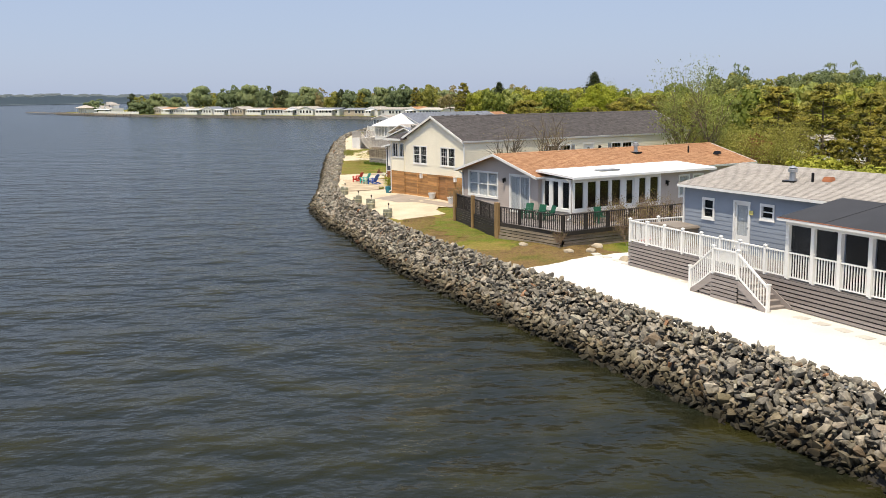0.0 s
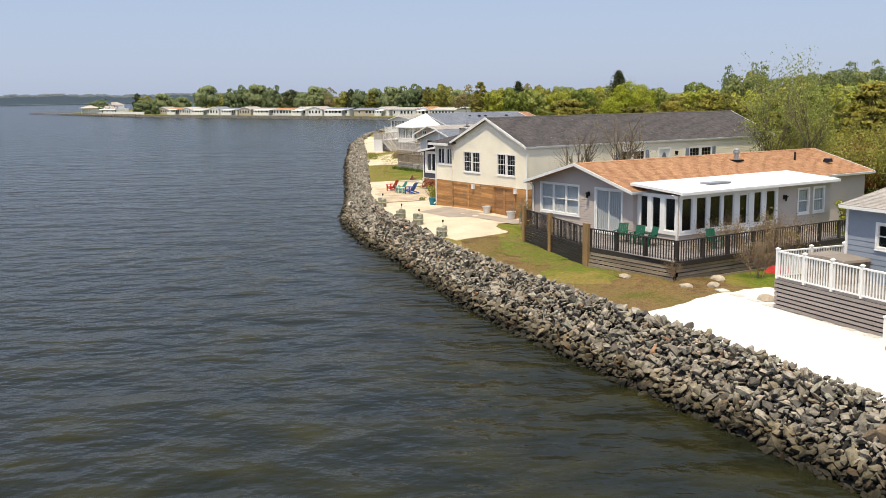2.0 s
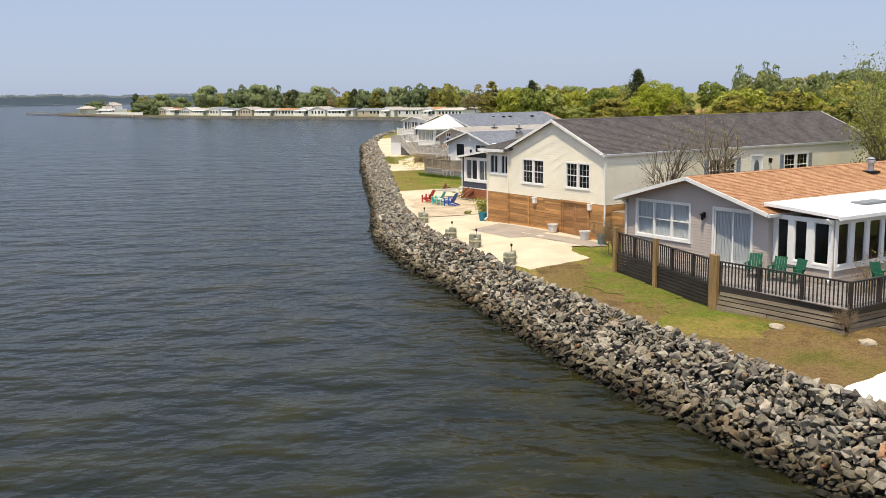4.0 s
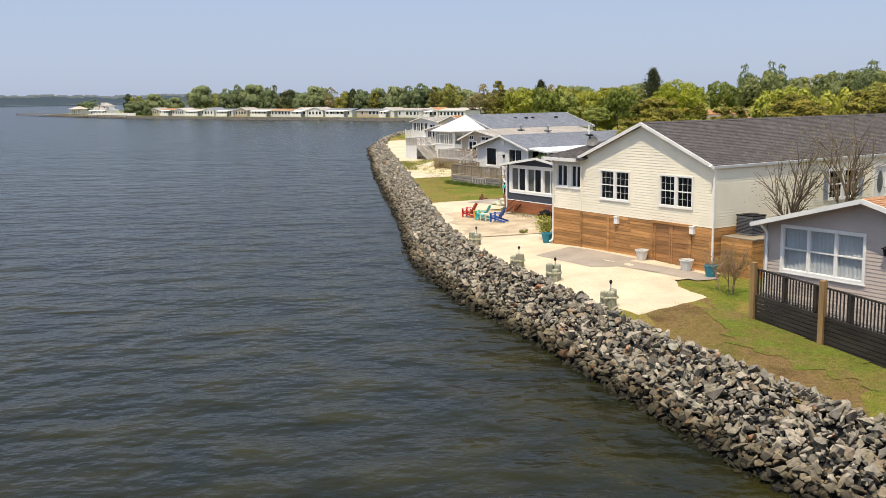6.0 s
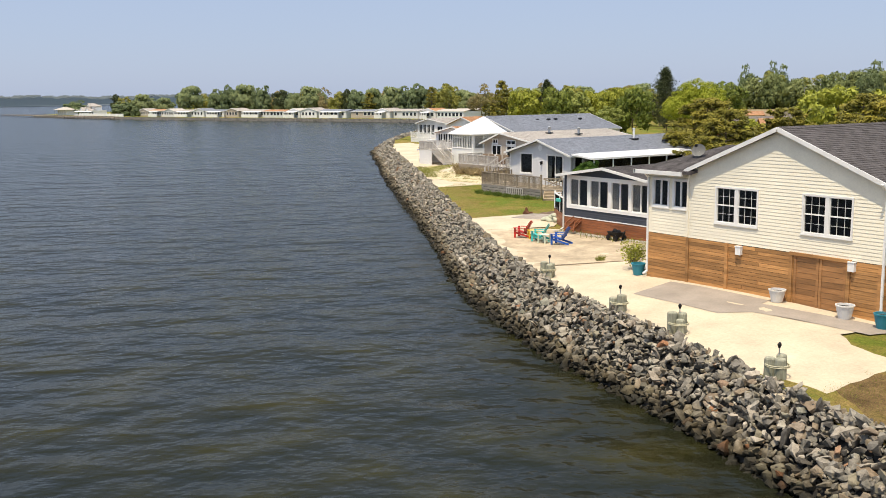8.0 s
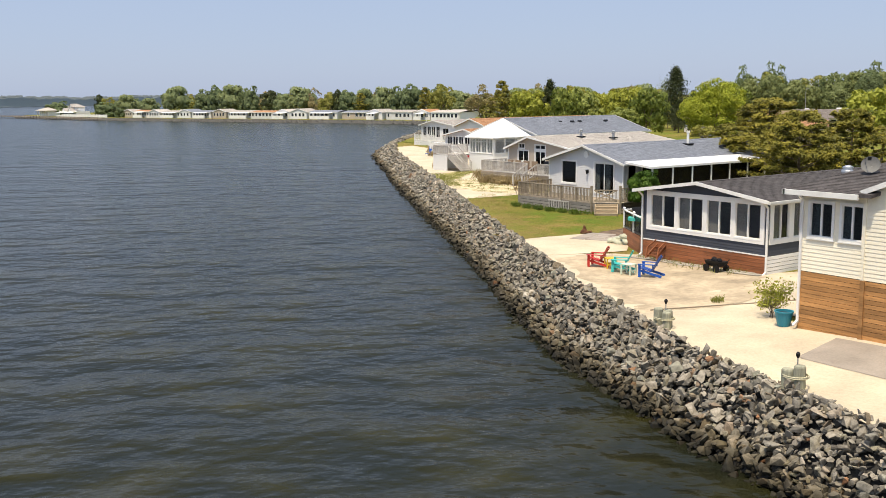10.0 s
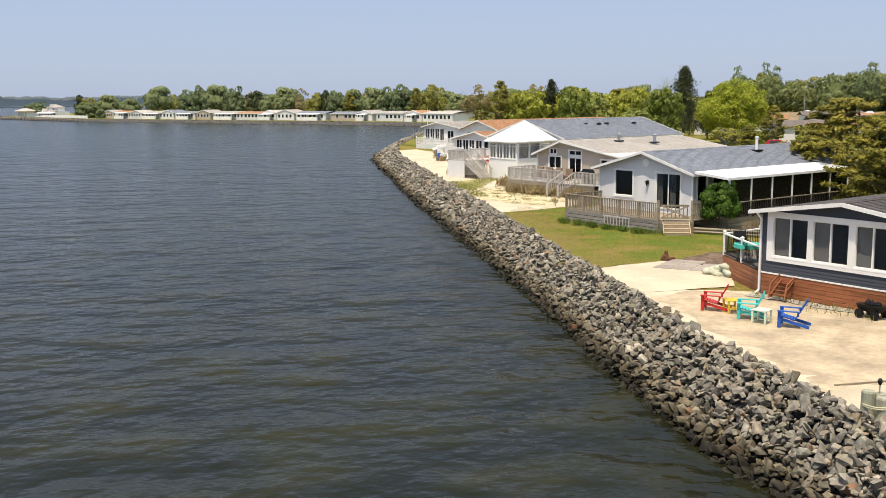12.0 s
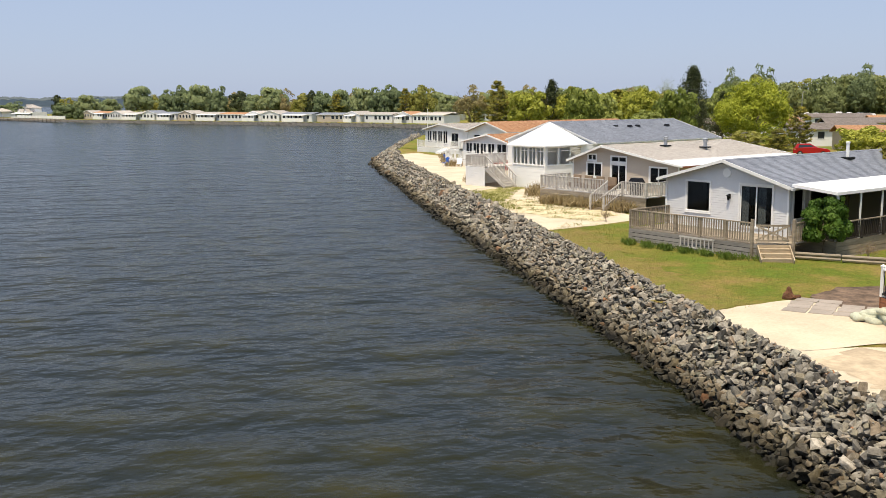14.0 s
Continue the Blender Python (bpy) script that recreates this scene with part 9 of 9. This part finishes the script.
tufts("sprouting_grass", [(-112.5 - 1.05 * k, 61.5 + 0.56 * k + 1.6 * (k % 3), 0.6, 60) for k in range(14)] + [(-118 - 1.3 * k, 67.3 + 0.4 * k, 0.7, 50) for k in range(6)] + [(-196 + 1.1 * k, 107.5 - 0.35 * k, 0.8, 70) for k in range(8)] + [(-126.5 - 0.8 * k, 67.0 + 0.95 * k, 1.1, 190) for k in range(9)] + [(-114.5 - 0.9 * k, 63.6 + 1.9 * (k * 5 % 3) / 2 + 0.25 * k, 0.35, 34) for k in range(12)], 0.22, GRASSBLADE, "thin spring grass sprouting from the sand", 6)
rgx = random.Random(4)
lawn = []
for k in range(900):
    x = rgx.uniform(-112, -92)
    y = rgx.uniform(along(CREST, x) + 0.6, 58.5 + (x + 92) * -0.25)
    lawn.append((x, y, 0.6, 16))
for k in range(420):
    x = rgx.uniform(-56, -38)
    y = rgx.uniform(along(CREST, x) + 0.9, 35.5)
    lawn.append((x, y, 0.5, 14))
tufts("lawn_grass", lawn, 0.11, GRASSBLADE, "short uneven lawn grass behind the stones", 3)

# boulders and a red barrow beside the dark deck
for k, (x, y, q) in enumerate(((-41.6, 32.6, 0.24), (-38.7, 33.3, 0.24), (-38.2, 34.4, 0.27), (-35.2, 34.0, 0.36), (-39.0, 35.6, 0.28))):
    bm = bmesh.new()
    bmesh.ops.create_icosphere(bm, subdivisions=2, radius=1.0)
    for v in bm.verts:
        v.co = Vector((v.co.x * 1.25, v.co.y * 0.9, v.co.z * 0.6)) * (1 + 0.3 * noise.noise(v.co * 1.4 + Vector((3.0 * k, 0, 0))))
    me = bpy.data.meshes.new("boulder")
    bm.to_mesh(me)
    bm.free()
    tagged(link("boulder", me, stuff_mat("pale_brown_boulder", (0.42, 0.36, 0.27), 0.9, 0.15, 2, 8, relief=0.5, depth=0.03), None, at=pose(x, y, gz(x, y) + q * 0.2, 0, 0, 50 * k) @ Matrix.Scale(q, 4)), "pale brown boulder on the sandy lawn", "boulder", "boulders by the deck")
WB_ = thing("wheelbarrow", pose(-38.8, 39.4, gz(-38, 39), 0, 0, 20), "red overturned wheelbarrow tub beside the deck", "wheelbarrow")
s = Shape()
s.hexa([(-0.6, -0.35, 0.03), (0.6, -0.35, 0.03), (0.6, 0.35, 0.03), (-0.6, 0.35, 0.03), (-0.35, -0.22, 0.3), (0.4, -0.22, 0.3), (0.4, 0.22, 0.3), (-0.35, 0.22, 0.3)])
part("tub", s, RED_P, WB_)
for e in (-0.2, 0.2):
    s = Shape()
    s.tube((-0.9, e, 0.12), (0.6, e * 0.4, 0.36), 0.02, 0.02, 6)
    part("handle", s, WEATHERED, WB_)
s = Shape()
s.tube((0.62, -0.04, 0.36), (0.62, 0.04, 0.36), 0.17, 0.17, 14)
part("wheel", s, BLACKMETAL, WB_)

# boats laid up beyond the lane
for k in range(8):
    x, y = -232 - 9 * (k % 4) + 2.0 * (k // 4), 288 + 9 * (k % 4) + 16 * (k // 4)
    o = thing("boat", pose(x, y, gz(x, y) + 0.3, 0, 0, 30 + 25 * (k % 3)), "white motor boat laid up by the marsh", "boat", "boats by the marsh")
    s = Shape()
    s.hexa([(-2.6, -0.5, 0), (2.0, -0.4, 0), (2.0, 0.4, 0), (-2.6, 0.5, 0), (-2.8, -1.1, 1.1), (3.4, -0.3, 1.3), (3.4, 0.3, 1.3), (-2.8, 1.1, 1.1)])
    part("hull", s, WHITE, o)
    s = Shape()
    s.hexa([(-1.0, -0.8, 1.15), (1.2, -0.6, 1.2), (1.2, 0.6, 1.2), (-1.0, 0.8, 1.15), (-0.8, -0.6, 2.0), (0.5, -0.5, 2.0), (0.5, 0.5, 2.0), (-0.8, 0.6, 2.0)])
    part("cabin", s, WHITESIDE, o)
    s = Shape()
    s.box(-1.6, -0.25, -0.35, 1.2, 0.25, 0.02)
    part("cradle", s, WEATHERED, o)

# street lamp beyond the lane
o = thing("street_lamp", (-276.8, 339.5, 1.7), "tall grey street lamp beyond the marsh", "street lamp")
s = Shape()
s.tube((0, 0, 0), (0, 0, 8.6), 0.14, 0.09, 8)
part("pole", s, STEEL, o)
s = Shape()
s.tube((0, 0, 8.5), (1.6, -1.6, 9.0), 0.07, 0.05, 6)
part("arm", s, STEEL, o)
s = Shape()
s.box(1.3, -2.0, 8.9, 2.1, -1.4, 9.1)
part("lantern", s, STEEL, o)

# ---- stone sea wall ----
def stone_mat(name, src):
    """Quarried stone: greys with olive, brown and rust pieces; a dark wet foot at the waterline."""
    m, nt, b = nodes_of(name)
    r = nt.nodes.new("ShaderNodeObjectInfo").outputs["Random"] if src == "object" else nt.nodes.new("ShaderNodeNewGeometry").outputs["Random Per Island"]
    c = ramp(nt, r, [(0.0, (0.10, 0.10, 0.10)), (0.18, (0.21, 0.212, 0.205)), (0.36, (0.31, 0.308, 0.295)), (0.5, (0.17, 0.178, 0.172)), (0.62, (0.37, 0.362, 0.34)), (0.73, (0.26, 0.257, 0.21)), (0.82, (0.225, 0.185, 0.145)), (0.9, (0.47, 0.46, 0.435)), (0.975, (0.27, 0.30, 0.28)), (1.0, (0.34, 0.18, 0.10))])
    g = noise_node(nt, 7, 6, 0.65)
    c = mixc(nt, 0.6, c, ramp(nt, g, [(0.36, (0.3, 0.29, 0.27)), (0.6, (1.0, 1.0, 1.0))]), "MULTIPLY")
    c = mixc(nt, 0.35, c, ramp(nt, noise_node(nt, 2.3, 4), [(0.42, (0.70, 0.67, 0.61)), (0.6, (1, 1, 1))]), "MULTIPLY")
    sep = nt.nodes.new("ShaderNodeSeparateXYZ")
    nt.links.new(nt.nodes.new("ShaderNodeNewGeometry").outputs["Position"], sep.inputs[0])
    add = nt.nodes.new("ShaderNodeMath")
    add.operation = "MULTIPLY_ADD"
    nt.links.new(noise_node(nt, 1.3, 3), add.inputs[0])
    add.inputs[1].default_value = 0.45
    wet = nt.nodes.new("ShaderNodeMath")
    wet.operation = "MULTIPLY"
    wet.inputs[1].default_value = 0.82
    nt.links.new(sep.outputs["Z"], wet.inputs[0])
    nt.links.new(wet.outputs[0], add.inputs[2])
    c = mixc(nt, 1.0, c, (1.12, 1.07, 1.0), "MULTIPLY")
    tide = ramp(nt, add.outputs[0], [(0.36, (0.08, 0.075, 0.05)), (0.54, (0.32, 0.28, 0.20)), (0.74, (0.64, 0.58, 0.47)), (0.92, (0.92, 0.88, 0.82))])
    c = mixc(nt, 1.0, c, tide, "MULTIPLY")
    nt.links.new(c, b.inputs["Base Color"])
    b.inputs["Roughness"].default_value, b.inputs["Specular IOR Level"].default_value = 0.8, 0.3
    bump(nt, b, g, 0.8, 0.05)
    return m


ROCK_ONE, ROCK_MANY = stone_mat("quarry_stone_piece", "object"), stone_mat("quarry_stone_heap", "island")


def rock_shape(seed):
    """An angular block: the hull of a few points on a squashed body."""
    rg = random.Random(seed)
    bm = bmesh.new()
    dims = Vector((rg.uniform(1.0, 1.5), rg.uniform(0.7, 1.1), rg.uniform(0.42, 0.75)))
    for k in range(13):
        p = Vector((rg.gauss(0, 1), rg.gauss(0, 1), rg.gauss(0, 1))).normalized() * rg.uniform(0.75, 1.15)
        p = Vector((max(-0.8, min(0.8, p.x)) * dims.x, max(-0.75, min(0.75, p.y)) * dims.y, max(-0.8, min(0.7, p.z)) * dims.z))
        bm.verts.new(p)
    bmesh.ops.convex_hull(bm, input=bm.verts)
    bmesh.ops.delete(bm, geom=[v for v in bm.verts if not v.link_faces], context="VERTS")
    bm.normal_update()
    me = bpy.data.meshes.new("stone")
    bm.to_mesh(me)
    bm.free()
    me.materials.append(ROCK_ONE)
    return me


rocks = [rock_shape(100 + k) for k in range(16)]
rock_data = []
for me in rocks:
    co = np.zeros(len(me.vertices) * 3)
    me.vertices.foreach_get("co", co)
    rock_data.append((co.reshape(-1, 3), [tuple(p.vertices) for p in me.polygons]))
wall_thing = tagged(new("riprap_wall"), "sea wall of loose angular grey and brown quarry stones", "sea wall", kind="structure")
rg = random.Random(77)
heap_v, heap_f, one = [], [], 0
x = 30.0


def lay(x, u, size, lift):
    """One stone, u across the bank from toe to crest."""
    global one, heap_v, heap_f
    yt, yc = along(TOE, x), along(CREST, x)
    y = yt + (yc - yt) * u
    top = gz(x, yc) + 0.25
    prof = -0.3 + (top + 0.3) * min(1.0, max(0.0, u + 0.05) / 0.92) ** 0.9 if u < 0.9 else top - (u - 0.9) * 1.2
    i = rg.randrange(len(rocks))
    m = Matrix.Translation((x, y, prof + lift)) @ Euler((rg.gauss(0, 0.6), rg.gauss(0, 0.6), rg.uniform(0, 6.28))).to_matrix().to_4x4() @ Matrix.Scale(size, 4)
    if -66 < x < -44 and one < 300 and rg.random() < 0.22:
        part("stone", rocks[i], None, wall_thing, at=m)
        one += 1
        return
    co, fs = rock_data[i]
    k = len(heap_v)
    a = np.array(m)
    heap_v += (co @ a[:3, :3].T + a[:3, 3]).tolist()
    heap_f += [tuple(q + k for q in f) for f in fs]


while x > -236:
    near = -112 < x < 5
    step = 0.142 if near else (0.23 if x > -165 else 0.36)
    base = 0.12 if near else (0.17 if x > -165 else 0.26)
    yt, yc = along(TOE, x), along(CREST, x)
    slope = (along(CREST, x + 1) - along(CREST, x - 1)) / 2
    width = (yc - yt) / math.sqrt(1 + slope * slope) * 1.25 + 0.9
    n = int(width / (base * 1.32)) + 1
    for k in range(n):
        u = -0.05 + 1.13 * (k + rg.uniform(0.1, 0.9)) / n
        sz = base * rg.lognormvariate(-0.1, 0.46) * (1.22 if u < 0.35 else 1.0)
        sz = max(min(sz, base * 2.1), base * 0.5)
        lay(x + rg.uniform(-step / 2, step / 2), u, sz, rg.uniform(-0.24, 0.13))
    x -= step / math.sqrt(1 + slope * slope)
me = bpy.data.meshes.new("stone_heap")
me.from_pydata(heap_v, [], heap_f)
me.materials.append(ROCK_MANY)
heap = part("stone_heap", me, None, wall_thing)
heap["kind"] = "stuff"
